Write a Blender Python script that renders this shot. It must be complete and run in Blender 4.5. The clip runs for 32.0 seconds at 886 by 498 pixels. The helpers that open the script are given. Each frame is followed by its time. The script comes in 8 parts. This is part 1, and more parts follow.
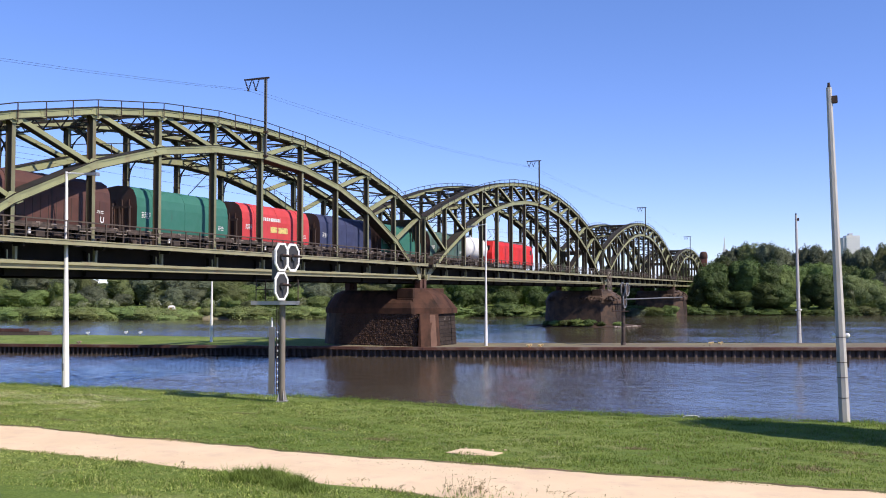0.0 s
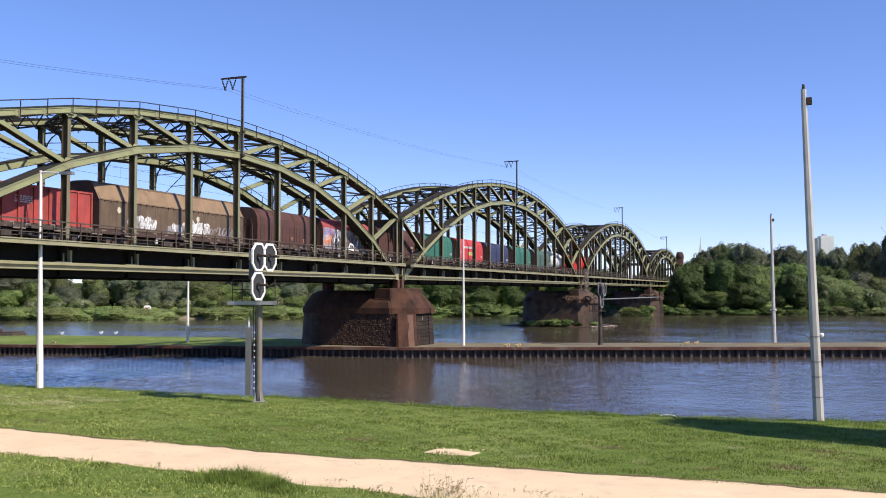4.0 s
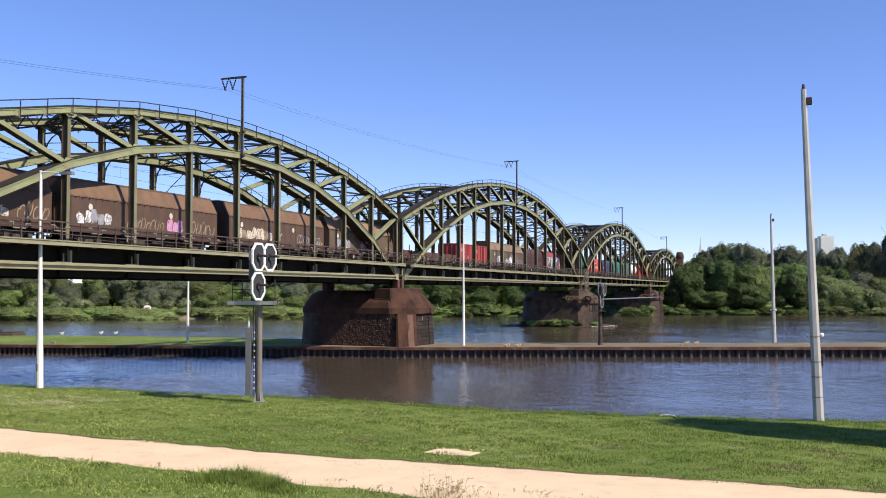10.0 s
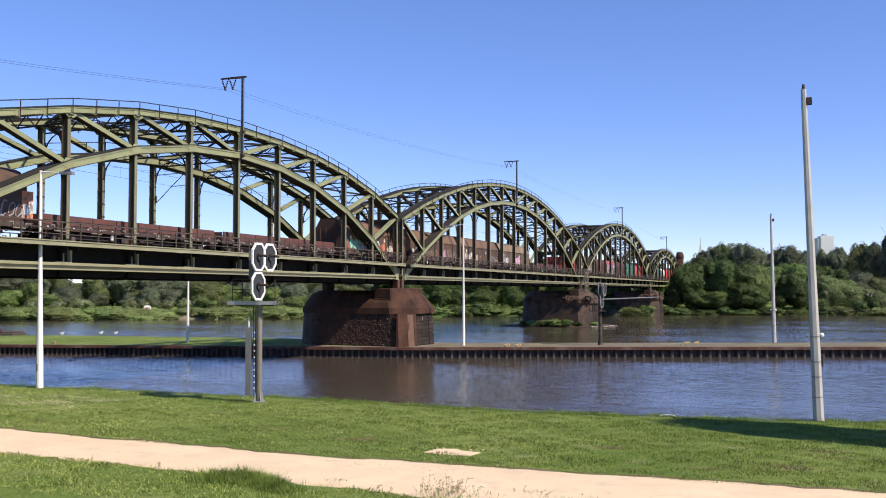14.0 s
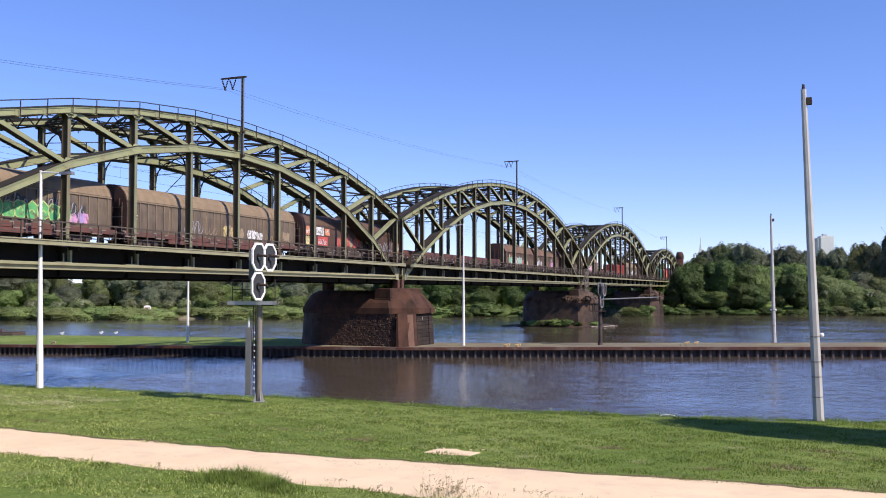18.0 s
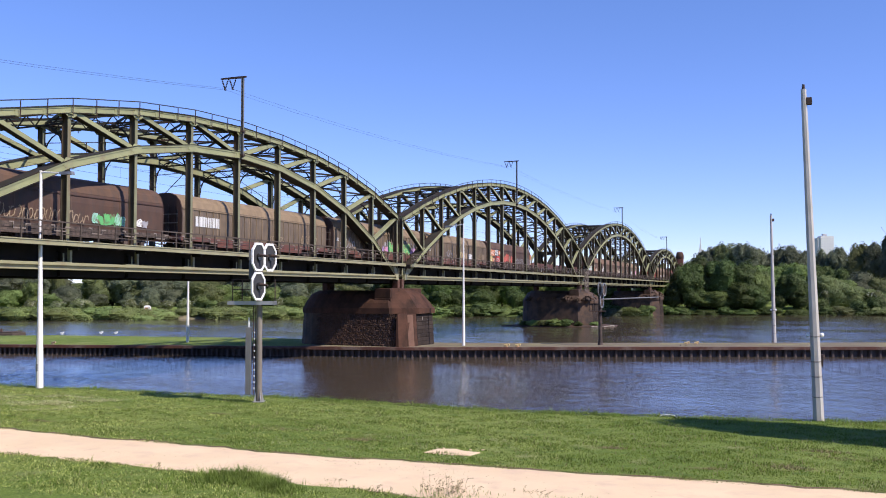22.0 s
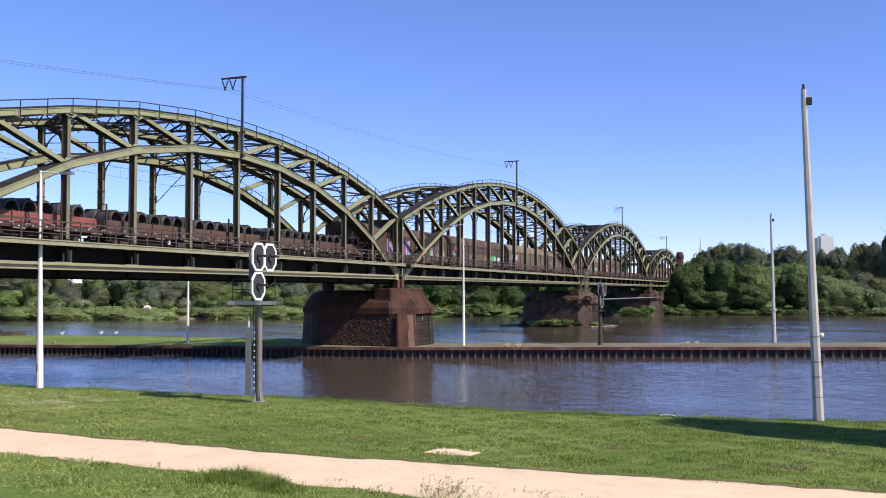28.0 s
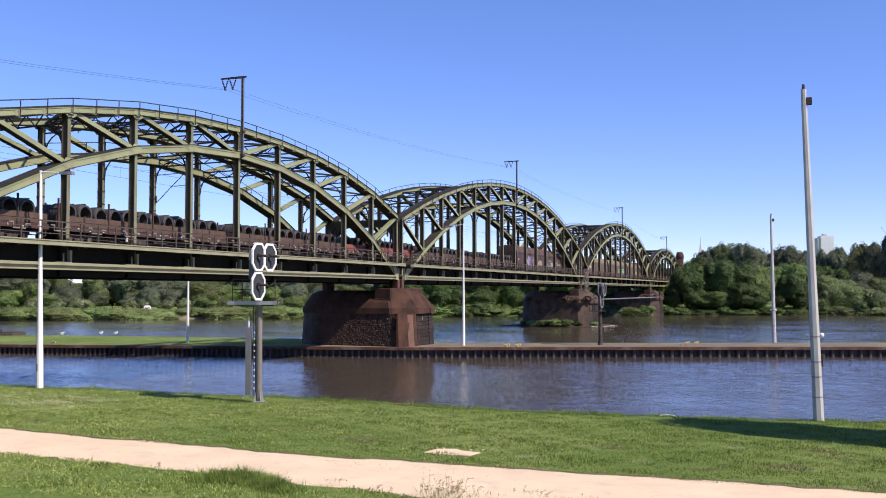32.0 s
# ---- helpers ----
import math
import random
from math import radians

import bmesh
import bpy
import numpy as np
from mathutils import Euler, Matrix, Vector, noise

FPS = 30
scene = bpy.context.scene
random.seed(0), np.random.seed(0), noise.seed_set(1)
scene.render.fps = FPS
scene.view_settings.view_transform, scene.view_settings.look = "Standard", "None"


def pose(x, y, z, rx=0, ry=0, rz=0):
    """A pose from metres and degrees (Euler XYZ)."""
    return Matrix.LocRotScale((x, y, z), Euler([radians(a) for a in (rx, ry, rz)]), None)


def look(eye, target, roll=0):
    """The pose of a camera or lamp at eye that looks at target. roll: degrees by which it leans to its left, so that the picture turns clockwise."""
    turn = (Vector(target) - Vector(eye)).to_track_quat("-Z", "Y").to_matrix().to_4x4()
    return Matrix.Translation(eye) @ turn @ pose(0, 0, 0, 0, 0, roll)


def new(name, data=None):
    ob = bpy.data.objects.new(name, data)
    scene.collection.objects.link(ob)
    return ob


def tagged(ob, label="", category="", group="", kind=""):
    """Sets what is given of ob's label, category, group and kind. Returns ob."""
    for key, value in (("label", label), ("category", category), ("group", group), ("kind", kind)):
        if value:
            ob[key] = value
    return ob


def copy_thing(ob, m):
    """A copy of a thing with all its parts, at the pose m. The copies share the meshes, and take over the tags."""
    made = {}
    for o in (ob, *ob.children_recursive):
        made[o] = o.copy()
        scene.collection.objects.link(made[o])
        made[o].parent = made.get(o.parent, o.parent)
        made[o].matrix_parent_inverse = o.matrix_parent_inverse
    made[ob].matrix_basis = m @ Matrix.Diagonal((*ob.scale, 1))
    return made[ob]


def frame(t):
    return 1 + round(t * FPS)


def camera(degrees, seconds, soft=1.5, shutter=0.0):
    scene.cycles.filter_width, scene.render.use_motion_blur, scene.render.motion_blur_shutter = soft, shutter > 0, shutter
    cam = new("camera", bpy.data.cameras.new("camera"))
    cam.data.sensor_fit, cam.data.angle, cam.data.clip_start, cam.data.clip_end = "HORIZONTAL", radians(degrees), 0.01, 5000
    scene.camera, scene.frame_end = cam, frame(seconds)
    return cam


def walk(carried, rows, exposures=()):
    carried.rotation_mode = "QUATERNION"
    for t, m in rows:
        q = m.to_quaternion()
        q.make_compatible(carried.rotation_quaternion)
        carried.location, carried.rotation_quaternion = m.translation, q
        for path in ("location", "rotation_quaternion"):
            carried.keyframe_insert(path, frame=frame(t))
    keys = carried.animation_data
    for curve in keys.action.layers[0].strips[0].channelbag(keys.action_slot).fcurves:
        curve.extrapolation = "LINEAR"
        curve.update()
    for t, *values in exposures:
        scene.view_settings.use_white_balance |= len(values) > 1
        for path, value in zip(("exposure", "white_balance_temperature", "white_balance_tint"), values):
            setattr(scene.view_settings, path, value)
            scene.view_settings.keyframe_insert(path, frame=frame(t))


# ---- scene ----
# World axes: +Y runs along the bridge away from the near bank, +X points upstream, z = 0 is the near meadow.
PANEL = 5.95          # length of one truss panel
PIER_Y = 92.67        # end posts of the first span over the first river pier
RAIL_Z = 7.75         # top of the rails
TRUSS_GAP = 8.2       # distance between the two trusses
SKEW = 1.15           # the far truss stands this much further along the line
TRACK_X = -2.3        # centre of the near track
WATER_Z = -1.15
SPEED = 13.07         # metres per second

# ---- camera ----
cam = camera(48.02, 32.0, soft=1.0)


def aim(turn):
    return pose(39.28, 0.0, 5.2, 92.41, 0, 20.23 + turn)


walk(cam, [(0, aim(1.29)), (0.5, aim(0.85)), (1.0, aim(0.43)), (1.5, aim(0.19)), (2.0, aim(0)), (2.5, aim(0)), (16, aim(0)), (32, aim(0))],
     exposures=[(0, 0.27, 5860, 17.7), (3, 0.27, 6010, 15.7), (8, 0.27, 6060, 15.0), (12, 0.27, 6060, 14.5), (14, 0.27, 6010, 15.2), (19, 0.27, 5800, 19.5), (22, 0.27, 5790, 19.5), (32, 0.27, 5790, 19.5)])

# ---- sky and sun ----
SUN_DIR = Vector((0.985, -0.2, 0.97)).normalized()
world = bpy.data.worlds.new("sky")
scene.world = world
world.use_nodes = True
wn = world.node_tree.nodes
wl = world.node_tree.links
wn.clear()
sky = wn.new("ShaderNodeTexSky")
sky.sky_type = "NISHITA"
sky.sun_disc = False
sky.altitude = 2500
sky.sun_elevation = math.asin(SUN_DIR.z)
sky.sun_rotation = math.atan2(SUN_DIR.x, SUN_DIR.y)
sky.air_density, sky.dust_density, sky.ozone_density = 1.0, 0.0, 1.8
back = wn.new("ShaderNodeBackground")
back.inputs["Strength"].default_value = 0.148
wout = wn.new("ShaderNodeOutputWorld")
deep = wn.new("ShaderNodeHueSaturation")
deep.inputs["Saturation"].default_value = 1.13
deep.inputs["Hue"].default_value = 0.511
wl.new(sky.outputs[0], deep.inputs["Color"])
# horizon glow dimmed and tinted violet-blue in the sky colour, the same all round
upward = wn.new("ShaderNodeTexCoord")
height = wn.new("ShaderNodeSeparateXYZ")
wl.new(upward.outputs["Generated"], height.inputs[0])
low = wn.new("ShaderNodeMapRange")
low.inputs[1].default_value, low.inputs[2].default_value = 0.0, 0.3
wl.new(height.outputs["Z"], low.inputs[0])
horizon_tint = wn.new("ShaderNodeMix")
horizon_tint.data_type, horizon_tint.blend_type = "RGBA", "MIX"
horizon_tint.inputs[6].default_value, horizon_tint.inputs[7].default_value = (0.79, 0.745, 0.91, 1), (1, 1, 1, 1)
wl.new(low.outputs[0], horizon_tint.inputs[0])
sky_tint = wn.new("ShaderNodeMix")
sky_tint.data_type, sky_tint.blend_type = "RGBA", "MULTIPLY"
sky_tint.inputs[0].default_value = 1.0
wl.new(deep.outputs[0], sky_tint.inputs[6])
wl.new(horizon_tint.outputs[2], sky_tint.inputs[7])
wl.new(sky_tint.outputs[2], back.inputs["Color"])
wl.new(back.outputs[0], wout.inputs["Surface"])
sun = new("sun", bpy.data.lights.new("sun", "SUN"))
sun.data.energy, sun.data.angle, sun.data.color = 5.4, radians(0.53), (1.0, 0.87, 0.66)
sun.matrix_world = look(SUN_DIR * 50, (0, 0, 0))


# ---- materials ----
def material(name, base, second=None, scale=2.0, amount=0.5, rough=0.6, metal=0.0, bump=0.0, bump_scale=20.0, stain=None, stain_scale=0.6,
             stain_at=(0.5, 0.62), streak=1.0, per_object=0.0, coords="Object", spec=0.5, stain_rough=None):
    """Base colour mottled with a second one, a stain with its own shape over it, fine bump; streak stretches the stain upright."""
    m = bpy.data.materials.new(name)
    m.use_nodes = True
    nt = m.node_tree
    n, k = nt.nodes, nt.links
    bsdf = n["Principled BSDF"]
    bsdf.inputs["Roughness"].default_value = rough
    bsdf.inputs["Metallic"].default_value = metal
    bsdf.inputs["Specular IOR Level"].default_value = spec
    tc = n.new("ShaderNodeTexCoord")
    out = None
    noise_a = n.new("ShaderNodeTexNoise")
    noise_a.inputs["Scale"].default_value = scale
    noise_a.inputs["Detail"].default_value = 6
    k.new(tc.outputs[coords], noise_a.inputs["Vector"])
    mix = n.new("ShaderNodeMix")
    mix.data_type = "RGBA"
    mix.inputs[6].default_value = (*base, 1)
    mix.inputs[7].default_value = (*(second or [c * 0.7 for c in base]), 1)
    ramp = n.new("ShaderNodeMapRange")
    ramp.inputs[1].default_value, ramp.inputs[2].default_value = 0.35, 0.65
    ramp.inputs[4].default_value = amount
    k.new(noise_a.outputs[0], ramp.inputs[0])
    k.new(ramp.outputs[0], mix.inputs[0])
    out = mix.outputs[2]
    if per_object:
        info = n.new("ShaderNodeObjectInfo")
        hsv = n.new("ShaderNodeHueSaturation")
        r1 = n.new("ShaderNodeMapRange")
        r1.inputs[3].default_value, r1.inputs[4].default_value = 1 - per_object, 1 + per_object
        k.new(info.outputs["Random"], r1.inputs[0])
        k.new(r1.outputs[0], hsv.inputs["Value"])
        k.new(out, hsv.inputs["Color"])
        out = hsv.outputs[0]
    if stain:
        mp = n.new("ShaderNodeMapping")
        mp.inputs["Scale"].default_value = (1, 1, 1 / streak)
        k.new(tc.outputs[coords], mp.inputs[0])
        nb = n.new("ShaderNodeTexNoise")
        nb.inputs["Scale"].default_value = stain_scale
        nb.inputs["Detail"].default_value = 8
        nb.inputs["Roughness"].default_value = 0.65
        k.new(mp.outputs[0], nb.inputs["Vector"])
        rb = n.new("ShaderNodeMapRange")
        rb.inputs[1].default_value, rb.inputs[2].default_value = stain_at
        k.new(nb.outputs[0], rb.inputs[0])
        mb = n.new("ShaderNodeMix")
        mb.data_type = "RGBA"
        k.new(rb.outputs[0], mb.inputs[0])
        k.new(out, mb.inputs[6])
        mb.inputs[7].default_value = (*stain, 1)
        out = mb.outputs[2]
        if stain_rough is not None:
            mr = n.new("ShaderNodeMapRange")
            mr.inputs[3].default_value, mr.inputs[4].default_value = rough, stain_rough
            k.new(rb.outputs[0], mr.inputs[0])
            k.new(mr.outputs[0], bsdf.inputs["Roughness"])
    k.new(out, bsdf.inputs["Base Color"])
    if bump:
        nc = n.new("ShaderNodeTexNoise")
        nc.inputs["Scale"].default_value = bump_scale
        nc.inputs["Detail"].default_value = 5
        k.new(tc.outputs[coords], nc.inputs["Vector"])
        bp = n.new("ShaderNodeBump")
        bp.inputs["Strength"].default_value = 1.0
        bp.inputs["Distance"].default_value = bump
        k.new(nc.outputs[0], bp.inputs["Height"])
        k.new(bp.outputs[0], bsdf.inputs["Normal"])
    return m


def leafy(name, dark, light, gloss=0.55, spread=0.7, thin=0.32, patch=0.55, patch_range=(0.7, 1.32), own=(0.72, 1.3)):
    """Foliage: every leaf clump takes its own tone, and every tree too; thin enough for some light to pass."""
    m = bpy.data.materials.new(name)
    m.use_nodes = True
    n, k = m.node_tree.nodes, m.node_tree.links
    bsdf = n["Principled BSDF"]
    bsdf.inputs["Roughness"].default_value = gloss
    bsdf.inputs["Specular IOR Level"].default_value = 0.25
    geo = n.new("ShaderNodeNewGeometry")
    info = n.new("ShaderNodeObjectInfo")
    mix = n.new("ShaderNodeMix")
    mix.data_type = "RGBA"
    mix.inputs[6].default_value, mix.inputs[7].default_value = (*dark, 1), (*light, 1)
    calm = n.new("ShaderNodeMapRange")
    calm.inputs[3].default_value, calm.inputs[4].default_value = 0.5 - spread / 2, 0.5 + spread / 2
    k.new(geo.outputs["Random Per Island"], calm.inputs[0])
    k.new(calm.outputs[0], mix.inputs[0])
    hsv = n.new("ShaderNodeHueSaturation")
    for key, lo, hi in (("Value", *own), ("Hue", 0.485, 0.515)):
        r = n.new("ShaderNodeMapRange")
        r.inputs[3].default_value, r.inputs[4].default_value = lo, hi
        k.new(info.outputs["Random"], r.inputs[0])
        if key == "Value":
            # lusher and drier patches, a metre or two across
            no = n.new("ShaderNodeTexNoise")
            no.inputs["Scale"].default_value = patch
            no.inputs["Detail"].default_value = 6
            no.inputs["Roughness"].default_value = 0.62
            k.new(geo.outputs["Position"], no.inputs["Vector"])
            pr = n.new("ShaderNodeMapRange")
            pr.inputs[1].default_value, pr.inputs[2].default_value = 0.32, 0.68
            pr.inputs[3].default_value, pr.inputs[4].default_value = patch_range
            k.new(no.outputs[0], pr.inputs[0])
            mu = n.new("ShaderNodeMath")
            mu.operation = "MULTIPLY"
            k.new(r.outputs[0], mu.inputs[0])
            k.new(pr.outputs[0], mu.inputs[1])
            k.new(mu.outputs[0], hsv.inputs[key])
        else:
            k.new(r.outputs[0], hsv.inputs[key])
    k.new(mix.outputs[2], hsv.inputs["Color"])
    k.new(hsv.outputs[0], bsdf.inputs["Base Color"])
    tr = n.new("ShaderNodeBsdfTranslucent")
    k.new(hsv.outputs[0], tr.inputs["Color"])
    ms = n.new("ShaderNodeMixShader")
    ms.inputs[0].default_value = thin
    k.new(bsdf.outputs[0], ms.inputs[1])
    k.new(tr.outputs[0], ms.inputs[2])
    k.new(ms.outputs[0], n["Material Output"].inputs["Surface"])
    return m


def meadow_material():
    m = bpy.data.materials.new("meadow")
    m.use_nodes = True
    n, k = m.node_tree.nodes, m.node_tree.links
    bsdf = n["Principled BSDF"]
    bsdf.inputs["Roughness"].default_value = 0.9
    bsdf.inputs["Specular IOR Level"].default_value = 0.15
    geo = n.new("ShaderNodeNewGeometry")
    tones = [((0.135, 0.195, 0.035), (0.205, 0.255, 0.06), 0.12, (0.42, 0.6)), (None, (0.29, 0.285, 0.13), 0.5, (0.6, 0.76)), (None, (0.095, 0.148, 0.027), 1.6, (0.5, 0.68)), (None, (0.095, 0.148, 0.03), 6.0, (0.52, 0.75)),
             (None, (0.22, 0.265, 0.08), 16.0, (0.58, 0.8))]
    col = None
    for base, tone, scale, (lo, hi) in tones:
        no = n.new("ShaderNodeTexNoise")
        no.inputs["Scale"].default_value = scale
        no.inputs["Detail"].default_value = 6
        k.new(geo.outputs["Position"], no.inputs["Vector"])
        mr = n.new("ShaderNodeMapRange")
        mr.inputs[1].default_value, mr.inputs[2].default_value = lo, hi
        k.new(no.outputs[0], mr.inputs[0])
        mx = n.new("ShaderNodeMix")
        mx.data_type = "RGBA"
        k.new(mr.outputs[0], mx.inputs[0])
        if col is None:
            mx.inputs[6].default_value = (*base, 1)
        else:
            k.new(col, mx.inputs[6])
        mx.inputs[7].default_value = (*tone, 1)
        col = mx.outputs[2]
    k.new(col, bsdf.inputs["Base Color"])
    nb = n.new("ShaderNodeTexNoise")
    nb.inputs["Scale"].default_value = 9
    nb.inputs["Detail"].default_value = 8
    k.new(geo.outputs["Position"], nb.inputs["Vector"])
    bp = n.new("ShaderNodeBump")
    bp.inputs["Distance"].default_value = 0.12
    k.new(nb.outputs[0], bp.inputs["Height"])
    k.new(bp.outputs[0], bsdf.inputs["Normal"])
    return m


def water_material():
    """Opaque brown river under short wind ripples whose crests lie across the view; it drifts with its sheet."""
    m = bpy.data.materials.new("river_water")
    m.use_nodes = True
    n, k = m.node_tree.nodes, m.node_tree.links
    bsdf = n["Principled BSDF"]
    bsdf.inputs["Base Color"].default_value = (0.07, 0.057, 0.041, 1)
    bsdf.inputs["Roughness"].default_value = 0.09
    bsdf.inputs["IOR"].default_value = 1.45
    tc = n.new("ShaderNodeTexCoord")
    total = None
    for scale, stretch, gain in ((1.6, (0.9, 1.2, 1), 1.0), (4.0, (0.95, 1.1, 1), 0.5)):
        mp = n.new("ShaderNodeMapping")
        mp.inputs["Scale"].default_value = stretch
        mp.inputs["Location"].default_value = (scale * 7.1, scale * 3.3, 0)
        k.new(tc.outputs["Object"], mp.inputs[0])
        no = n.new("ShaderNodeTexNoise")
        no.inputs["Scale"].default_value = scale
        no.inputs["Detail"].default_value = 3
        no.inputs["Distortion"].default_value = 0.6
        k.new(mp.outputs[0], no.inputs["Vector"])
        mu = n.new("ShaderNodeMath")
        mu.operation = "MULTIPLY_ADD"
        mu.inputs[1].default_value = gain
        mu.inputs[2].default_value = 0
        k.new(no.outputs[0], mu.inputs[0])
        if total is not None:
            k.new(total, mu.inputs[2])
        total = mu.outputs[0]
    # calmer and rougher patches drawn out along the river
    big = n.new("ShaderNodeTexNoise")
    big.inputs["Scale"].default_value = 0.06
    big.inputs["Detail"].default_value = 4
    mp = n.new("ShaderNodeMapping")
    mp.inputs["Scale"].default_value = (0.35, 2.2, 1)
    k.new(tc.outputs["Object"], mp.inputs[0])
    k.new(mp.outputs[0], big.inputs["Vector"])
    st = n.new("ShaderNodeMapRange")
    st.inputs[1].default_value, st.inputs[2].default_value = 0.35, 0.65
    st.inputs[3].default_value, st.inputs[4].default_value = 0.55, 1.0
    k.new(big.outputs[0], st.inputs[0])
    bp = n.new("ShaderNodeBump")
    bp.inputs["Distance"].default_value = 0.05
    wind = n.new("ShaderNodeAttribute")
    wind.attribute_name = "breeze"
    gust = n.new("ShaderNodeMath")
    gust.operation = "MULTIPLY"
    k.new(st.outputs[0], gust.inputs[0])
    k.new(wind.outputs["Fac"], gust.inputs[1])
    k.new(gust.outputs[0], bp.inputs["Strength"])
    k.new(total, bp.inputs["Height"])
    k.new(bp.outputs[0], bsdf.inputs["Normal"])
    return m


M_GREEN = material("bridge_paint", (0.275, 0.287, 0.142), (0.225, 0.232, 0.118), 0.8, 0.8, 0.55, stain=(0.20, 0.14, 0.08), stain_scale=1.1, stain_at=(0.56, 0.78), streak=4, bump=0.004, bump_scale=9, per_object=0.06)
# near black for backlit bracing and shaded chord edges, plus some soot
M_GREEN_DARK = material("bridge_paint_shade_soot", (0.04, 0.039, 0.028), (0.024, 0.022, 0.018), 1.0, 0.8, 0.7, stain=(0.045, 0.028, 0.02), stain_scale=1.4, streak=2, spec=0.12)
M_TIE = material("weathered_tan_green_paint", (0.29, 0.275, 0.155), (0.24, 0.225, 0.125), 0.8, 0.8, 0.55, stain=(0.22, 0.15, 0.09), stain_scale=0.9, stain_at=(0.54, 0.76), bump=0.004, bump_scale=9)
# shade under the deck, put into the colour of web, fascia and girders
M_DECK_SHADE = material("deck_shade_black", (0.021, 0.018, 0.015), (0.014, 0.013, 0.011), 1.0, 0.8, 0.9, stain=(0.03, 0.022, 0.016), stain_scale=0.9, stain_at=(0.58, 0.8), streak=3, spec=0.15)
M_RAILING = material("brown_railing_steel", (0.10, 0.08, 0.065), (0.065, 0.052, 0.045), 3, 0.7, 0.65, spec=0.12)
M_CLIP = material("grey_bracket_steel", (0.22, 0.18, 0.145), (0.15, 0.12, 0.1), 3, 0.7, 0.6)
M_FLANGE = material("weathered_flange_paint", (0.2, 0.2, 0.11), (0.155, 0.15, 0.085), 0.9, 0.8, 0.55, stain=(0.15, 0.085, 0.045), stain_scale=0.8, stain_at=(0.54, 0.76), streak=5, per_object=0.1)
# dark for the hangers' shaded sides, plus brown rust streaks
M_HANGER = material("bridge_paint_shade_rust", (0.068, 0.06, 0.04), (0.05, 0.04, 0.03), 1.0, 0.8, 0.65, stain=(0.09, 0.05, 0.03), stain_scale=1.2, stain_at=(0.5, 0.72), streak=5, per_object=0.12, spec=0.12)
M_MAST = material("dull_grey_mast_steel", (0.13, 0.13, 0.12), (0.085, 0.08, 0.075), 3, 0.7, 0.6)
M_STEEL_DARK = material("dark_steel", (0.05, 0.04, 0.036), (0.085, 0.05, 0.038), 3, 0.7, 0.6, spec=0.12)
M_RAIL = material("rail_steel", (0.12, 0.08, 0.06), (0.2, 0.18, 0.17), 3, 0.6, 0.4, metal=0.7)
M_TIMBER = material("sleeper_timber", (0.07, 0.055, 0.045), (0.11, 0.09, 0.07), 6, 0.7, 0.85, spec=0.12)
M_STONE = material("red_sandstone", (0.115, 0.068, 0.049), (0.075, 0.047, 0.036), 1.2, 0.9, 0.85, stain=(0.035, 0.026, 0.022), stain_scale=0.5, stain_at=(0.5, 0.7), streak=1.5, bump=0.05, bump_scale=5, per_object=0.25, spec=0.12)
# darker blackened stone, with some of the deck's shade in its colour
M_STONE_BLACK = material("blackened_shaded_sandstone", (0.086, 0.05, 0.03), (0.054, 0.033, 0.021), 1.0, 0.9, 0.85, stain=(0.02, 0.016, 0.014), stain_scale=0.5, stain_at=(0.45, 0.7), bump=0.05, bump_scale=5)
M_STONE_SMOOTH = material("dressed_sandstone", (0.088, 0.044, 0.029), (0.05, 0.028, 0.02), 0.8, 0.9, 0.85, stain=(0.022, 0.016, 0.013), stain_scale=0.7, stain_at=(0.48, 0.7), streak=2, bump=0.01, bump_scale=14, per_object=0.14, spec=0.12)
M_STONE_GREY = material("grey_quoin_stone", (0.046, 0.035, 0.029), (0.028, 0.022, 0.019), 1.5, 0.8, 0.85, stain=(0.4, 0.37, 0.33), stain_scale=1.3, stain_at=(0.63, 0.67), bump=0.02, bump_scale=8, per_object=0.18, spec=0.12)
# dressed stone with the sun's brightness put into the colour
M_STONE_SUNLIT = material("sunlit_corner_stone", (0.165, 0.088, 0.056), (0.12, 0.062, 0.04), 1.5, 0.8, 0.8)
M_RUBBLE = material("pale_rubble", (0.36, 0.32, 0.26), (0.24, 0.21, 0.17), 2.0, 0.8, 0.9, bump=0.02, bump_scale=8)
M_GRAVEL = material("compacted_gravel", (0.19, 0.165, 0.115), (0.15, 0.13, 0.09), 0.7, 0.8, 0.9, bump=0.02, bump_scale=25, stain=(0.22, 0.2, 0.11), stain_scale=0.25, spec=0.12)
M_PATH = material("sandy_path", (0.735, 0.575, 0.368), (0.665, 0.51, 0.32), 0.45, 0.8, 0.92, bump=0.012, bump_scale=30, stain=(0.62, 0.465, 0.315), stain_scale=1.1, stain_at=(0.5, 0.72), coords="Object")
M_SOIL = material("dry_brown_soil", (0.17, 0.125, 0.075), (0.11, 0.085, 0.05), 3.0, 0.8, 0.95, bump=0.02, bump_scale=18, stain=(0.1, 0.14, 0.03), stain_scale=0.8, stain_at=(0.45, 0.6))
M_PILE = material("rusty_sheet_pile", (0.10, 0.078, 0.07), (0.07, 0.056, 0.052), 2, 0.8, 0.5, stain=(0.12, 0.09, 0.075), stain_scale=0.8, stain_at=(0.55, 0.75), streak=3, per_object=0.1, spec=0.12)
M_CAP = material("rust_brown_capping", (0.10, 0.047, 0.034), (0.07, 0.036, 0.028), 1.5, 0.8, 0.75, stain=(0.14, 0.10, 0.08), stain_scale=0.5, spec=0.12)
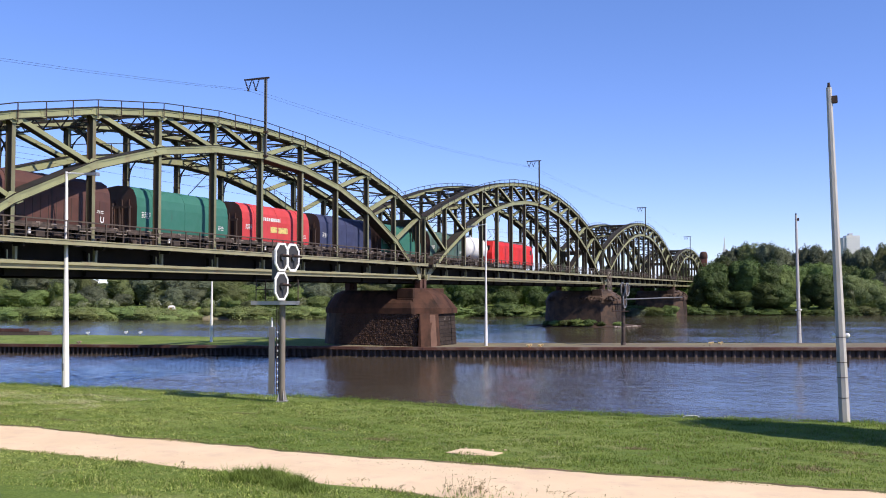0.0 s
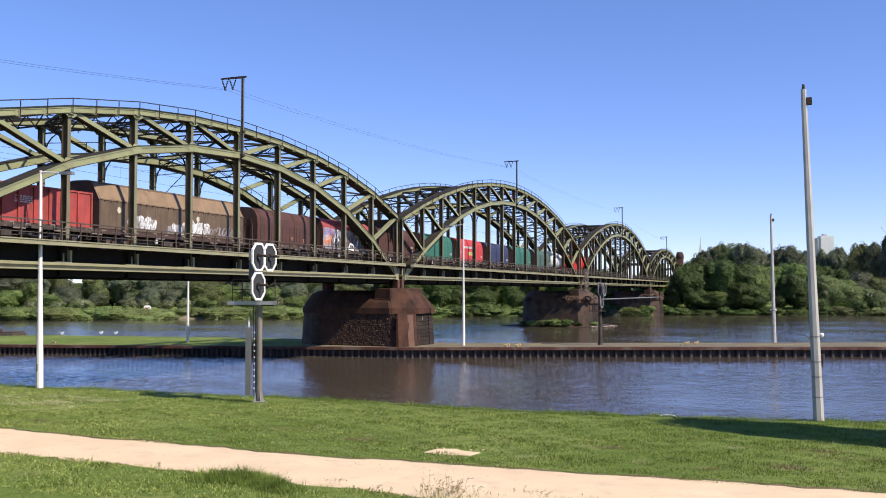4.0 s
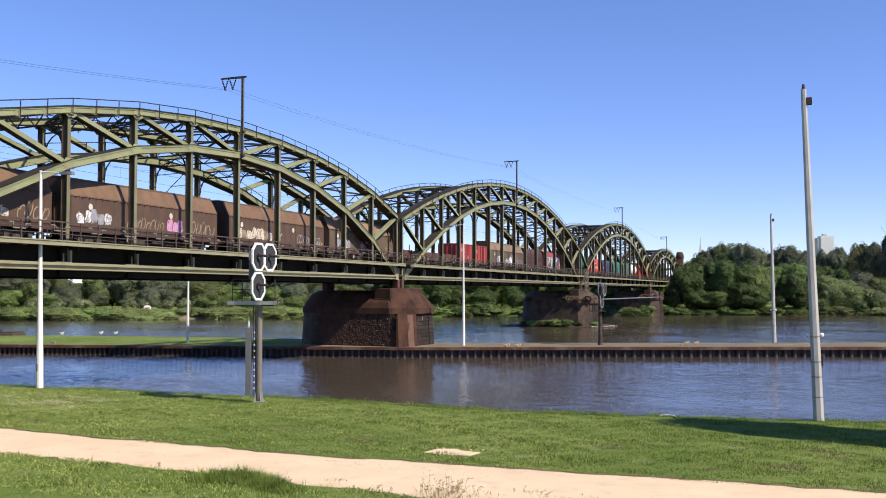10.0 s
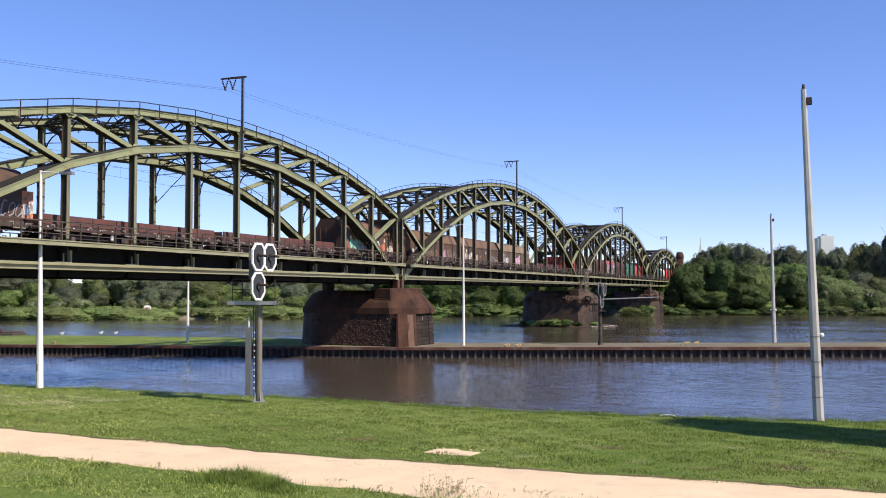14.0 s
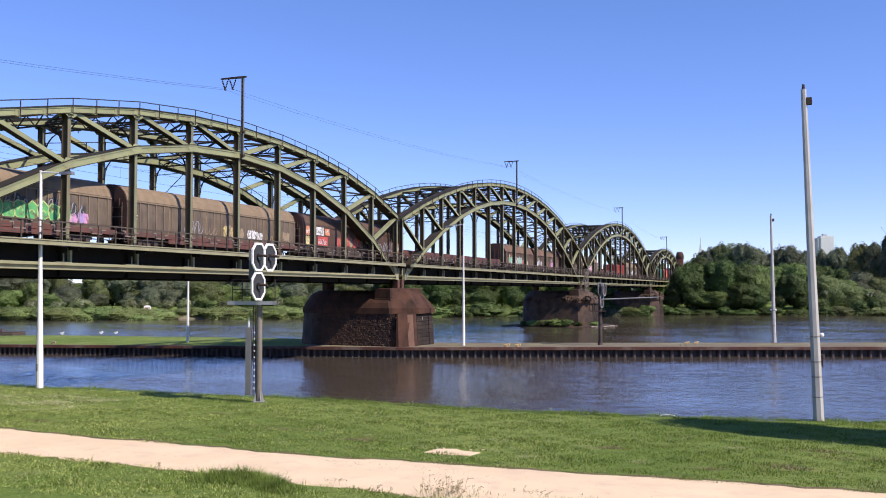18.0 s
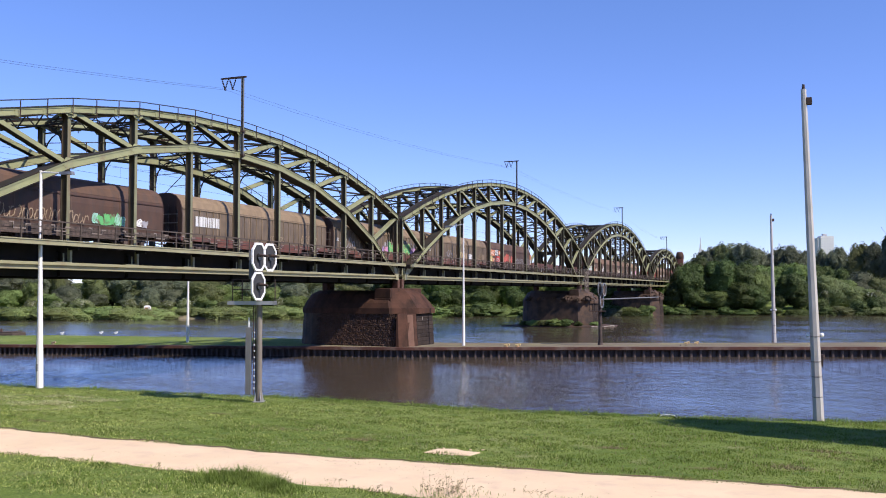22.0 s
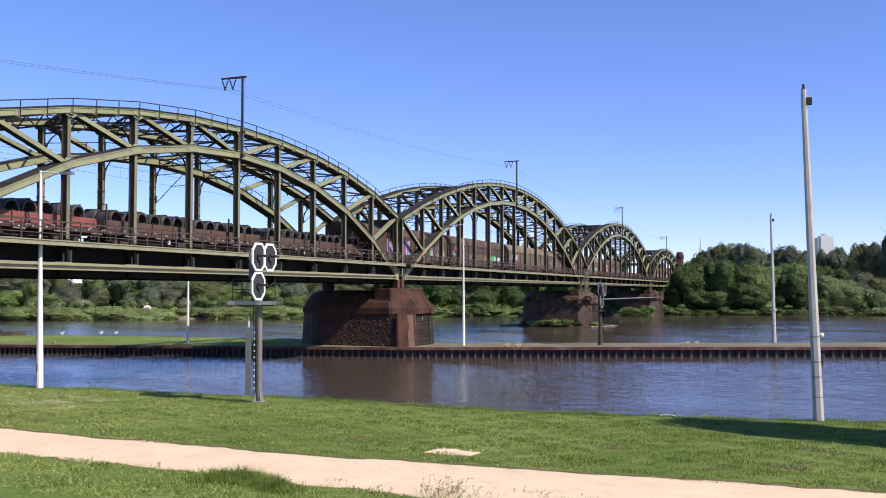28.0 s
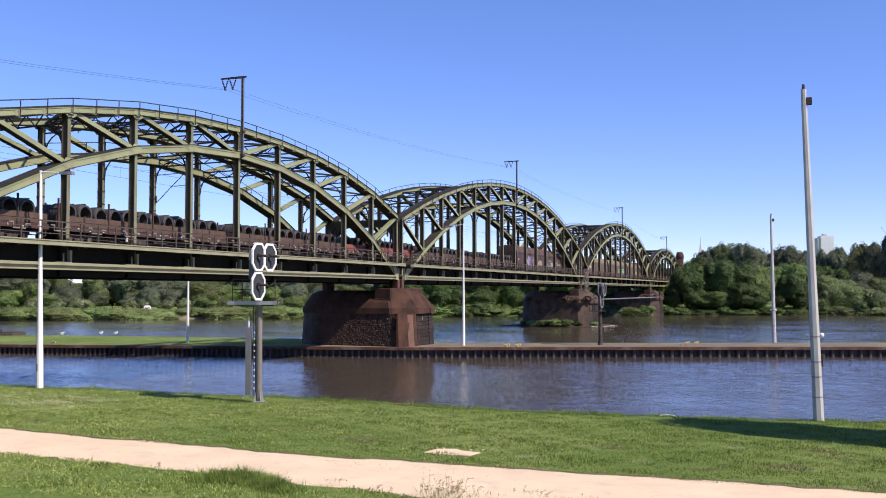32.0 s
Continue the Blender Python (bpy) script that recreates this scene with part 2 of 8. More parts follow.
M_WHITE = material("white_pole_paint", (0.78, 0.77, 0.74), (0.68, 0.67, 0.63), 1.2, 0.6, 0.45, stain=(0.45, 0.43, 0.38), stain_scale=0.8, stain_at=(0.62, 0.8), streak=5)
M_CONCRETE = material("pole_concrete", (0.47, 0.455, 0.43), (0.38, 0.365, 0.34), 1.4, 0.7, 0.8, stain=(0.32, 0.31, 0.28), stain_scale=0.7, stain_at=(0.58, 0.85), streak=5, bump=0.003, bump_scale=40)
M_GALV = material("galvanised_steel", (0.36, 0.36, 0.35), (0.26, 0.26, 0.25), 4, 0.6, 0.45, metal=0.6)
M_GREY = material("grey_cabinet_paint", (0.13, 0.132, 0.13), (0.095, 0.095, 0.093), 2, 0.6, 0.55)
M_SIGNAL = material("signal_board_black", (0.03, 0.03, 0.032), (0.045, 0.045, 0.045), 6, 0.5, 0.7)
M_SIGN_WHITE = material("signal_white_rim", (0.82, 0.82, 0.8), (0.75, 0.75, 0.72), 3, 0.5, 0.4)
M_POST = material("weathered_mast", (0.20, 0.172, 0.14), (0.15, 0.13, 0.105), 2, 0.7, 0.65, stain=(0.14, 0.11, 0.08), stain_scale=1.5, streak=4)
M_LENS = material("dark_glass_lens", (0.02, 0.02, 0.022), (0.03, 0.03, 0.03), 3, 0.4, 0.12)
M_MEADOW = meadow_material()
M_WATER = water_material()
M_BARK = material("tree_bark", (0.11, 0.085, 0.06), (0.07, 0.055, 0.04), 3, 0.8, 0.9, bump=0.03, bump_scale=6)
M_LEAF_DEEP = leafy("deep_green_leaves", (0.052, 0.08, 0.021), (0.098, 0.135, 0.038))
M_LEAF_MID = leafy("mid_green_leaves", (0.14, 0.17, 0.066), (0.215, 0.25, 0.1), thin=0.5)
# greyer and bluer: distance haze is put into the leaf colour
M_LEAF_GREY = leafy("grey_green_leaves", (0.13, 0.152, 0.09), (0.19, 0.215, 0.13), thin=0.5)
M_LEAF_REED = leafy("pale_green_reeds", (0.17, 0.215, 0.065), (0.27, 0.32, 0.115), thin=0.45)
M_LEAF_FRESH = leafy("fresh_green_leaves", (0.11, 0.155, 0.042), (0.175, 0.23, 0.07))
M_BLOSSOM = leafy("cream_blossom", (0.36, 0.37, 0.25), (0.48, 0.48, 0.34))
M_BLADE = leafy("grass_blades", (0.097, 0.152, 0.02), (0.25, 0.335, 0.066), 0.6, 0.8, 0.55, 1.1, (0.62, 1.42))
M_TUFT = leafy("broad_weed_leaves", (0.17, 0.28, 0.045), (0.34, 0.47, 0.11), 0.6, 1.0, 0.5, 2.2, (0.55, 1.4))
M_STRAW = leafy("dry_grass_stems", (0.28, 0.24, 0.13), (0.45, 0.38, 0.22), 0.7)
M_DRY = leafy("trodden_dry_grass", (0.20, 0.165, 0.085), (0.33, 0.27, 0.15), 0.7)
M_SWARD = leafy("yellow_green_sward", (0.36, 0.405, 0.10), (0.60, 0.62, 0.23), 0.7, 0.9, 0.5, 1.4, (0.7, 1.3), (1.28, 1.28))
M_HAY = leafy("bleached_hay", (0.42, 0.42, 0.21), (0.62, 0.6, 0.36), 0.7, own=(1.05, 1.05))
M_FARHILL = material("wooded_distance", (0.10, 0.15, 0.13), (0.13, 0.17, 0.13), 0.02, 0.8, 0.9)
M_TOWER = material("pale_tower_block", (0.72, 0.71, 0.68), (0.66, 0.65, 0.62), 0.05, 0.6, 0.8)
# the pale block's wall with shade put into the colour
M_TOWER_SIDE = material("tower_block_shade_grey", (0.5, 0.5, 0.5), (0.42, 0.42, 0.42), 0.05, 0.6, 0.8)
M_GLASS_FAR = material("window_glass_far", (0.56, 0.57, 0.58), (0.5, 0.51, 0.53), 0.2, 0.5, 0.4)
M_BRICK = material("red_brick", (0.20, 0.075, 0.05), (0.15, 0.06, 0.04), 2, 0.7, 0.85)
M_WIRE = material("contact_wire", (0.05, 0.045, 0.04), (0.07, 0.06, 0.05), 2, 0.5, 0.5, metal=0.5)
M_BOGIE = material("grimy_bogie", (0.05, 0.042, 0.038), (0.085, 0.065, 0.055), 4, 0.8, 0.75, stain=(0.12, 0.09, 0.075), stain_scale=2, spec=0.12)
M_BOLLARD = material("yellow_bollard_paint", (0.72, 0.56, 0.25), (0.6, 0.45, 0.2), 3, 0.6, 0.55, stain=(0.3, 0.12, 0.07), stain_scale=2)
M_PLATE = material("pale_plate", (0.62, 0.62, 0.6), (0.5, 0.5, 0.48), 2, 0.6, 0.6)


def paint(name, colour, second=None, rough=0.5, grime=(0.06, 0.05, 0.045), at=(0.48, 0.74)):
    return material(name, colour, second, 1.6, 0.9, rough + 0.1, stain=grime, stain_scale=1.5, stain_at=at, streak=4, bump=0.006, bump_scale=4, spec=0.3)


M_TARP_GREEN = paint("green_tarpaulin", (0.034, 0.14, 0.10), (0.045, 0.155, 0.118), at=(0.6, 0.9))
M_TARP_GREEN_GREY = paint("faded_green_tarpaulin", (0.085, 0.15, 0.12), (0.06, 0.11, 0.09))
M_TARP_RED = paint("red_tarpaulin", (0.50, 0.055, 0.058), (0.42, 0.048, 0.05), at=(0.62, 0.95))
M_TARP_MAROON = paint("maroon_tarpaulin", (0.33, 0.07, 0.072), (0.27, 0.062, 0.062), at=(0.58, 0.9))
M_TARP_BLUE = paint("dark_blue_tarpaulin", (0.045, 0.055, 0.115), (0.035, 0.04, 0.085), at=(0.6, 0.9))
M_TARP_BROWN = paint("brown_steel_cover", (0.098, 0.045, 0.035), (0.072, 0.036, 0.03), at=(0.55, 0.85))
M_BROWN = paint("rust_brown_wagon_paint", (0.118, 0.07, 0.044), (0.088, 0.054, 0.036))
# roof paler than the wall: the sun's extra light is put into the colour
M_BROWN_ROOF = paint("rust_brown_roof_sunlit", (0.185, 0.112, 0.066), (0.14, 0.085, 0.052), at=(0.56, 0.85))
M_BROWN_WALL = paint("dark_red_brown_wall_paint", (0.095, 0.055, 0.038), (0.07, 0.043, 0.032))
M_BROWN_DARK = paint("dark_brown_wagon_paint", (0.075, 0.04, 0.03), (0.055, 0.032, 0.026))
M_BROWN_TAN = paint("tan_brown_weathered_paint", (0.15, 0.105, 0.066), (0.115, 0.08, 0.052))
# sunlit copy of the tan wall paint
M_TAN_TOP = paint("tan_brown_roof_sunlit", (0.26, 0.18, 0.11), (0.20, 0.14, 0.085), at=(0.56, 0.85))
M_OXIDE = paint("oxide_red_paint", (0.41, 0.072, 0.062), (0.32, 0.058, 0.05), grime=(0.14, 0.05, 0.035))
M_OXIDE_DULL = paint("dull_oxide_red_boards", (0.15, 0.06, 0.045), (0.11, 0.05, 0.04))
M_RED_DULL = paint("dull_red_boards", (0.27, 0.085, 0.065), (0.21, 0.07, 0.055))
M_TAN_GREY = paint("grey_tan_sliding_wall", (0.155, 0.118, 0.082), (0.12, 0.092, 0.066))
M_TAN_ROOF = paint("tan_roof_sheet", (0.25, 0.185, 0.115), (0.195, 0.145, 0.092), at=(0.56, 0.85))
M_LOCO = paint("bright_red_locomotive_paint", (0.62, 0.03, 0.025), (0.55, 0.03, 0.025), 0.35, grime=(0.3, 0.05, 0.04), at=(0.62, 0.85))
M_LOCO_GREY = paint("grey_locomotive_roof", (0.2, 0.2, 0.21), (0.16, 0.16, 0.165))
M_TANK_WHITE = paint("white_tank_paint", (0.72, 0.72, 0.70), (0.62, 0.62, 0.6), grime=(0.3, 0.27, 0.24), at=(0.6, 0.85))
M_COIL = material("wire_rod_coil", (0.10, 0.088, 0.08), (0.06, 0.052, 0.048), 2, 0.8, 0.55, metal=0.5, bump=0.03, bump_scale=22)
M_TAG = {
    "white": material("white_spray", (0.72, 0.72, 0.7), (0.55, 0.55, 0.53), 2.5, 0.7, 0.7, stain=(0.13, 0.085, 0.06), stain_scale=2.6, stain_at=(0.5, 0.66)),
    "silver": material("silver_spray", (0.33, 0.33, 0.355), (0.21, 0.21, 0.235), 2.5, 0.7, 0.7, stain=(0.13, 0.085, 0.06), stain_scale=2.6, stain_at=(0.5, 0.66)),
    "pink": material("pink_spray", (0.62, 0.30, 0.46), (0.5, 0.2, 0.35), 2.5, 0.7, 0.7, stain=(0.13, 0.085, 0.06), stain_scale=2.6, stain_at=(0.5, 0.66)),
    "green": material("green_spray", (0.12, 0.42, 0.13), (0.08, 0.30, 0.12), 2.5, 0.7, 0.7, stain=(0.13, 0.085, 0.06), stain_scale=2.6, stain_at=(0.5, 0.66)),
    "lime": material("lime_spray", (0.45, 0.55, 0.20), (0.32, 0.42, 0.16), 2.5, 0.7, 0.7, stain=(0.13, 0.085, 0.06), stain_scale=2.6, stain_at=(0.5, 0.66)),
    "mint": material("mint_spray", (0.30, 0.52, 0.42), (0.22, 0.42, 0.34), 2.5, 0.7, 0.7, stain=(0.13, 0.085, 0.06), stain_scale=2.6, stain_at=(0.5, 0.66)),
    "orange": material("orange_spray", (0.60, 0.25, 0.12), (0.5, 0.18, 0.1), 2.5, 0.7, 0.7, stain=(0.13, 0.085, 0.06), stain_scale=2.6, stain_at=(0.5, 0.66)),
    "yellow": material("yellow_spray", (0.62, 0.50, 0.16), (0.5, 0.4, 0.14), 2.5, 0.7, 0.7, stain=(0.13, 0.085, 0.06), stain_scale=2.6, stain_at=(0.5, 0.66)),
    "blue": material("blue_spray", (0.18, 0.42, 0.58), (0.14, 0.3, 0.46), 2.5, 0.7, 0.7, stain=(0.13, 0.085, 0.06), stain_scale=2.6, stain_at=(0.5, 0.66)),
    "violet": material("violet_spray", (0.36, 0.27, 0.5), (0.28, 0.2, 0.42), 2.5, 0.7, 0.7, stain=(0.13, 0.085, 0.06), stain_scale=2.6, stain_at=(0.5, 0.66)),
    "black": material("black_spray", (0.03, 0.03, 0.032), (0.045, 0.045, 0.045), 2.5, 0.7, 0.7, stain=(0.13, 0.085, 0.06), stain_scale=2.6, stain_at=(0.5, 0.66)),
    "red": material("red_spray", (0.5, 0.07, 0.06), (0.4, 0.06, 0.05), 2.5, 0.7, 0.7, stain=(0.13, 0.085, 0.06), stain_scale=2.6, stain_at=(0.5, 0.66)),
    "navy": material("navy_spray", (0.12, 0.14, 0.36), (0.09, 0.1, 0.26), 2.5, 0.7, 0.7, stain=(0.13, 0.085, 0.06), stain_scale=2.6, stain_at=(0.55, 0.7)),
    "plum": material("plum_spray", (0.17, 0.06, 0.10), (0.13, 0.05, 0.08), 2.5, 0.7, 0.7, stain=(0.10, 0.06, 0.05), stain_scale=2.6, stain_at=(0.55, 0.7)),
    "cream": material("cream_spray", (0.62, 0.56, 0.44), (0.5, 0.44, 0.34), 2.5, 0.7, 0.7, stain=(0.13, 0.085, 0.06), stain_scale=2.6, stain_at=(0.56, 0.72)),
    "tan": material("tan_spray", (0.31, 0.235, 0.15), (0.25, 0.185, 0.12), 2.5, 0.7, 0.7, stain=(0.13, 0.085, 0.06), stain_scale=2.6, stain_at=(0.5, 0.66)),
}


# ---- mesh building ----
class Shape:
    """Collects vertices and faces of one mesh."""

    def __init__(self):
        self.v, self.f, self.s = [], [], []

    def add(self, verts, faces, smooth=False):
        o = len(self.v)
        self.v.extend([tuple(q) for q in verts])
        for q in faces:
            self.f.append(tuple(i + o for i in q))
            self.s.append(smooth)
        return self

    def box(self, x0, x1, y0, y1, z0, z1, bevel=0.0):
        if bevel <= 0:
            v = [(x, y, z) for x in (x0, x1) for y in (y0, y1) for z in (z0, z1)]
            return self.add(v, [(0, 1, 3, 2), (4, 6, 7, 5), (0, 4, 5, 1), (2, 3, 7, 6), (0, 2, 6, 4), (1, 5, 7, 3)])
        b = bevel
        rings = []
        for z, g in ((z0, b), (z0 + b, 0), (z1 - b, 0), (z1, b)):
            rings.append([(x0 + g, y0 + g, z), (x1 - g, y0 + g, z), (x1 - g, y1 - g, z), (x0 + g, y1 - g, z)])
        return self.loft(rings, True)

    def loft(self, rings, caps=False, closed=True, smooth=False):
        n = len(rings[0])
        v = [q for r in rings for q in r]
        f = []
        last = n if closed else n - 1
        for i in range(len(rings) - 1):
            for j in range(last):
                a, b = i * n + j, i * n + (j + 1) % n
                f.append((a, b, b + n, a + n))
        self.add(v, f, smooth)
        if caps:
            self.add(rings[0], [tuple(reversed(range(n)))])
            self.add(rings[-1], [tuple(range(n))])
        return self

    def axes(self, a, b):
        a, b = Vector(a), Vector(b)
        d = (b - a).normalized()
        side = Vector((1, 0, 0)) if abs(d.x) < 0.9 else Vector((0, 1, 0))
        up = side.cross(d).normalized()
        side = d.cross(up).normalized()
        return a, b, side, up

    def beam(self, a, b, w, h):
        """A square-edged bar from a to b; w across (towards x where it can), h the other way."""
        a, b, s, u = self.axes(a, b)
        rings = [[p + s * (i * w / 2) + u * (j * h / 2) for i, j in ((-1, -1), (1, -1), (1, 1), (-1, 1))] for p in (a, b)]
        return self.loft(rings, True)

    def tube(self, a, b, r0, r1=None, n=10, caps=True):
        r1 = r0 if r1 is None else r1
        a, b, s, u = self.axes(a, b)
        rings = [[p + (s * math.cos(2 * math.pi * i / n) + u * math.sin(2 * math.pi * i / n)) * r for i in range(n)] for p, r in ((a, r0), (b, r1))]
        return self.loft(rings, caps, smooth=True)

    def polyline(self, pts, r, n=5):
        pts = [Vector(q) for q in pts]
        rings = []
        for i, q in enumerate(pts):
            d = (pts[min(i + 1, len(pts) - 1)] - pts[max(i - 1, 0)]).normalized()
            side = Vector((1, 0, 0)) if abs(d.x) < 0.9 else Vector((0, 1, 0))
            up = side.cross(d).normalized()
            side = d.cross(up).normalized()
            rings.append([q + (side * math.cos(2 * math.pi * j / n) + up * math.sin(2 * math.pi * j / n)) * r for j in range(n)])
        return self.loft(rings, True, smooth=True)

    def blob(self, c, r, n=8, rough=0.15, squash=1.0, seed=0):
        rnd = random.Random(seed)
        rings = []
        for i in range(1, n // 2 + 1):
            ph = math.pi * i / (n // 2 + 1)
            rings.append([(c[0] + r * math.sin(ph) * math.cos(2 * math.pi * j / n) * (1 + rnd.uniform(-rough, rough)),
                           c[1] + r * math.sin(ph) * math.sin(2 * math.pi * j / n) * (1 + rnd.uniform(-rough, rough)),
                           c[2] - r * squash * math.cos(ph) * (1 + rnd.uniform(-rough, rough))) for j in range(n)])
        return self.loft(rings, True, smooth=True)

    def mesh(self, name, mat):
        me = bpy.data.meshes.new(name)
        me.from_pydata(self.v, [], self.f)
        me.polygons.foreach_set("use_smooth", self.s)
        me.materials.append(mat)
        me.update()
        return me


def part(name, shape, mat, parent, label=""):
    """One mesh object under a thing or a part."""
    ob = new(name, shape if isinstance(shape, bpy.types.Mesh) else shape.mesh(name, mat))
    ob.parent = parent
    return tagged(ob, label)


def empty(name, m, label, category, group="", kind=""):
    ob = new(name)
    ob.empty_display_size = 0.2
    ob.matrix_basis = m
    return tagged(ob, label, category, group, kind)


def single(name, shape, mat, label, category, group="", kind="", m=None):
    ob = new(name, shape.mesh(name, mat))
    if m is not None:
        ob.matrix_basis = m
    return tagged(ob, label, category, group, kind)


# ---- ground and water ----
FAR_BANK = [(-4000, 60), (-400, 75), (-220, 112), (-125, 169), (-96, 189), (-74, 203), (-38, 238), (6, 270), (58, 283), (150, 300), (500, 360), (4000, 700)]
NEAR_BANK_Y = 43.0
SPIT_FRONT = [(-150, 54.0), (-37.5, 78.7), (-14.8, 84.5), (2.5, 88.0), (22.1, 95.8), (46, 104.8), (140, 140)]
SPIT_BACK = [(-150, 88.0), (-56, 97.0), (-47.6, 103.3), (-19.9, 105.0), (3.9, 100.2), (26, 108.4), (47, 117.0), (140, 150)]
NEAR_EDGE = [(-60, 43.6), (-2.7, 43.4), (4.8, 43.5), (10.5, 42.9), (15, 43.3), (19.8, 42.8), (24.3, 42.1), (29.5, 41.9), (34.1, 42.3), (38.5, 42.8), (42, 43.5), (80, 43.5)]


def along(line, x):
    return float(np.interp(x, [q[0] for q in line], [q[1] for q in line]))


def far_bank(x):
    return float(np.interp(x, [q[0] for q in FAR_BANK], [q[1] for q in FAR_BANK]))


def near_height(y):
    """The embankment from which the bridge is watched, and the level meadow in front of it."""
    if y > 21:
        return 0.0
    k = min(1.0, (21 - y) / 19)
    return 3.55 * k * k * (3 - 2 * k)


def build_ground():
    xs = sorted(set([-4000, -2000, -1000, -600, -400, -300] + [i * 6.0 for i in range(-40, 41)] + [i * 1.0 for i in range(-12, 52)] + [300, 400, 600, 1000, 2000, 4000]))
    ys_near = [-3000, -1000, -300, -60, -20, 0, 2, 4, 6, 8, 10, 12, 14, 16, 18, 21, 26, 30, 35, 39, 41.5, 42.2, NEAR_BANK_Y]
    sh = Shape()
    rings = []
    rnd = random.Random(4)
    for x in xs:
        wob = rnd.uniform(-0.25, 0.25) if abs(x) < 200 else 0
        fb = far_bank(x)
        ne = along(NEAR_EDGE, x) + wob * 0.5
        col = [(x, y if y < 41 else ne - (NEAR_BANK_Y - y) * 0.6, near_height(y) - (0.12 if y == NEAR_BANK_Y else 0)) for y in ys_near]
        col += [(x, ne + 1.2, -0.7), (x, 46.5, -2.2), (x, 50, -3.2), (x, fb - 9, -3.2), (x, fb - 2.5, -1.8), (x, fb, -1.0), (x, fb + 1.5, 0.1), (x, fb + 5, 0.7),
                (x, fb + 30, 1.0), (x, fb + 120, 1.2), (x, fb + 500, 3.0), (x, fb + 4300, 6.0)]
        rings.append(col)
    sh.loft(rings, closed=False, smooth=True)
    return single("ground", sh, M_MEADOW, "grassy river meadows on both banks, falling to the river bed", "ground", kind="structure")


build_ground()
def ripples(x, y, shortest, count, seed, steep):
    """Height of crossed wind ripples, gentler where the breeze does not reach."""
    rng = np.random.default_rng(seed)
    z = np.zeros_like(x)
    for i in range(count):
        length = shortest * (5.0 ** (i / count)) * rng.uniform(0.9, 1.1)
        turn = rng.normal(1.25, 0.85)
        k = 2 * np.pi / length
        px, py = k * math.cos(turn), k * math.sin(turn)
        bend = 0.6 * np.sin(0.13 * x + 0.21 * y + i) + 0.5 * np.sin(0.31 * x - 0.17 * y + 2 * i)
        z += np.sin(px * x + py * y + bend + rng.uniform(0, 6.28)) / k
    return z * steep * math.sqrt(2 / count)


def breeze(x, y):
    """How freely the wind reaches the water: most in the open channel below the bridge, least along the wooded bank."""
    lull = 0.85 + 0.25 * np.sin(0.05 * x + 0.23 * y + 1.0) + 0.2 * np.sin(0.11 * x - 0.19 * y) + 0.15 * np.sin(0.37 * y + 0.07 * x)
    channel = np.interp(x, [-30, -4, 5, 14, 34], [2.2, 2.0, 0.9, 1.2, 1.6])
    shelter = np.interp(np.interp(x, *zip(*FAR_BANK)) - y, [0, 12, 40, 80], [0.2, 0.3, 0.8, 1.2]) * np.interp(x, [-60, -20, 10, 30, 50], [1.1, 0.8, 0.4, 0.6, 1.3])
    return np.clip(lull, 0.35, 1.3) * np.where(y < np.interp(x, *zip(*SPIT_FRONT)) + 4, channel, shelter)


def build_river():
    """One sheet: finely rippled in the near channel, coarser beyond the spit, flat far away."""
    verts, faces, winds, base = [], [], [], 0
    near_y, far_y = np.linspace(43.0, 108.0, 300), np.linspace(108.0, 300.0, 330)
    for xs, ys, shortest, steep in ((np.linspace(-58, 72, 420), near_y, 0.6, 0.034), (np.linspace(-170, 95, 270), far_y, 2.0, 0.03)):
        gx, gy = np.meshgrid(xs, ys)
        wind = breeze(gx, gy)
        gz = WATER_Z + ripples(gx, gy, shortest, 26, 5, steep) * wind
        winds.append(wind.reshape(-1))
        gz[:, 0] = gz[:, -1] = gz[0] = gz[-1] = WATER_Z
        verts.append(np.stack([gx, gy, gz], 2).reshape(-1, 3))
        n = len(xs)
        i = (np.arange(len(ys) - 1)[:, None] * n + np.arange(n - 1)[None, :]).reshape(-1) + base
        faces.append(np.stack([i, i + 1, i + n + 1, i + n], 1))
        base += gx.size
    flat = [(-4000, 43.0, -58, 108.0), (72, 43.0, 4000, 108.0), (-4000, 108.0, -170, 300.0), (95, 108.0, 4000, 300.0), (-4000, 300.0, 4000, 700.0)]
    for x0, y0, x1, y1 in flat:
        verts.append(np.array([(x0, y0, WATER_Z), (x1, y0, WATER_Z), (x1, y1, WATER_Z), (x0, y1, WATER_Z)]))
        faces.append(np.array([[base, base + 1, base + 2, base + 3]]))
        winds.append(np.full(4, 0.8))
        base += 4
    sh = Shape()
    sh.v = np.concatenate(verts).tolist()
    sh.f = np.concatenate(faces).tolist()
    sh.s = [True] * len(sh.f)
    river = single("water", sh, M_WATER, "brown-grey rippled river water reflecting the blue sky", "river", kind="structure")
    river.data.attributes.new("breeze", "FLOAT", "POINT").data.foreach_set("value", np.concatenate(winds).astype(np.float32))
    return river


RIVER = build_river()


PATH_FAR = [(-60, 31.5), (10.6, 29.6), (16.3, 28.95), (21.2, 28.5), (25.5, 28.15), (32, 28.2), (38, 28.1), (60, 28.6), (120, 30)]
PATH_NEAR = [(-60, 27.0), (14.8, 25.3), (19.5, 24.95), (23.8, 24.35), (27.5, 24.0), (30.1, 23.5), (40, 23.3), (60, 23.8), (120, 25)]


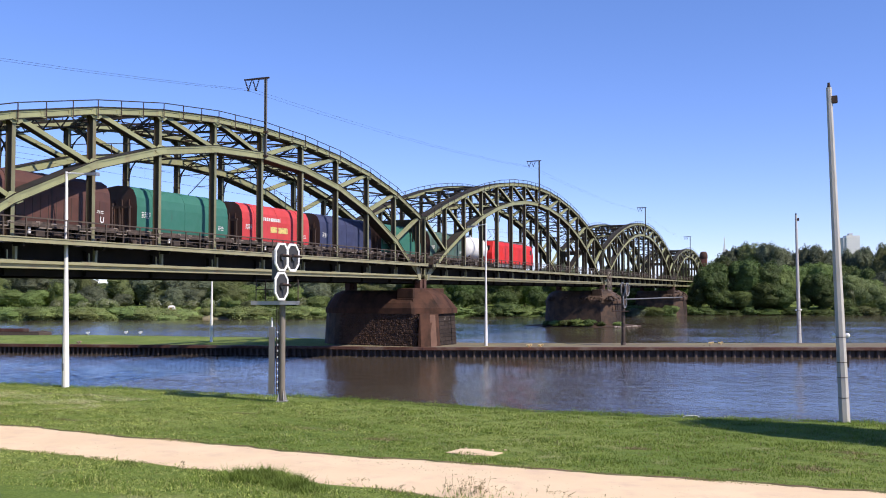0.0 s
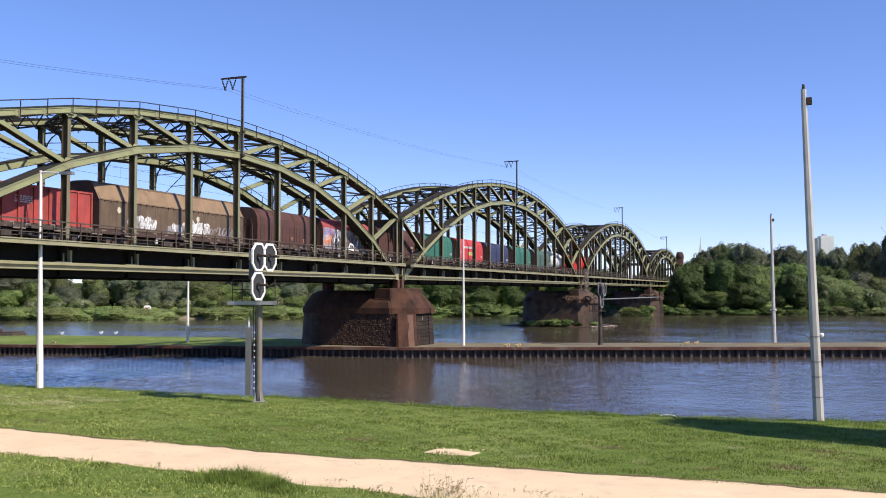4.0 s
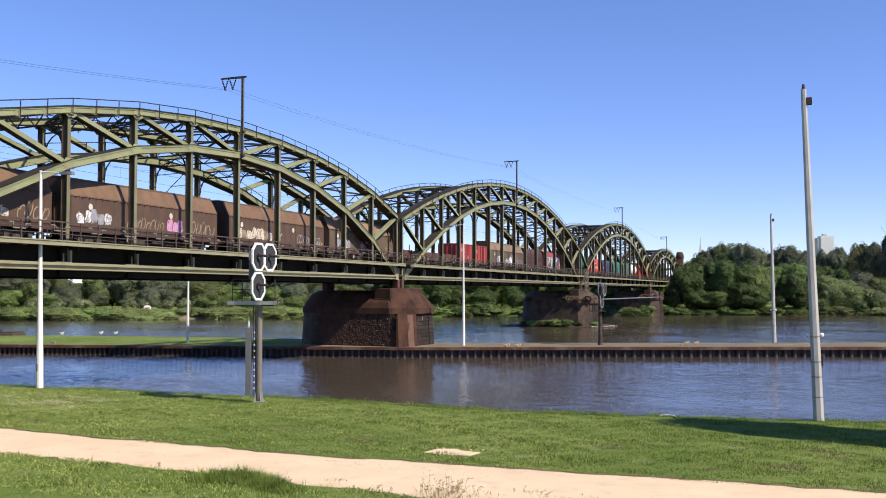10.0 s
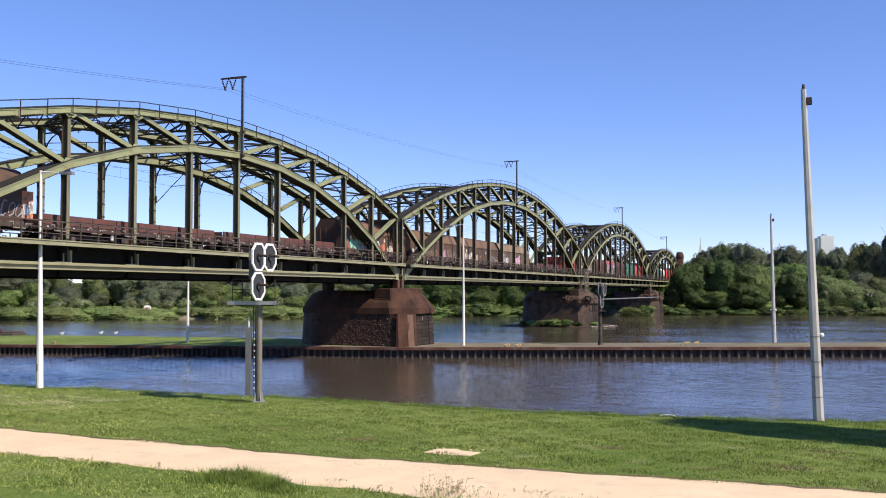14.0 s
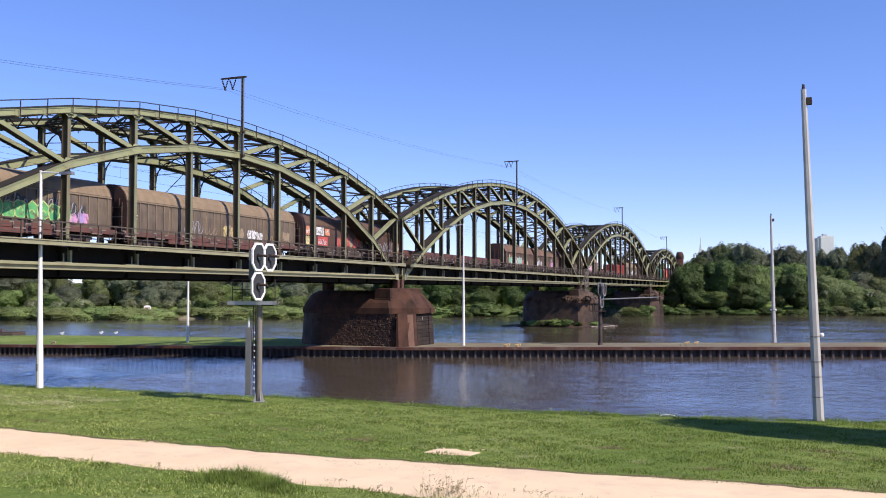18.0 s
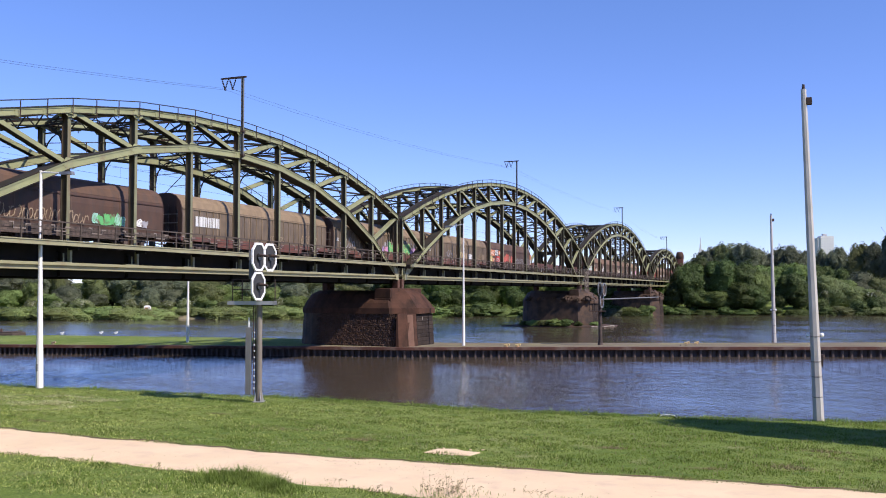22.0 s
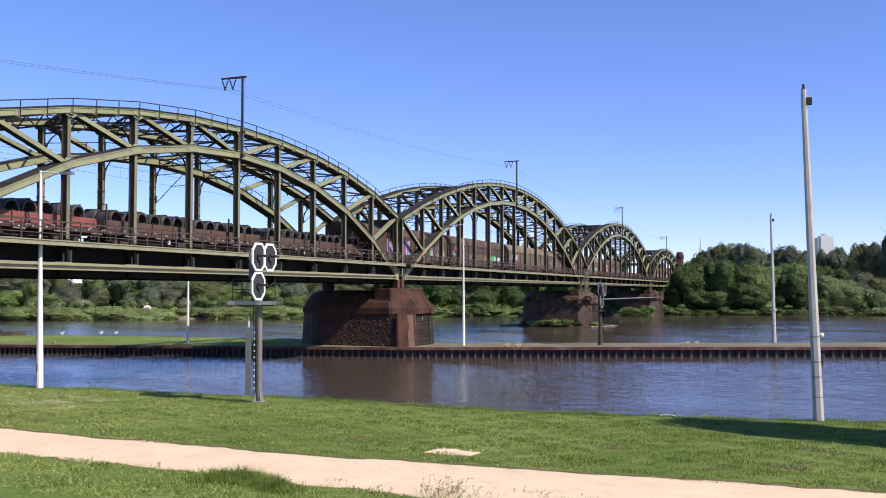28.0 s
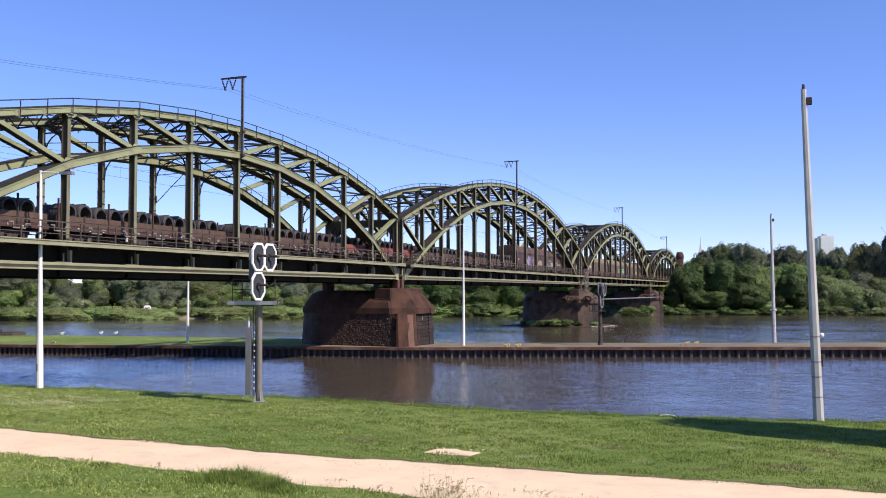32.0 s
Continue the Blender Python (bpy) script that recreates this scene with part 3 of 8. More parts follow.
def build_path():
    sh = Shape()
    rnd = random.Random(3)
    top = []
    for i in range(-120, 241):
        x = i * 0.5
        a = along(PATH_NEAR, x) + rnd.uniform(-0.12, 0.12) + 0.1 * math.sin(x * 0.9) + 0.06 * math.sin(x * 2.3)
        b = along(PATH_FAR, x) + rnd.uniform(-0.12, 0.12) + 0.09 * math.sin(x * 0.7 + 1) + 0.06 * math.sin(x * 1.9)
        top.append([(x, a - 0.15, -0.05), (x, a, 0.012), (x, (a + b) / 2, 0.05), (x, b, 0.012), (x, b + 0.15, -0.05)])
    sh.loft(top, closed=False)
    rim = [[(x, b + 0.02 + 0.03 * math.sin(x * 3.7), 0.016), (x, b + 0.07, 0.045), (x, b + 0.14 + 0.07 * math.sin(x * 1.3) * math.sin(x * 4.1), 0.02)] for (x, b, z) in (q[3] for q in top)]
    single("path_rim", Shape().loft(rim, closed=False), M_SOIL, "dark worn soil lip between the path and the grass", "soil", kind="structure")
    return single("path", sh, M_PATH, "pale sandy gravel path along the river bank", "path", kind="structure")


build_path()

# ---- the spit with its sheet-pile wall ----
def build_spit():
    root = empty("spit", Matrix(), "long low spit in the river, grassy at one end and gravelled at the other", "spit", kind="structure")
    for name, x0, x1, mat in (("grass_top", -150, -8, M_MEADOW), ("gravel_top", -8, 140, M_GRAVEL)):
        sh = Shape()
        rings = []
        n = max(2, int((x1 - x0) / 3))
        for i in range(n + 1):
            x = x0 + (x1 - x0) * i / n
            a, b = along(SPIT_FRONT, x) + 0.45, along(SPIT_BACK, x)
            rings.append([(x, a, -0.24), (x, a + (b - a) * 0.3, -0.2), (x, a + (b - a) * 0.8, -0.22), (x, b, -0.55), (x, b + 1.5, -1.9)])
        sh.loft(rings, closed=False, smooth=True)
        part(name, sh, mat, root, "short green grass" if "grass" in name else "bare brownish gravel")
    cap = Shape()
    for (xa, ya), (xb, yb) in zip(SPIT_FRONT[:-1], SPIT_FRONT[1:]):
        d = Vector((xb - xa, yb - ya, 0))
        nrm = Vector((-d.y, d.x, 0)).normalized()
        a, b = Vector((xa, ya, 0)), Vector((xb, yb, 0))
        rings = [[q + nrm * o + Vector((0, 0, z)) for o, z in ((-0.2, -0.46), (-0.2, -0.2), (0.5, -0.19), (0.5, -0.46))] for q in (a, b)]
        cap.loft(rings, True)
    part("capping_beam", cap, M_CAP, root, "rust-brown steel capping beam")
    # one trough and one ridge of the corrugated piling
    w = 0.735
    prof = [(-w / 2, 0.06), (-w * 0.27, 0.06), (-w * 0.22, -0.12), (-w * 0.15, -0.24), (-w * 0.06, -0.30), (w * 0.06, -0.30), (w * 0.15, -0.24), (w * 0.22, -0.12), (w * 0.27, 0.06), (w / 2, 0.06)]
    pile = Shape()
    pile.loft([[(x, y + 0.34, z) for x, y in prof] for z in (-2.6, -0.47)], closed=False)
    me = pile.mesh("sheet_pile", M_PILE)
    count = 0
    for (xa, ya), (xb, yb) in zip(SPIT_FRONT[:-1], SPIT_FRONT[1:]):
        length = math.hypot(xb - xa, yb - ya)
        ang = math.degrees(math.atan2(yb - ya, xb - xa))
        pitch = 0.49 if xa < -20 else 0.62 if xa < 0 else 0.74 if xa < 20 else 0.9
        steps = int(length / pitch)
        for i in range(steps):
            k = (i + 0.5) / steps
            x = xa + (xb - xa) * k
            if -56 < x < 62:
                ob = part("sheet_pile", me, M_PILE, root)
                ob.matrix_basis = pose(x, ya + (yb - ya) * k, 0, 0, 0, ang) @ Matrix.Diagonal((pitch / w, 1, 1, 1))
                count += 1
    lad = Shape().box(27.2, 27.26, 100.2, 100.28, -1.5, -0.1).box(27.75, 27.81, 100.2, 100.28, -1.5, -0.1)
    part("wall_ladder", lad, M_STEEL_DARK, root, "dark steel ladder on the wall")
    for z in (-0.3, -0.6, -0.9, -1.2):
        part("ladder_rung", Shape().box(27.26, 27.75, 100.19, 100.24, z - 0.05, z + 0.05), M_PLATE, root)
    backing = Shape()
    backing.loft([[(x, y + 0.4, z) for x, y in SPIT_FRONT] for z in (-2.6, -0.3)], closed=False)
    part("backing_wall", backing, M_PILE, root)
    return root


build_spit()


# ---- bridge ----
def upper_z(k, half):
    """Height of the upper chord over z = 0, k panels from mid-span."""
    return 17.0 - (0.13 * k * k + 0.0018 * k ** 4 if k > 0 else 0.172 * k * k) if half == 5 else (19.72 - 0.145 * k * k)


def lower_z(k, half):
    if half == 5:
        return 15.13 - 0.29 * k * k - 0.0022 * k ** 4
    return 17.45 - 0.21 * k * k - 0.0003 * k ** 4


DECK_Z = 7.93


def lattice(sh, a, b, depth, bays, t=0.06):
    """A light lattice strut: two angles and a zigzag between them, hanging below the line a-b."""
    a, b = Vector(a), Vector(b)
    dn = Vector((0, 0, -depth))
    sh.beam(a, b, t * 1.5, t * 1.5)
    sh.beam(a + dn, b + dn, t * 1.5, t * 1.5)
    for i in range(bays):
        p, q = a.lerp(b, i / bays), a.lerp(b, (i + 1) / bays)
        if i % 2:
            sh.beam(p + dn, q, t, t)
        else:
            sh.beam(p, q + dn, t, t)


def railed(root, x, y_z, height, out, posts, name):
    """A light inspection rail over points (y, z) of a chord, with a post at each third of a panel."""
    me = Shape().box(-0.022, 0.022, -0.022, 0.022, -0.42, height).mesh(name + "_post", M_STEEL_DARK)
    d = -1 if out > 0 else 1
    step = Shape().box(min(0, d * 0.2), max(0, d * 0.2), -0.28, 0.06, -0.29, -0.25).mesh(name + "_step", M_GREEN)
    for i in range((len(y_z) - 1) * posts + 1):
        k = min(i // posts, len(y_z) - 2)
        f = i / posts - k
        (ya, za), (yb, zb) = y_z[k], y_z[k + 1]
        place = pose(x + out, ya + (yb - ya) * f, za + (zb - za) * f)
        part(name + "_post", me, M_STEEL_DARK, root).matrix_basis = place
        part(name + "_step", step, M_GREEN, root).matrix_basis = place
    part(name, Shape().polyline([(x + out, y, z + height) for y, z in y_z], 0.03, 4), M_GREEN_DARK, root)


def spandrel(y, z, x, d, reach, drop, skew):
    """A solid curved corner plate between a portal beam and its post."""
    pts = [(x, z), (x + d * reach, z)] + [(x + d * reach * (1 - math.sin(a)), z - drop * (1 - math.cos(a))) for a in [j * math.pi / 12 for j in range(1, 7)]]
    s = Shape()
    s.loft([[(px, y - px * skew + o, pz) for px, pz in pts] for o in (-0.06, 0.06)], True)
    for j in range(1, 4):
        px = x + d * reach * j * 0.2
        zl = z - drop * (1 - j * 0.2) ** 1.4 * 0.9
        s.box(px - 0.04, px + 0.04, y - px * skew - 0.14, y - px * skew + 0.14, zl, z)
    return s


def build_span(half, where):
    n = 2 * half
    root = empty("bridge_span", pose(0, where, 0), "olive-green riveted steel lattice-arch railway bridge span on stone piers", "bridge", "spans of the railway bridge")
    k_of = lambda i: i - half
    slope = SKEW / TRUSS_GAP
    across = lambda i, x, z: (x, i * PANEL - x * slope, z)
    for side, x in (("near", 0.0), ("far", -TRUSS_GAP)):
        out = 1 if side == "near" else -1
        lag = -x * slope
        end = lag + n * PANEL
        Y = lambda i: i * PANEL + lag
        for i in range(n):
            za, zb = upper_z(k_of(i), half), upper_z(k_of(i + 1), half)
            xc = x - out * 0.16
            c = Shape().beam((xc, Y(i), za), (xc, Y(i + 1), zb), 0.86, 0.38)
            for dz in (-0.15, 0.14):
                c.beam((x + out * 0.285, Y(i), za + dz), (x + out * 0.285, Y(i + 1), zb + dz), 0.05, 0.09)
            ch = part("upper_chord", c, M_GREEN, root)
            # flange plates near black: shade along the chord's edges is in their colour
            part("top_flange", Shape().beam((xc, Y(i), za + 0.215), (xc, Y(i + 1), zb + 0.215), 1.06, 0.05), M_GREEN_DARK, ch, "sooty top flange, edge shade in its colour")
            part("bottom_flange", Shape().beam((xc, Y(i), za - 0.21), (xc, Y(i + 1), zb - 0.21), 1.02, 0.04), M_GREEN_DARK, ch, "bottom flange darkened for its underside shade")
            # joint covers on the chord's side
            for f in (0.33, 0.67):
                part("joint_cover", Shape().beam((x + out * 0.285, Y(i) + PANEL * f - 0.22, za + (zb - za) * (f - 0.037)), (x + out * 0.285, Y(i) + PANEL * f + 0.22, za + (zb - za) * (f + 0.037)), 0.03, 0.34), M_GREEN, ch)
            la, lb = lower_z(k_of(i), half), lower_z(k_of(i + 1), half)
            c = Shape().beam((xc, Y(i), la), (xc, Y(i + 1), lb), 0.86, 0.46)
            for dz in (-0.18, 0.17):
                c.beam((x + out * 0.285, Y(i), la + dz), (x + out * 0.285, Y(i + 1), lb + dz), 0.06, 0.1)
            ch = part("lower_chord", c, M_GREEN, root)
            part("top_flange", Shape().beam((xc, Y(i), la + 0.25), (xc, Y(i + 1), lb + 0.25), 1.02, 0.04), M_GREEN_DARK, ch, "sooty top flange, edge shade in its colour")
            part("bottom_flange", Shape().beam((xc, Y(i), la - 0.25), (xc, Y(i + 1), lb - 0.25), 0.98, 0.04), M_GREEN_DARK, ch, "bottom flange darkened for its underside shade")
            # one diagonal a panel, falling towards mid-span
            if i < half:
                p, q = (x, Y(i), upper_z(k_of(i), half)), (x, Y(i + 1), lower_z(k_of(i + 1), half))
            else:
                p, q = (x, Y(i), lower_z(k_of(i), half)), (x, Y(i + 1), upper_z(k_of(i + 1), half))
            dg = part("diagonal", Shape().beam(p, q, 0.34, 0.27), M_GREEN, root)
            # dark plate for the shade below the diagonal
            part("bottom_flange", Shape().beam((p[0], p[1], p[2] - 0.16), (q[0], q[1], q[2] - 0.16), 0.42, 0.03), M_GREEN_DARK, dg, "lower edge darkened for its underside shade")
        for i in range(n + 1):
            zu, zl = upper_z(k_of(i), half), lower_z(k_of(i), half)
            bottom = 6.38 if i in (0, n) else 7.72
            wf = 0.25
            # web darker than the front flange: side shade is put into its colour
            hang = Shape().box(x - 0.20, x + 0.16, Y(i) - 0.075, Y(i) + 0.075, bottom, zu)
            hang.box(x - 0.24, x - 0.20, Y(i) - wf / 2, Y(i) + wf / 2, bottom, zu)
            post = part("hanger" if 0 < i < n else "end_post", hang, M_HANGER, root, "brown-green hanger darkened for its shaded side")
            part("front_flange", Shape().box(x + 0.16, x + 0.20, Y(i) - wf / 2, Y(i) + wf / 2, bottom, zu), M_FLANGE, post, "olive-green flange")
            if side == "far":
                for j in range(int((zl - bottom) / 0.9)):
                    part("batten", Shape().box(x - 0.25, x + 0.21, Y(i) - wf * 0.53, Y(i) + wf * 0.53, bottom + 0.9 * j, bottom + 0.9 * j + 0.12), M_HANGER, post)
            if 0 < i < n:
                for z, w, h in ((zl, 0.62, 0.36), (zu - 0.2, 0.5, 0.36)):
                    for gx in (x - 0.285, x + 0.285):
                        g = Shape()
                        rim = ((-w, -0.1), (-w * 0.45, -h * 0.7), (w * 0.45, -h * 0.7), (w, -0.1), (w * 0.55, h * 0.95), (-w * 0.55, h * 0.95))
                        g.add([(gx + o, Y(i) + dy, z + dz) for o in (-0.012, 0.012) for dy, dz in rim], [(0, 1, 2, 3, 4, 5), (11, 10, 9, 8, 7, 6)] + [(j, (j + 1) % 6, (j + 1) % 6 + 6, j + 6) for j in range(6)])
                        part("gusset_plate", g, M_GREEN, root)
        # broad knees at the springing
        for i, d in ((0, 1), (n, -1)):
            kn = Shape()
            for o in (out * 0.36, -out * 0.3):
                kn.loft([[(x + o + t, Y(i) + d * yy, zz) for yy, zz in ((0.1, 6.3), (0.62, 6.3), (1.55, 7.7), (0.85, 7.7), (0.1, 6.85))] for t in (-0.03, 0.03)], True)
            kn.beam((x, Y(i) + d * 0.2, 6.62), (x, Y(i) + d * 1.2, 7.72), 0.6, 0.1)
            part("knee_brace", kn, M_TIE, root, "broad tan-green knee at the springing")
        # tie girder under the deck
        tie = Shape()
        tie.box(x - 0.34, x + 0.34, lag, end, 6.62, 6.78)
        tie.box(x - 0.16, x + 0.16, lag, end, 6.45, 6.62)
        tie.box(x - 0.36, x + 0.36, lag, end, 6.37, 6.45)
        part("tie_girder", tie, M_TIE, root)
        # near-black fascia stands in for the dark underside
        xs_ = sorted((x - out * 0.62, x - out * 0.56))
        part("bottom_fascia", Shape().box(xs_[0], xs_[1], lag, end, 5.98, 6.36), M_DECK_SHADE, root, "lower bracing coloured near black for the deck's shade")
        # web set back under the walkway, its shade put into the colour
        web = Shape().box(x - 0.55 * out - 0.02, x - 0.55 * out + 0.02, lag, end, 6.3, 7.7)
        part("side_web", web, M_DECK_SHADE, root, "web plate coloured near black for the deck's shade")
        # cantilevered walkway and its railing
        xo = x + out * 1.15
        edge = Shape().box(min(xo, xo - out * 0.12), max(xo, xo - out * 0.12), lag, end, DECK_Z - 0.27, DECK_Z)
        edge.box(min(xo, xo + out * 0.05), max(xo, xo + out * 0.05), lag, end, DECK_Z - 0.04, DECK_Z + 0.02)
        part("walkway_edge", edge, M_TIE, root)
        plate = Shape()
        for o in (-0.75, 0.7):
            plate.box(x + out * o - 0.03, x + out * o + 0.03, lag, end, DECK_Z - 0.12, DECK_Z - 0.06)
        for j in range(n * 108):
            yj = lag + (j + 0.5) * PANEL / 108
            plate.box(min(x - out * 0.8, xo - out * 0.12), max(x - out * 0.8, xo - out * 0.12), yj - 0.0235, yj + 0.0235, DECK_Z - 0.06, DECK_Z - 0.03)
        part("walkway_grating", plate, M_STEEL_DARK, root, "dark closely barred walkway grating")
        post_me = Shape().box(-0.03, 0.03, -0.03, 0.03, 0, 1.02).mesh("railing_post", M_RAILING)
        for j in range(n * 4 + 1):
            ob = part("railing_post", post_me, M_RAILING, root)
            ob.matrix_basis = pose(xo - out * 0.06, lag + j * PANEL / 4, DECK_Z)
        for z, r in ((1.02, 0.035), (0.68, 0.02), (0.36, 0.02)):
            rail = Shape().box(xo - out * 0.06 - r, xo - out * 0.06 + r, lag, end, DECK_Z + z - r, DECK_Z + z + r)
            part("handrail" if z > 1 else "railing_bar", rail, M_RAILING, root)
        # cable clips behind the railing
        clip = Shape()
        clip.box(-0.03, 0.03, -0.75, -0.45, 0.8, 0.86).box(-0.03, 0.03, -0.5, -0.44, 0.5, 0.8).box(-0.03, 0.03, -0.44, 0.4, 0.5, 0.56).box(-0.03, 0.03, 0.36, 0.42, 0.56, 0.8).box(-0.03, 0.03, 0.42, 0.75, 0.74, 0.80)
        clip_me = clip.mesh("cable_bracket", M_CLIP)
        for j in range(n * 2):
            ob = part("cable_bracket", clip_me, M_CLIP, root)
            ob.matrix_basis = pose(xo - out * 0.16, lag + (j + 0.5) * PANEL / 2, DECK_Z)
        # consoles that carry the walkway, with a short post and a ledge at each node
        for i in range(n + 1):
            con = Shape().box(min(x + out * 0.3, xo - out * 0.15), max(x + out * 0.3, xo - out * 0.15), Y(i) - 0.06, Y(i) + 0.06, DECK_Z - 0.45, DECK_Z - 0.1)
            part("walkway_console", con, M_DECK_SHADE, root)
            st = Shape().box(x + out * 0.2 - 0.1, x + out * 0.2 + 0.1, Y(i) + 0.1, Y(i) + 0.26, 6.78, 7.6)
            st.box(x + out * 0.26 - 0.03, x + out * 0.26 + 0.03, Y(i) - 0.42, Y(i) - 0.35, 6.78, 7.3)
            st.box(x + out * 0.2 - 0.08, x + out * 0.2 + 0.08, Y(i) - 0.95, Y(i) + 0.1, 6.78, 6.83)
            part("web_stiffener", st, M_TIE, root)
        # inspection railing on the arch; on the far truss another one on the lower chord
        railed(root, x, [(Y(i), upper_z(k_of(i), half)) for i in range(n + 1)], 0.61, out * 0.43, 3, "arch_rail")
        if side == "far":
            railed(root, x, [(Y(i), lower_z(k_of(i), half) + 0.25) for i in range(half - 2, half + 4)], 0.75, 0.3, 3, "chord_rail")
    for i in (0, n):
        zu = upper_z(k_of(i), half)
        pb = Shape().beam(across(i, -0.3, zu - 0.3), across(i, -TRUSS_GAP + 0.3, zu - 0.3), 0.4, 0.24)
        pb.beam(across(i, -0.3, zu - 0.62), across(i, -TRUSS_GAP + 0.3, zu - 0.62), 0.16, 0.4)
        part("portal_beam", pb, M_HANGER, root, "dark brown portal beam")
        for x, d in ((-0.25, -1), (-TRUSS_GAP + 0.25, 1)):
            part("portal_bracket", spandrel(i * PANEL, zu - 0.8, x, d, 1.7, 2.5, slope), M_HANGER, root, "dark rusty curved portal bracket")
    # wind bracing between the trusses, coloured dark as if backlit
    Y = lambda i: i * PANEL
    for i in range(n + 1):
        zu, zl = upper_z(k_of(i), half), lower_z(k_of(i), half)
        if zu - RAIL_Z > 6.3:
            s = Shape()
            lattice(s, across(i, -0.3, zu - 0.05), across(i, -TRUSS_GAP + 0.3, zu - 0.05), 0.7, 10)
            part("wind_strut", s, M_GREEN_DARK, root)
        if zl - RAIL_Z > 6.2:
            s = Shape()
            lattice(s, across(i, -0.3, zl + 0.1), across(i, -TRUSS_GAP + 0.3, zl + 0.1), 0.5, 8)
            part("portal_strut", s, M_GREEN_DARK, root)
        # curved corner brackets under the struts, at the hangers
        if zu - RAIL_Z > 6.3:
            zb = zl if zl - RAIL_Z > 6.2 else zu - 0.7
            for x, d in ((-0.3, -1), (-TRUSS_GAP + 0.3, 1)):
                s = Shape()
                arc = [across(i, x + d * 1.5 * (1 - math.cos(a)), zb - 1.6 + 1.5 * math.sin(a)) for a in [j * math.pi / 10 for j in range(6)]]
                s.polyline(arc, 0.05, 4)
                s.beam(across(i, x, zb - 1.0), across(i, x + d * 0.45, zb - 0.5), 0.05, 0.05)
                part("corner_bracket", s, M_GREEN_DARK, root)
        if i < n and min(zu, upper_z(k_of(i + 1), half)) - RAIL_Z > 6.3:
            zn = upper_z(k_of(i + 1), half)
            s = Shape()
            s.beam(across(i, -0.3, zu - 0.1), across(i + 1, -TRUSS_GAP + 0.3, zn - 0.1), 0.1, 0.14)
            s.beam(across(i, -TRUSS_GAP + 0.3, zu - 0.14), across(i + 1, -0.3, zn - 0.14), 0.1, 0.14)
            mid = across(i + 0.5, -TRUSS_GAP / 2, (zu + zn) / 2 - 0.18)
            s.beam(mid, across(i + 0.5, -0.3, (zu + zn) / 2 - 0.18), 0.07, 0.1)
            part("wind_brace", s, M_GREEN_DARK, root)
        # cross girder, near black for the shade below the deck
        g = Shape()
        for z, w, h in ((7.42, 0.32, 0.05), (6.0, 0.32, 0.05), (6.71, 0.04, 1.37)):
            g.beam(across(i, -0.3, z), across(i, -TRUSS_GAP + 0.3, z), w, h)
        part("cross_girder", g, M_DECK_SHADE, root)
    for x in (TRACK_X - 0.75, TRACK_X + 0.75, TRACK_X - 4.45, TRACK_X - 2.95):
        part("stringer", Shape().box(x - 0.12, x + 0.12, 0, n * PANEL, 6.7, 7.42), M_DECK_SHADE, root)
    for j in range(n):
        part("cable_trough", Shape().box(-4.4, -3.95, Y(j) + 0.05, Y(j + 1) - 0.35, 7.4, 8.25, 0.02), M_STEEL_DARK, root)
    part("kerb_timber", Shape().box(-7.8, -7.55, 0, n * PANEL, 7.4, 8.3), M_TIMBER, root, "dark kerb timber")
    part("deck_plate", Shape().box(-TRUSS_GAP + 0.85, -0.85, 0, n * PANEL, 7.34, 7.4), M_STEEL_DARK, root, "dark steel deck plate")
    return root


GAP = 0.2478 * PANEL
SPAN_Y = {"first": PIER_Y - 10 * PANEL, "second": PIER_Y + GAP, "third": PIER_Y + 2 * GAP + 14 * PANEL, "fourth": PIER_Y + 3 * GAP + 28 * PANEL}
short_span = build_span(5, SPAN_Y["first"])
long_span = build_span(7, SPAN_Y["second"])
copy_thing(long_span, pose(0, SPAN_Y["third"], 0))
copy_thing(short_span, pose(0, SPAN_Y["fourth"], 0))
BRIDGE_END = SPAN_Y["fourth"] + 10 * PANEL


def build_track(x, label):
    root = empty("railway_track", Matrix(), label, "railway track", "tracks over the bridge", kind="structure")
    y0, y1 = -420, 700
    for d in (-0.7525, 0.7525):
        r = Shape().box(x + d - 0.035, x + d + 0.035, y0, y1, RAIL_Z - 0.05, RAIL_Z).box(x + d - 0.012, x + d + 0.012, y0, y1, RAIL_Z - 0.14, RAIL_Z - 0.05).box(x + d - 0.07, x + d + 0.07, y0, y1, RAIL_Z - 0.165, RAIL_Z - 0.14)
        part("rail", r, M_RAIL, root)
    sl = Shape()
    for i in range(int((BRIDGE_END - 20) / 0.62)):
        y = 20 + i * 0.62
        sl.box(x - 1.3, x + 1.3, y - 0.12, y + 0.12, RAIL_Z - 0.34, RAIL_Z - 0.166)
    tagged(part("sleepers", sl, M_TIMBER, root, "dark timber bridge sleepers"), kind="stuff")
    return root


build_track(TRACK_X, "near railway track with rusty rails on timber sleepers")
build_track(TRACK_X - 3.7, "far railway track with rusty rails on timber sleepers")


def build_embankment(name, y0, y1):
    """Railway embankment that carries the line on to the bridge."""
    s = Shape()
    rings = []
    for y in (y0, y1):
        rings.append([(-24, y, 0.0), (-10.5, y, 7.38), (2.2, y, 7.38), (13, y, 0.0), (13, y, -3), (-24, y, -3)])
    s.loft(rings, True)
    return single(name, s, M_MEADOW, "grass-covered railway embankment leading to the bridge", "embankment", kind="structure")


build_embankment("embankment_south", -420, 24)
build_embankment("embankment_north", BRIDGE_END + 4, 900)


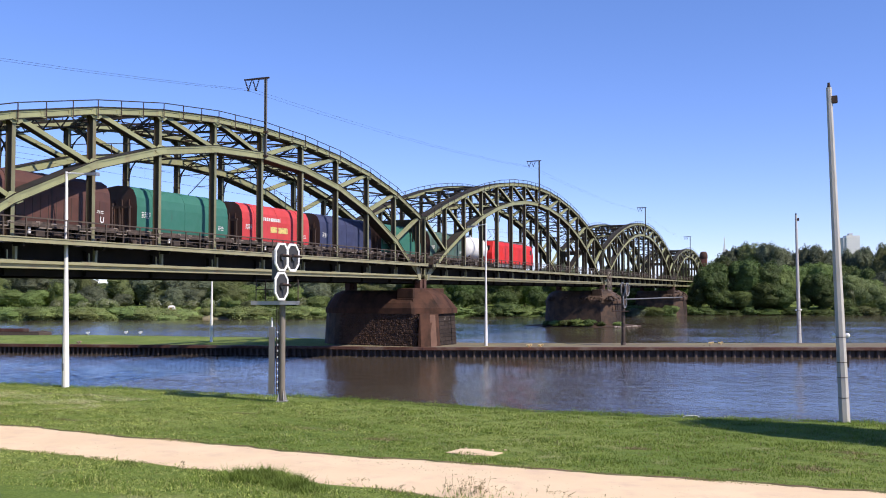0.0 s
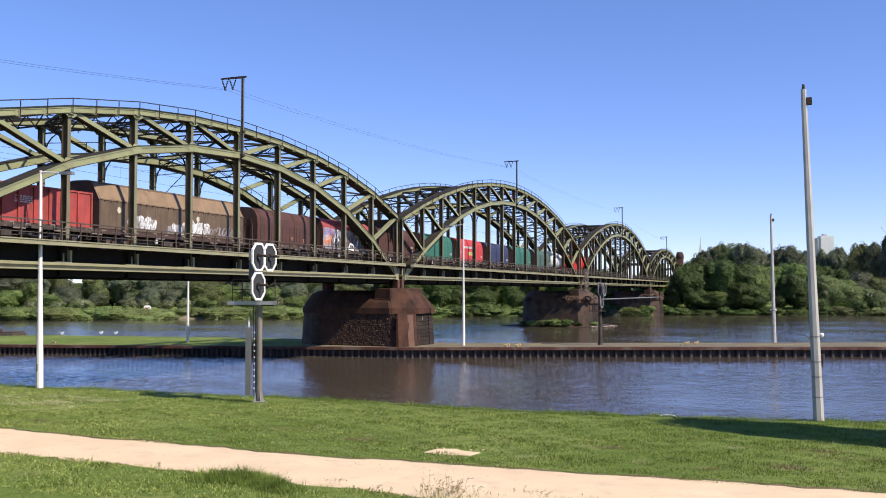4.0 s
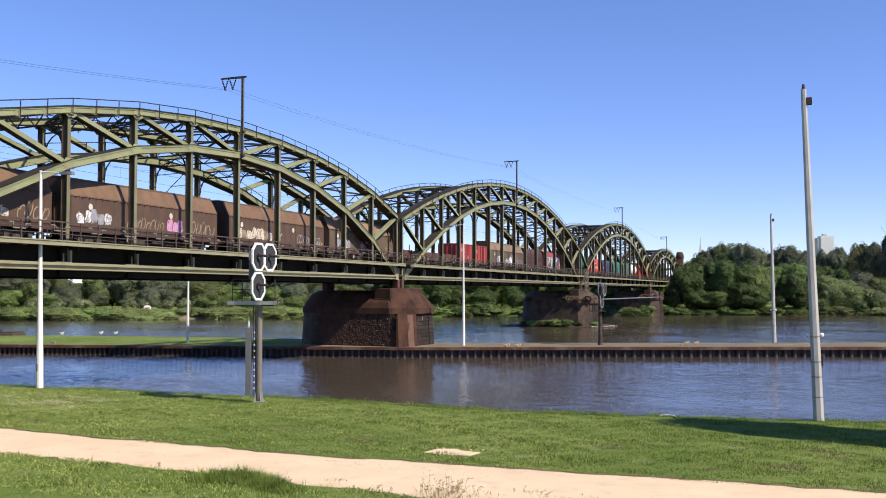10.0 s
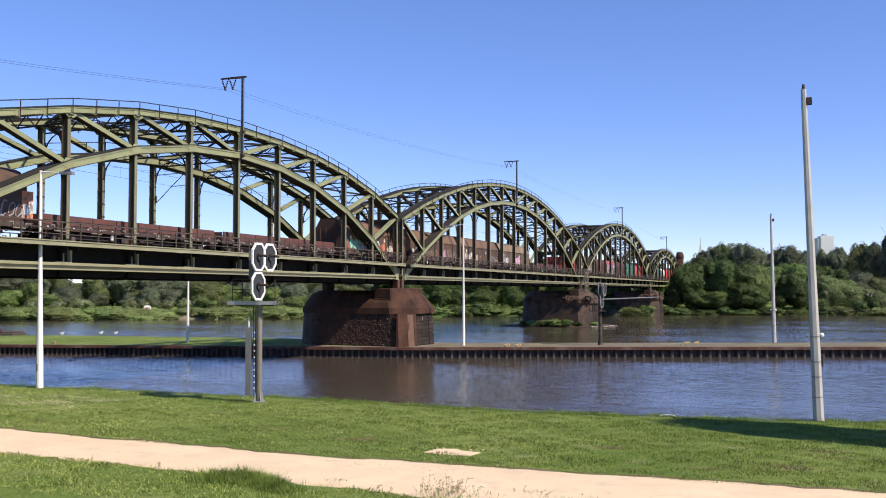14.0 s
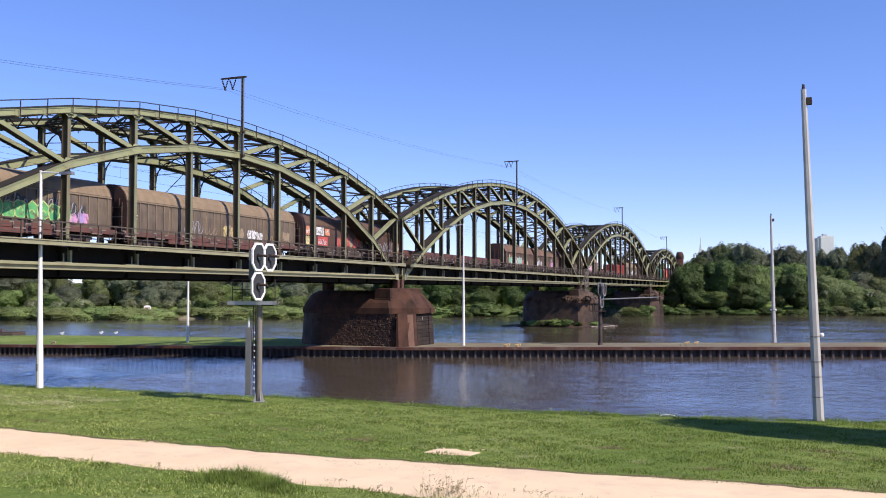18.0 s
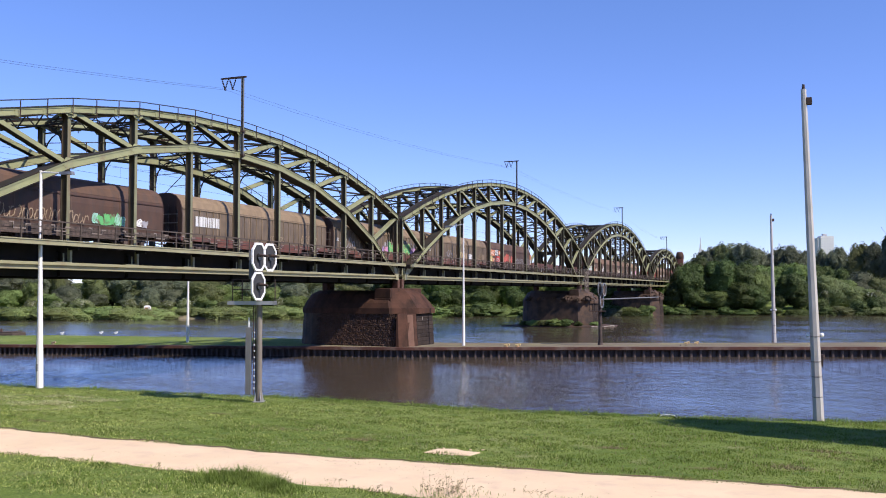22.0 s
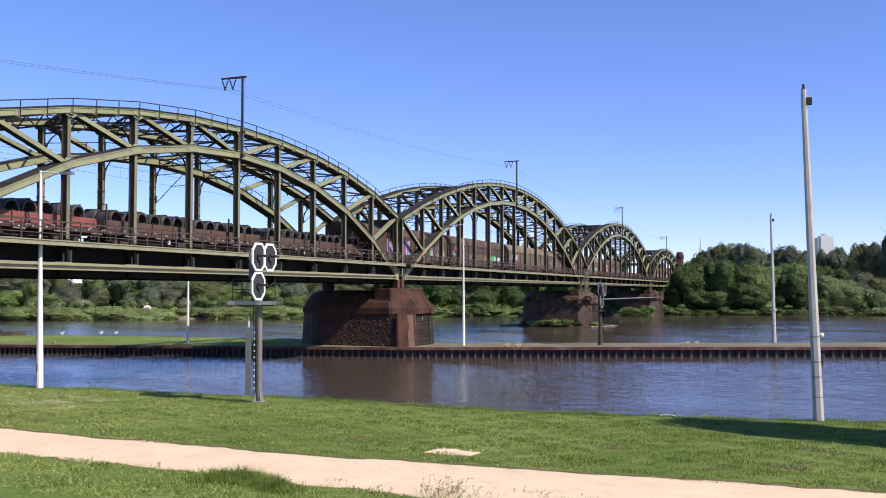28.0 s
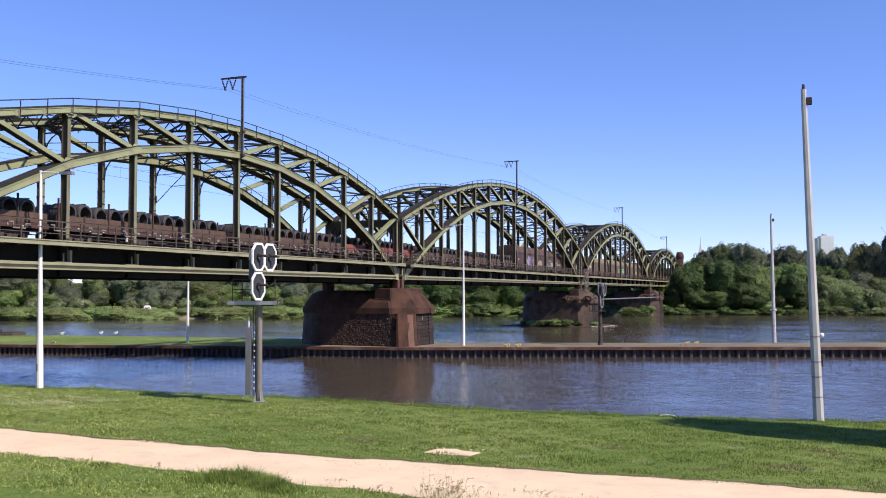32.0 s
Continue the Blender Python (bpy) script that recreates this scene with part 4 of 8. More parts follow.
def build_pier(y, base_z, seed, near=False):
    rnd = random.Random(seed)
    root = empty("bridge_pier", pose(0, y, base_z, 0, 0, -4), "massive dark red sandstone bridge pier with a moulded cornice", "pier", "stone piers of the railway bridge")
    z1, z2, z3 = 2.95 - base_z, 3.5 - base_z, 5.55 - base_z

    def outline(hx0, hx1, hy, cut, z):
        nose = [(hx0 + hy - hy * math.sin(a), hy * math.cos(a), z) for a in [math.pi * j / 10 for j in range(11)]]
        return nose + [(hx1 - cut, -hy, z), (hx1, -hy + cut, z), (hx1, hy - cut, z), (hx1 - cut, hy, z)]

    def body(x0, x1, hy, cut, za, zb, batter):
        return Shape().loft([outline(x0 - batter, x1 + batter, hy + batter, cut, za), outline(x0, x1, hy, cut, zb)], True)

    # on the near pier the darker stone stands in for the deck's shade
    part("shaft", body(-10.5, 2.9, 3.9, 2.1, -2.4, z1, 0.35), M_STONE_BLACK, root, "rough dark sandstone shaft")
    part("cornice", body(-10.6, 3.25, 4.06, 2.2, z1, z2, 0.0), M_STONE_SMOOTH if near else M_STONE_BLACK, root, "dressed sandstone cornice")
    part("weathered_top", Shape().loft([outline(-10.5, 3.1, 4.03, 2.1, z2), outline(-10.3, 2.7, 3.8, 1.9, z2 + 0.5), outline(-9.7, 2.0, 3.1, 1.5, z3 - 0.7), outline(-8.9, 1.3, 2.3, 1.2, z3 - 0.3)], True), M_STONE_SMOOTH if near else M_STONE_BLACK, root)
    for x in (0.0, -TRUSS_GAP):
        hz = z3 - 0.1 if x == 0.0 else z3 - 1.0
        hy = 3.55 if x == 0.0 else 1.7
        ped = Shape().box(x - 0.85, x + 0.95, -hy, hy, z2 - 0.15, (z2 + hz) / 2 - 0.02, 0.05).box(x - 0.82, x + 0.92, -hy + 0.03, hy - 0.03, (z2 + hz) / 2 + 0.01, hz, 0.05)
        part("bearing_block", ped, M_STONE_SMOOTH if near else M_STONE_BLACK, root, "dressed sandstone bearing block")
        for dy in (-0.45, 0.45):
            part("bearing", Shape().box(x - 0.3, x + 0.3, dy - 0.28, dy + 0.28, hz, 6.36 - base_z, 0.03), M_CAP, root, "rust-brown iron bearing shoe")
    # corner pilaster in dressed stone on the near end, quoins on the far corner
    if near:
        corner = lambda z, g: [(1.9, -4.06 - g, z), (2.0 + g, -4.05 - g, z), (3.02 + g, -2.75, z), (3.02 + g, -2.1, z), (1.9, -2.1, z)]
        part("corner_pilaster", Shape().loft([corner(-0.3, 0.25), corner(z1 - 0.003, 0.0)], True), M_STONE_SMOOTH, root, "smooth red-brown dressed stone corner")
    # strip of the chamfer that faces the sun, painted brighter than its stone
    if near:
        face = [[(2.25 + 1.02 * k + 0.02, -4.3 + 1.55 * k - 0.018, -0.3) for k in (0.6, 0.97)], [(2.0 + 1.02 * k + 0.02, -4.05 + 1.3 * k - 0.018, z1 - 0.08) for k in (0.62, 0.97)]]
        strip = Shape().loft([[q[0], q[1], (q[1][0] - 0.06, q[1][1] + 0.05, q[1][2]), (q[0][0] - 0.06, q[0][1] + 0.05, q[0][2])] for q in face], True)
        part("corner_strip", strip, M_STONE_SUNLIT, root, "corner strip coloured paler for the sun on it")
    # rough ashlar on the long face and on the near end
    if not near:
        broken = Shape()
        for i in range(120):
            x, d = rnd.uniform(-9, 3.0), rnd.choice((-1, -1, 1))
            broken.blob((x, d * rnd.uniform(2.9, 4.1), z2 + rnd.uniform(0, 0.5)), rnd.uniform(0.2, 0.5), 6, 0.35, 0.7, i)
        for i in range(60):
            broken.blob((rnd.uniform(0.6, 3.1), rnd.uniform(-3.4, 3.4), z2 + abs(rnd.gauss(0.2, 0.6))), rnd.uniform(0.2, 0.45), 6, 0.35, 0.7, 200 + i)
        tagged(part("broken_masonry", broken, M_STONE_BLACK, root, "crumbled stones on the pier's weathered top"), kind="stuff")
    metas = []
    for s_i in range(6):
        st = Shape()
        w, h, dpt = 0.5, 0.5, 0.5
        r = random.Random(seed * 10 + s_i)
        j = lambda q: q + r.uniform(-0.06, 0.06)
        v = [(-w, 0, -h), (w, 0, -h), (w, 0, h), (-w, 0, h)] + [(j(-w * 0.72), j(-dpt), j(-h * 0.68)), (j(w * 0.72), j(-dpt), j(-h * 0.68)), (j(w * 0.72), j(-dpt), j(h * 0.68)), (j(-w * 0.72), j(-dpt), j(h * 0.68))]
        st.add(v, [(0, 1, 5, 4), (1, 2, 6, 5), (2, 3, 7, 6), (3, 0, 4, 7), (4, 5, 6, 7)])
        metas.append(st.mesh("stone", M_STONE))
    rows = int((z1 - 0.1) / 0.19)
    field = Shape()
    for rr in range(rows if near else 0):
        z = 0.05 + (rr + 0.5) * (z1 - 0.1) / rows
        batter = 0.35 * (z1 - z) / (z1 + 2.4)
        x = -7.2 + (0.3 if rr % 2 else 0)
        while x < 1.6:
            w = rnd.uniform(0.14, 0.34)
            place = Matrix.Translation((x + w / 2, -3.9 - batter + 0.01, z + rnd.uniform(-0.05, 0.05))) @ Euler((0, rnd.uniform(-0.4, 0.4), 0)).to_matrix().to_4x4() @ Matrix.Diagonal((w * rnd.uniform(0.92, 1.06), rnd.uniform(0.06, 0.17), (z1 - 0.1) / rows * rnd.uniform(0.9, 1.2), 1))
            me = metas[rnd.randrange(6)]
            if x > -1.9:
                part("stone", me, M_STONE, root).matrix_basis = place
            else:
                field.add([place @ q.co for q in me.vertices], [tuple(q.vertices) for q in me.polygons])
            x += w
    if near:
        part("stone_field", field, M_STONE, root, "rough shaded stone facing")
    qrows = 8
    for rr in range(qrows):
        z = 0.05 + (rr + 0.5) * (z1 - 0.1) / qrows
        batter = 0.35 * (z1 - z) / (z1 + 2.4)
        hh = (z1 - 0.1) / qrows
        for ya, yb in ((-1.9, -0.7), (-0.68, 0.9), (0.92, 1.9)) if rr % 2 else ((-1.9, -1.2), (-1.18, 0.2), (0.22, 1.9)):
            q = Shape().box(2.6, 2.96 + batter, ya, yb, z - hh * 0.48, z + hh * 0.48, 0.02)
            part("quoin", q, M_STONE_GREY, root, "blackened quoin stone with white flecks")
    return root


build_pier(PIER_Y + GAP / 2, -0.22, 1, True)
build_pier(PIER_Y + 1.5 * GAP + 14 * PANEL, -1.15, 2)
build_pier(PIER_Y + 2.5 * GAP + 28 * PANEL, -1.15, 3)


def build_abutment(name, y0, y1):
    s = Shape().box(-12, 3.5, y0, y1, -2.5, 6.1, 0.08)
    return single(name, s, M_STONE, "dark red sandstone bridge abutment", "abutment", kind="structure")


build_abutment("abutment_south", SPAN_Y["first"] - 9, SPAN_Y["first"] + 1.2)
build_abutment("abutment_north", BRIDGE_END - 1.2, BRIDGE_END + 4)


# ---- overhead line ----
def build_mast(y, zfoot, h):
    root = empty("catenary_mast", pose(0.42, y, zfoot), "slim dark steel overhead-line mast clamped to the arch crown, with insulators", "catenary mast", "overhead-line masts on the bridge")
    m = Shape().box(-0.08, 0.08, -0.012, 0.012, 0, h)
    for x in (-0.08, 0.08):
        m.box(x - 0.012, x + 0.012, -0.075, 0.075, 0, h)
    part("mast", m, M_MAST, root)
    for z in (0.1, h - 4.1):
        part("clamp", Shape().box(-0.18, 0.18, -0.14, 0.14, z, z + 0.16, 0.02), M_STEEL_DARK, root)
    arm = Shape().loft([[(x, -w, z), (x, w, z), (x, w, z + t), (x, -w, z + t)] for x, w, z, t in ((-1.85, 0.05, h - 0.05, 0.1), (-0.2, 0.07, h - 0.07, 0.15), (0.3, 0.06, h - 0.03, 0.1))], True)
    part("cross_arm", arm, M_STEEL_DARK, root)
    for x in (-1.5, -0.85):
        v = Shape()
        for d in (-1, 1):
            a, b = Vector((x + d * 0.28, 0, h - 0.05)), Vector((x, 0, h - 0.8))
            v.beam(a, b, 0.04, 0.04)
            for j in range(5):
                p = a.lerp(b, 0.2 + 0.15 * j)
                v.tube(p, a.lerp(b, 0.26 + 0.15 * j), 0.07, 0.05, 7)
        v.tube((x, -0.1, h - 0.82), (x, 0.1, h - 0.82), 0.06, 0.06, 6)
        part("insulator", v, M_STEEL_DARK, root)
    return root


MASTS = [(SPAN_Y["first"] + 5 * PANEL, lower_z(0, 5) - 0.2, 5.95), (SPAN_Y["second"] + 7 * PANEL, lower_z(0, 7) - 0.2, 6.4),
         (SPAN_Y["third"] + 7 * PANEL, lower_z(0, 7) - 0.2, 6.4), (SPAN_Y["fourth"] + 5 * PANEL, lower_z(0, 5) - 0.2, 5.95)]
for y, z, h in MASTS:
    build_mast(y, z, h)


def sag(a, b, drop, r, n=14):
    a, b = Vector(a), Vector(b)
    pts = []
    for i in range(n + 1):
        k = i / n
        q = a.lerp(b, k)
        q.z -= drop * 4 * k * (1 - k)
        pts.append(q)
    return pts


def build_wires():
    tops = [(MASTS[0][0] - 90, 13.0)] + [(y, z + h - 0.83) for y, z, h in MASTS]
    for x in (-1.08, -0.43):
        w = Shape()
        for (ya, za), (yb, zb) in zip(tops[:-1], tops[1:]):
            w.polyline(sag((x, ya, za), (x, yb, zb), 1.3 if ya < 0 else 0.6, 0), 0.007, 4)
        single("feeder_cable", w, M_WIRE, "thin sagging feeder cable strung between mast heads", "cable", "feeder cables")
    for x in (TRACK_X, TRACK_X - 3.7):
        w = Shape()
        w.polyline([(x, y, RAIL_Z + 5.4) for y in (-60, 100, 250, 420)], 0.009, 4)
        k = 0
        y = -60.0
        while y < 380:
            w.polyline(sag((x, y, RAIL_Z + 6.6), (x, y + 41.7, RAIL_Z + 6.6), 0.9, 0, 8), 0.008, 4)
            for d in (8, 16, 25, 34):
                zz = RAIL_Z + 6.6 - 0.9 * 4 * (d / 41.7) * (1 - d / 41.7)
                w.tube((x, y + d, RAIL_Z + 5.4), (x, y + d, zz), 0.005, 0.005, 3)
            y += 41.7
        single("contact_line", w, M_WIRE, "overhead contact wire and catenary above the track", "overhead wire", "contact lines")


build_wires()


def build_cantilever(y):
    root = empty("cantilever", pose(-TRUSS_GAP + 0.3, y + SKEW, RAIL_Z), "dark overhead-line cantilever arm fixed to a far hanger", "cantilever", "overhead-line cantilevers")
    a = Shape().tube((0, 0, 4.2), (2.4, 0, 6.3), 0.035, 0.035, 6).tube((0, 0, 6.35), (2.5, 0, 6.45), 0.03, 0.03, 6)
    part("arm", a, M_STEEL_DARK, root)
    part("steady_arm", Shape().tube((1.3, 0, 5.45), (2.9, 0, 5.5), 0.025, 0.025, 6).tube((0, 0, 4.2), (0, 0, 4.75), 0.08, 0.08, 6), M_STEEL_DARK, root)
    return root


for y in (SPAN_Y["first"] + 5 * PANEL, SPAN_Y["first"] + 9 * PANEL, SPAN_Y["second"] + 3 * PANEL, SPAN_Y["second"] + 10 * PANEL, SPAN_Y["third"] + 4 * PANEL):
    build_cantilever(y)


# ---- poles and ship signals ----
def octo(r, z, cx=0.0, cy=0.0):
    return [(cx + r * math.cos(math.pi / 8 + i * math.pi / 4), cy + r * math.sin(math.pi / 8 + i * math.pi / 4), z) for i in range(8)]


def build_concrete_pole(m, label):
    root = empty("floodlight_pole", m, label, "pole", "tapered floodlight poles")
    h = 13.4
    part("shaft", Shape().loft([octo(0.222 - 0.11 * z / h, z) for z in (-0.6, 0, 3.3, 3.34, h)], True), M_CONCRETE, root)
    for d in (-1, 1):
        lamp = Shape().blob((d * 0.255, 0, 3.42), 0.1, 10, 0.0)
        part("marker_ball", lamp, M_SIGN_WHITE, root, "white marker ball")
    for z in (0.95, 1.75, 2.35, 3.35):
        part("clamp_band", Shape().loft([octo(0.232 - 0.11 * z / h, z), octo(0.232 - 0.11 * z / h, z + 0.025)], True), M_STEEL_DARK, root)
    part("cable_box", Shape().box(0.2, 0.26, -0.05, 0.05, 2.15, 2.65, 0.01), M_STEEL_DARK, root)
    part("lamp_head", Shape().box(0.08, 0.3, -0.1, 0.1, h - 0.65, h - 0.35, 0.02).tube((0, 0, h), (0, 0, h + 0.2), 0.07, 0.05, 8), M_STEEL_DARK, root)
    return root


build_concrete_pole(pose(39.54, 42.8, 0, 0, -1.65, 5), "tall tapered grey concrete pole leaning slightly at the meadow edge")
build_concrete_pole(pose(35.7, 110.5, -0.22, 0, -0.7, 15), "tall tapered grey concrete floodlight pole on the gravelled spit")


def build_lamp_pole(m, h, label, g=0.92):
    root = empty("street_lamp", m, label, "street lamp", "white lamp poles with a side arm")
    part("shaft", Shape().loft([[(g * r * math.cos(2 * math.pi * i / 12), g * r * math.sin(2 * math.pi * i / 12), z) for i in range(12)] for r, z in ((0.215, -0.5), (0.215, 0), (0.20, 1.6), (0.155, 4.2), (0.115, 7.2), (0.085, h - 0.1), (0.085, h))], True, smooth=False), M_WHITE, root, "white painted tapered steel shaft")
    part("arm", Shape().tube((0, 0, h - 0.08), (1.35, 0, h - 0.2), 0.05, 0.04, 8), M_WHITE, root)
    hd = Shape().loft([[(1.3, -0.1, h - 0.28), (1.3, 0.1, h - 0.28), (1.3, 0.08, h - 0.14), (1.3, -0.08, h - 0.14)], [(2.15, -0.16, h - 0.34), (2.15, 0.16, h - 0.34), (2.15, 0.12, h - 0.16), (2.15, -0.12, h - 0.16)]], True)
    part("lamp_head", hd, M_GALV, root, "grey lamp head")
    part("inspection_door", Shape().box(-0.06, 0.06, -0.235, -0.2, 0.9, 1.3, 0.01), M_GALV, root)
    return root


build_lamp_pole(pose(0.5, 42.75, 0, 0, -0.8, 0), 11.7, "tall white lamp pole with side arm at the water's edge")
build_lamp_pole(pose(7.1, 93.2, -0.22, 0, 0.0, 165), 12.1, "tall white lamp pole with side arm on the spit", 0.74)
build_lamp_pole(pose(-22.3, 89.3, -0.22, 0, 0, 165), 12.1, "tall white lamp pole on the grassy spit beneath the bridge", 0.74)


def hexring(y, w, h, flat):
    return [(-w, y, -flat), (-w * 0.45, y, -h), (w * 0.45, y, -h), (w, y, -flat), (w, y, flat), (w * 0.45, y, h), (-w * 0.45, y, h), (-w, y, flat)]


def build_ship_signal(m, h, label, boards, turn):
    root = empty("ship_signal", m, label, "signal mast", "shipping signals at the lock approach")
    part("mast", Shape().tube((0, 0, -0.4), (0, 0, h - 1.0), 0.145, 0.13, 14), M_POST, root, "weathered round steel mast")
    part("base_plate", Shape().box(-0.26, 0.26, -0.26, 0.26, -0.02, 0.05, 0.01), M_GALV, root)
    for k in range(4):
        c, d = math.cos(k * math.pi / 2 + 0.5), math.sin(k * math.pi / 2 + 0.5)
        fin = Shape().loft([[(c * r - d * o, d * r + c * o, z) for r, z in ((0.13, 0.05), (0.25, 0.05), (0.15, 0.5), (0.13, 0.5))] for o in (-0.012, 0.012)], True)
        part("base_fin", fin, M_GALV, root)
    part("cable_cabinet", Shape().box(-0.62, -0.38, -0.14, 0.14, 0.35, 3.5, 0.02), M_GREY, root, "tall grey steel cable cabinet")
    lad = Shape()
    for x in (-0.27, -0.17):
        lad.box(x - 0.02, x + 0.02, -0.02, 0.02, 0.3, h - 1.2)
    for i in range(12):
        lad.box(-0.27, -0.17, -0.015, 0.015, 0.5 + i * 0.28, 0.53 + i * 0.28)
    part("ladder", lad, M_STEEL_DARK, root)
    for i in range(10):
        part("cable_clip", Shape().box(-0.25, -0.19, -0.05, -0.02, 0.6 + i * 0.29, 0.68 + i * 0.29), M_PLATE, root)
    part("cable_pipe", Shape().tube((-0.5, 0, 3.5), (-0.5, 0, 3.95), 0.035, 0.035, 8), M_SIGN_WHITE, root)
    pl = Shape().box(-1.42, 0.74, -0.4, 0.4, 4.6, 4.66).box(-1.42, 0.74, -0.44, -0.4, 4.55, 4.72).box(-1.42, -1.38, -0.4, 0.4, 4.55, 4.72).box(0.7, 0.74, -0.4, 0.4, 4.55, 4.72)
    part("platform", pl, M_GALV, root, "small galvanised service platform")
    for x in (-1.35, -0.9, -0.45, 0.66):
        part("railing_post", Shape().box(x - 0.02, x + 0.02, 0.36, 0.4, 4.64, 5.75), M_STEEL_DARK, root)
    for z in (5.27, 5.73):
        part("railing_bar", Shape().box(-1.38, -0.42, 0.36, 0.4, z - 0.02, z + 0.02), M_STEEL_DARK, root)
    part("back_box", Shape().box(-0.55, -0.2, 0.15, 0.45, 5.75, 7.1, 0.02), M_GREY, root)
    part("carrier", Shape().box(-0.1, 0.1, 0.02, 0.2, h - 2.8, h - 0.5), M_STEEL_DARK, root)
    for x, z in boards:
        b = part("signal_board", Shape().loft([[(px + x, py, pz + z) for px, py, pz in hexring(-0.06, 0.46, 0.60, 0.30)], [(px + x, py, pz + z) for px, py, pz in hexring(-0.01, 0.46, 0.60, 0.30)]], True), M_SIGNAL, root, "black octagonal signal board with a white rim")
        b.matrix_basis = pose(0, 0, 0, 0, 0, turn) @ pose(0, -0.2, 0)
        rim = Shape()
        o = [(px + x, py, pz + z) for px, py, pz in hexring(-0.09, 0.52, 0.66, 0.33)]
        i_ = [(px + x, py, pz + z) for px, py, pz in hexring(-0.09, 0.43, 0.56, 0.28)]
        o2 = [(q[0], -0.012, q[2]) for q in o]
        i2 = [(q[0], -0.012, q[2]) for q in i_]
        rim.loft([o2, o, i_, i2])
        part("rim", rim, M_SIGN_WHITE, b, "white rim")
        part("lens", Shape().tube((x, -0.064, z), (x, -0.16, z), 0.17, 0.17, 16), M_LENS, b)
        part("lamp_hood", Shape().tube((x + 0.02, -0.1, z + 0.08), (x + 0.05, -0.55, z + 0.03), 0.08, 0.05, 10), M_STEEL_DARK, b, "dark tubular lamp hood")
    return root


build_ship_signal(pose(15.0, 40.95, 0, 0, 0, 20), 7.5, "shipping light signal with three black white-rimmed boards on a steel mast", [(-0.46, 6.78), (0.42, 6.78), (-0.47, 5.42)], 65)


def build_back_signal(m):
    root = empty("ship_signal", m, "shipping signal seen from behind, with a long boom over the spit", "signal mast", "shipping signals at the lock approach")
    part("mast", Shape().tube((0, 0, -0.3), (0, 0, 4.9), 0.2, 0.17, 12), M_BOGIE, root, "weathered round steel mast")
    part("base_gusset", Shape().loft([octo(0.3, 0), octo(0.22, 0.35)], True), M_BOGIE, root)
    part("platform", Shape().box(-1.1, 0.5, -0.4, 0.4, 3.35, 3.45), M_STEEL_DARK, root)
    for x in (-1.05, -0.55):
        part("railing_post", Shape().box(x - 0.025, x + 0.025, 0.33, 0.38, 3.45, 4.5), M_STEEL_DARK, root)
    part("boom", Shape().tube((0.1, 0, 4.57), (5.9, 0, 4.8), 0.07, 0.05, 8), M_GALV, root, "long thin galvanised boom")
    part("boom_lamp", Shape().tube((5.9, 0, 4.85), (5.95, 0, 4.45), 0.09, 0.12, 8), M_STEEL_DARK, root)
    for x, z in ((-0.05, 5.6), (0.4, 5.55), (0.15, 4.4)):
        rim = Shape()
        o = [(px, py, pz) for px, py, pz in hexring(-0.06, 0.52, 0.66, 0.33)]
        i_ = [(px, py, pz) for px, py, pz in hexring(-0.06, 0.43, 0.56, 0.28)]
        rim.loft([[(q[0], 0.02, q[2]) for q in o], o, i_, [(q[0], 0.02, q[2]) for q in i_]])
        b = part("signal_board", Shape().loft([hexring(0.03, 0.46, 0.6, 0.3), hexring(0.08, 0.46, 0.6, 0.3)], True), M_BOGIE, root, "grey back of a signal board")
        b.matrix_basis = pose(x, 0, z, 0, 0, 65)
        part("rim", rim, M_GALV, b)
        part("strut", Shape().beam((0.35, 0.12, -0.5), (-0.35, 0.12, 0.5), 0.05, 0.05), M_GALV, b)
    return root


def build_cage(y):
    root = empty("inspection_cage", pose(1.35, y, 5.2), "grey lattice inspection cage with a ladder hung on the bridge side", "inspection cage")
    for yy in (-1.55, -0.55, 0.55, 1.55):
        part("upright", Shape().box(-0.05, 0.05, yy - 0.05, yy + 0.05, 0, 3.9), M_CLIP, root)
    for z in (0.1, 0.9, 1.7, 2.5, 3.3):
        part("crossbar", Shape().box(-0.04, 0.04, -1.6, 1.6, z - 0.04, z + 0.04), M_CLIP, root)
    for z in (0.1, 1.7):
        part("brace", Shape().beam((0.05, -1.55, z), (0.05, 1.55, z + 1.6), 0.05, 0.05), M_CLIP, root)
        part("brace", Shape().beam((0.08, 1.55, z), (0.08, -1.55, z + 1.6), 0.05, 0.05), M_CLIP, root)
    return root


build_cage(PIER_Y + 1.5 * GAP + 14 * PANEL)
build_back_signal(pose(19.6, 98.8, -0.22, 0, 0, 17))


# ---- train ----
GAUGE = 0.7525


def wheel_mesh():
    s = Shape()
    n = 18
    for x0, x1, r in ((-0.07, 0.055, 0.46), (0.055, 0.08, 0.50)):
        s.tube((x0, 0, 0), (x1, 0, 0), r, r, n)
    s.tube((-0.12, 0, 0), (-0.07, 0, 0), 0.14, 0.14, 10)
    return s.mesh("wheel", M_RAIL)


WHEEL = wheel_mesh()


def ring_y(r, y):
    return [(r * math.cos(2 * math.pi * i / 10), y, r * math.sin(2 * math.pi * i / 10)) for i in range(10)]


BUFFER = Shape().loft([ring_y(0.1, -0.02), ring_y(0.1, 0.46), ring_y(0.22, 0.46), ring_y(0.22, 0.54)], True).mesh("buffer", M_BOGIE)


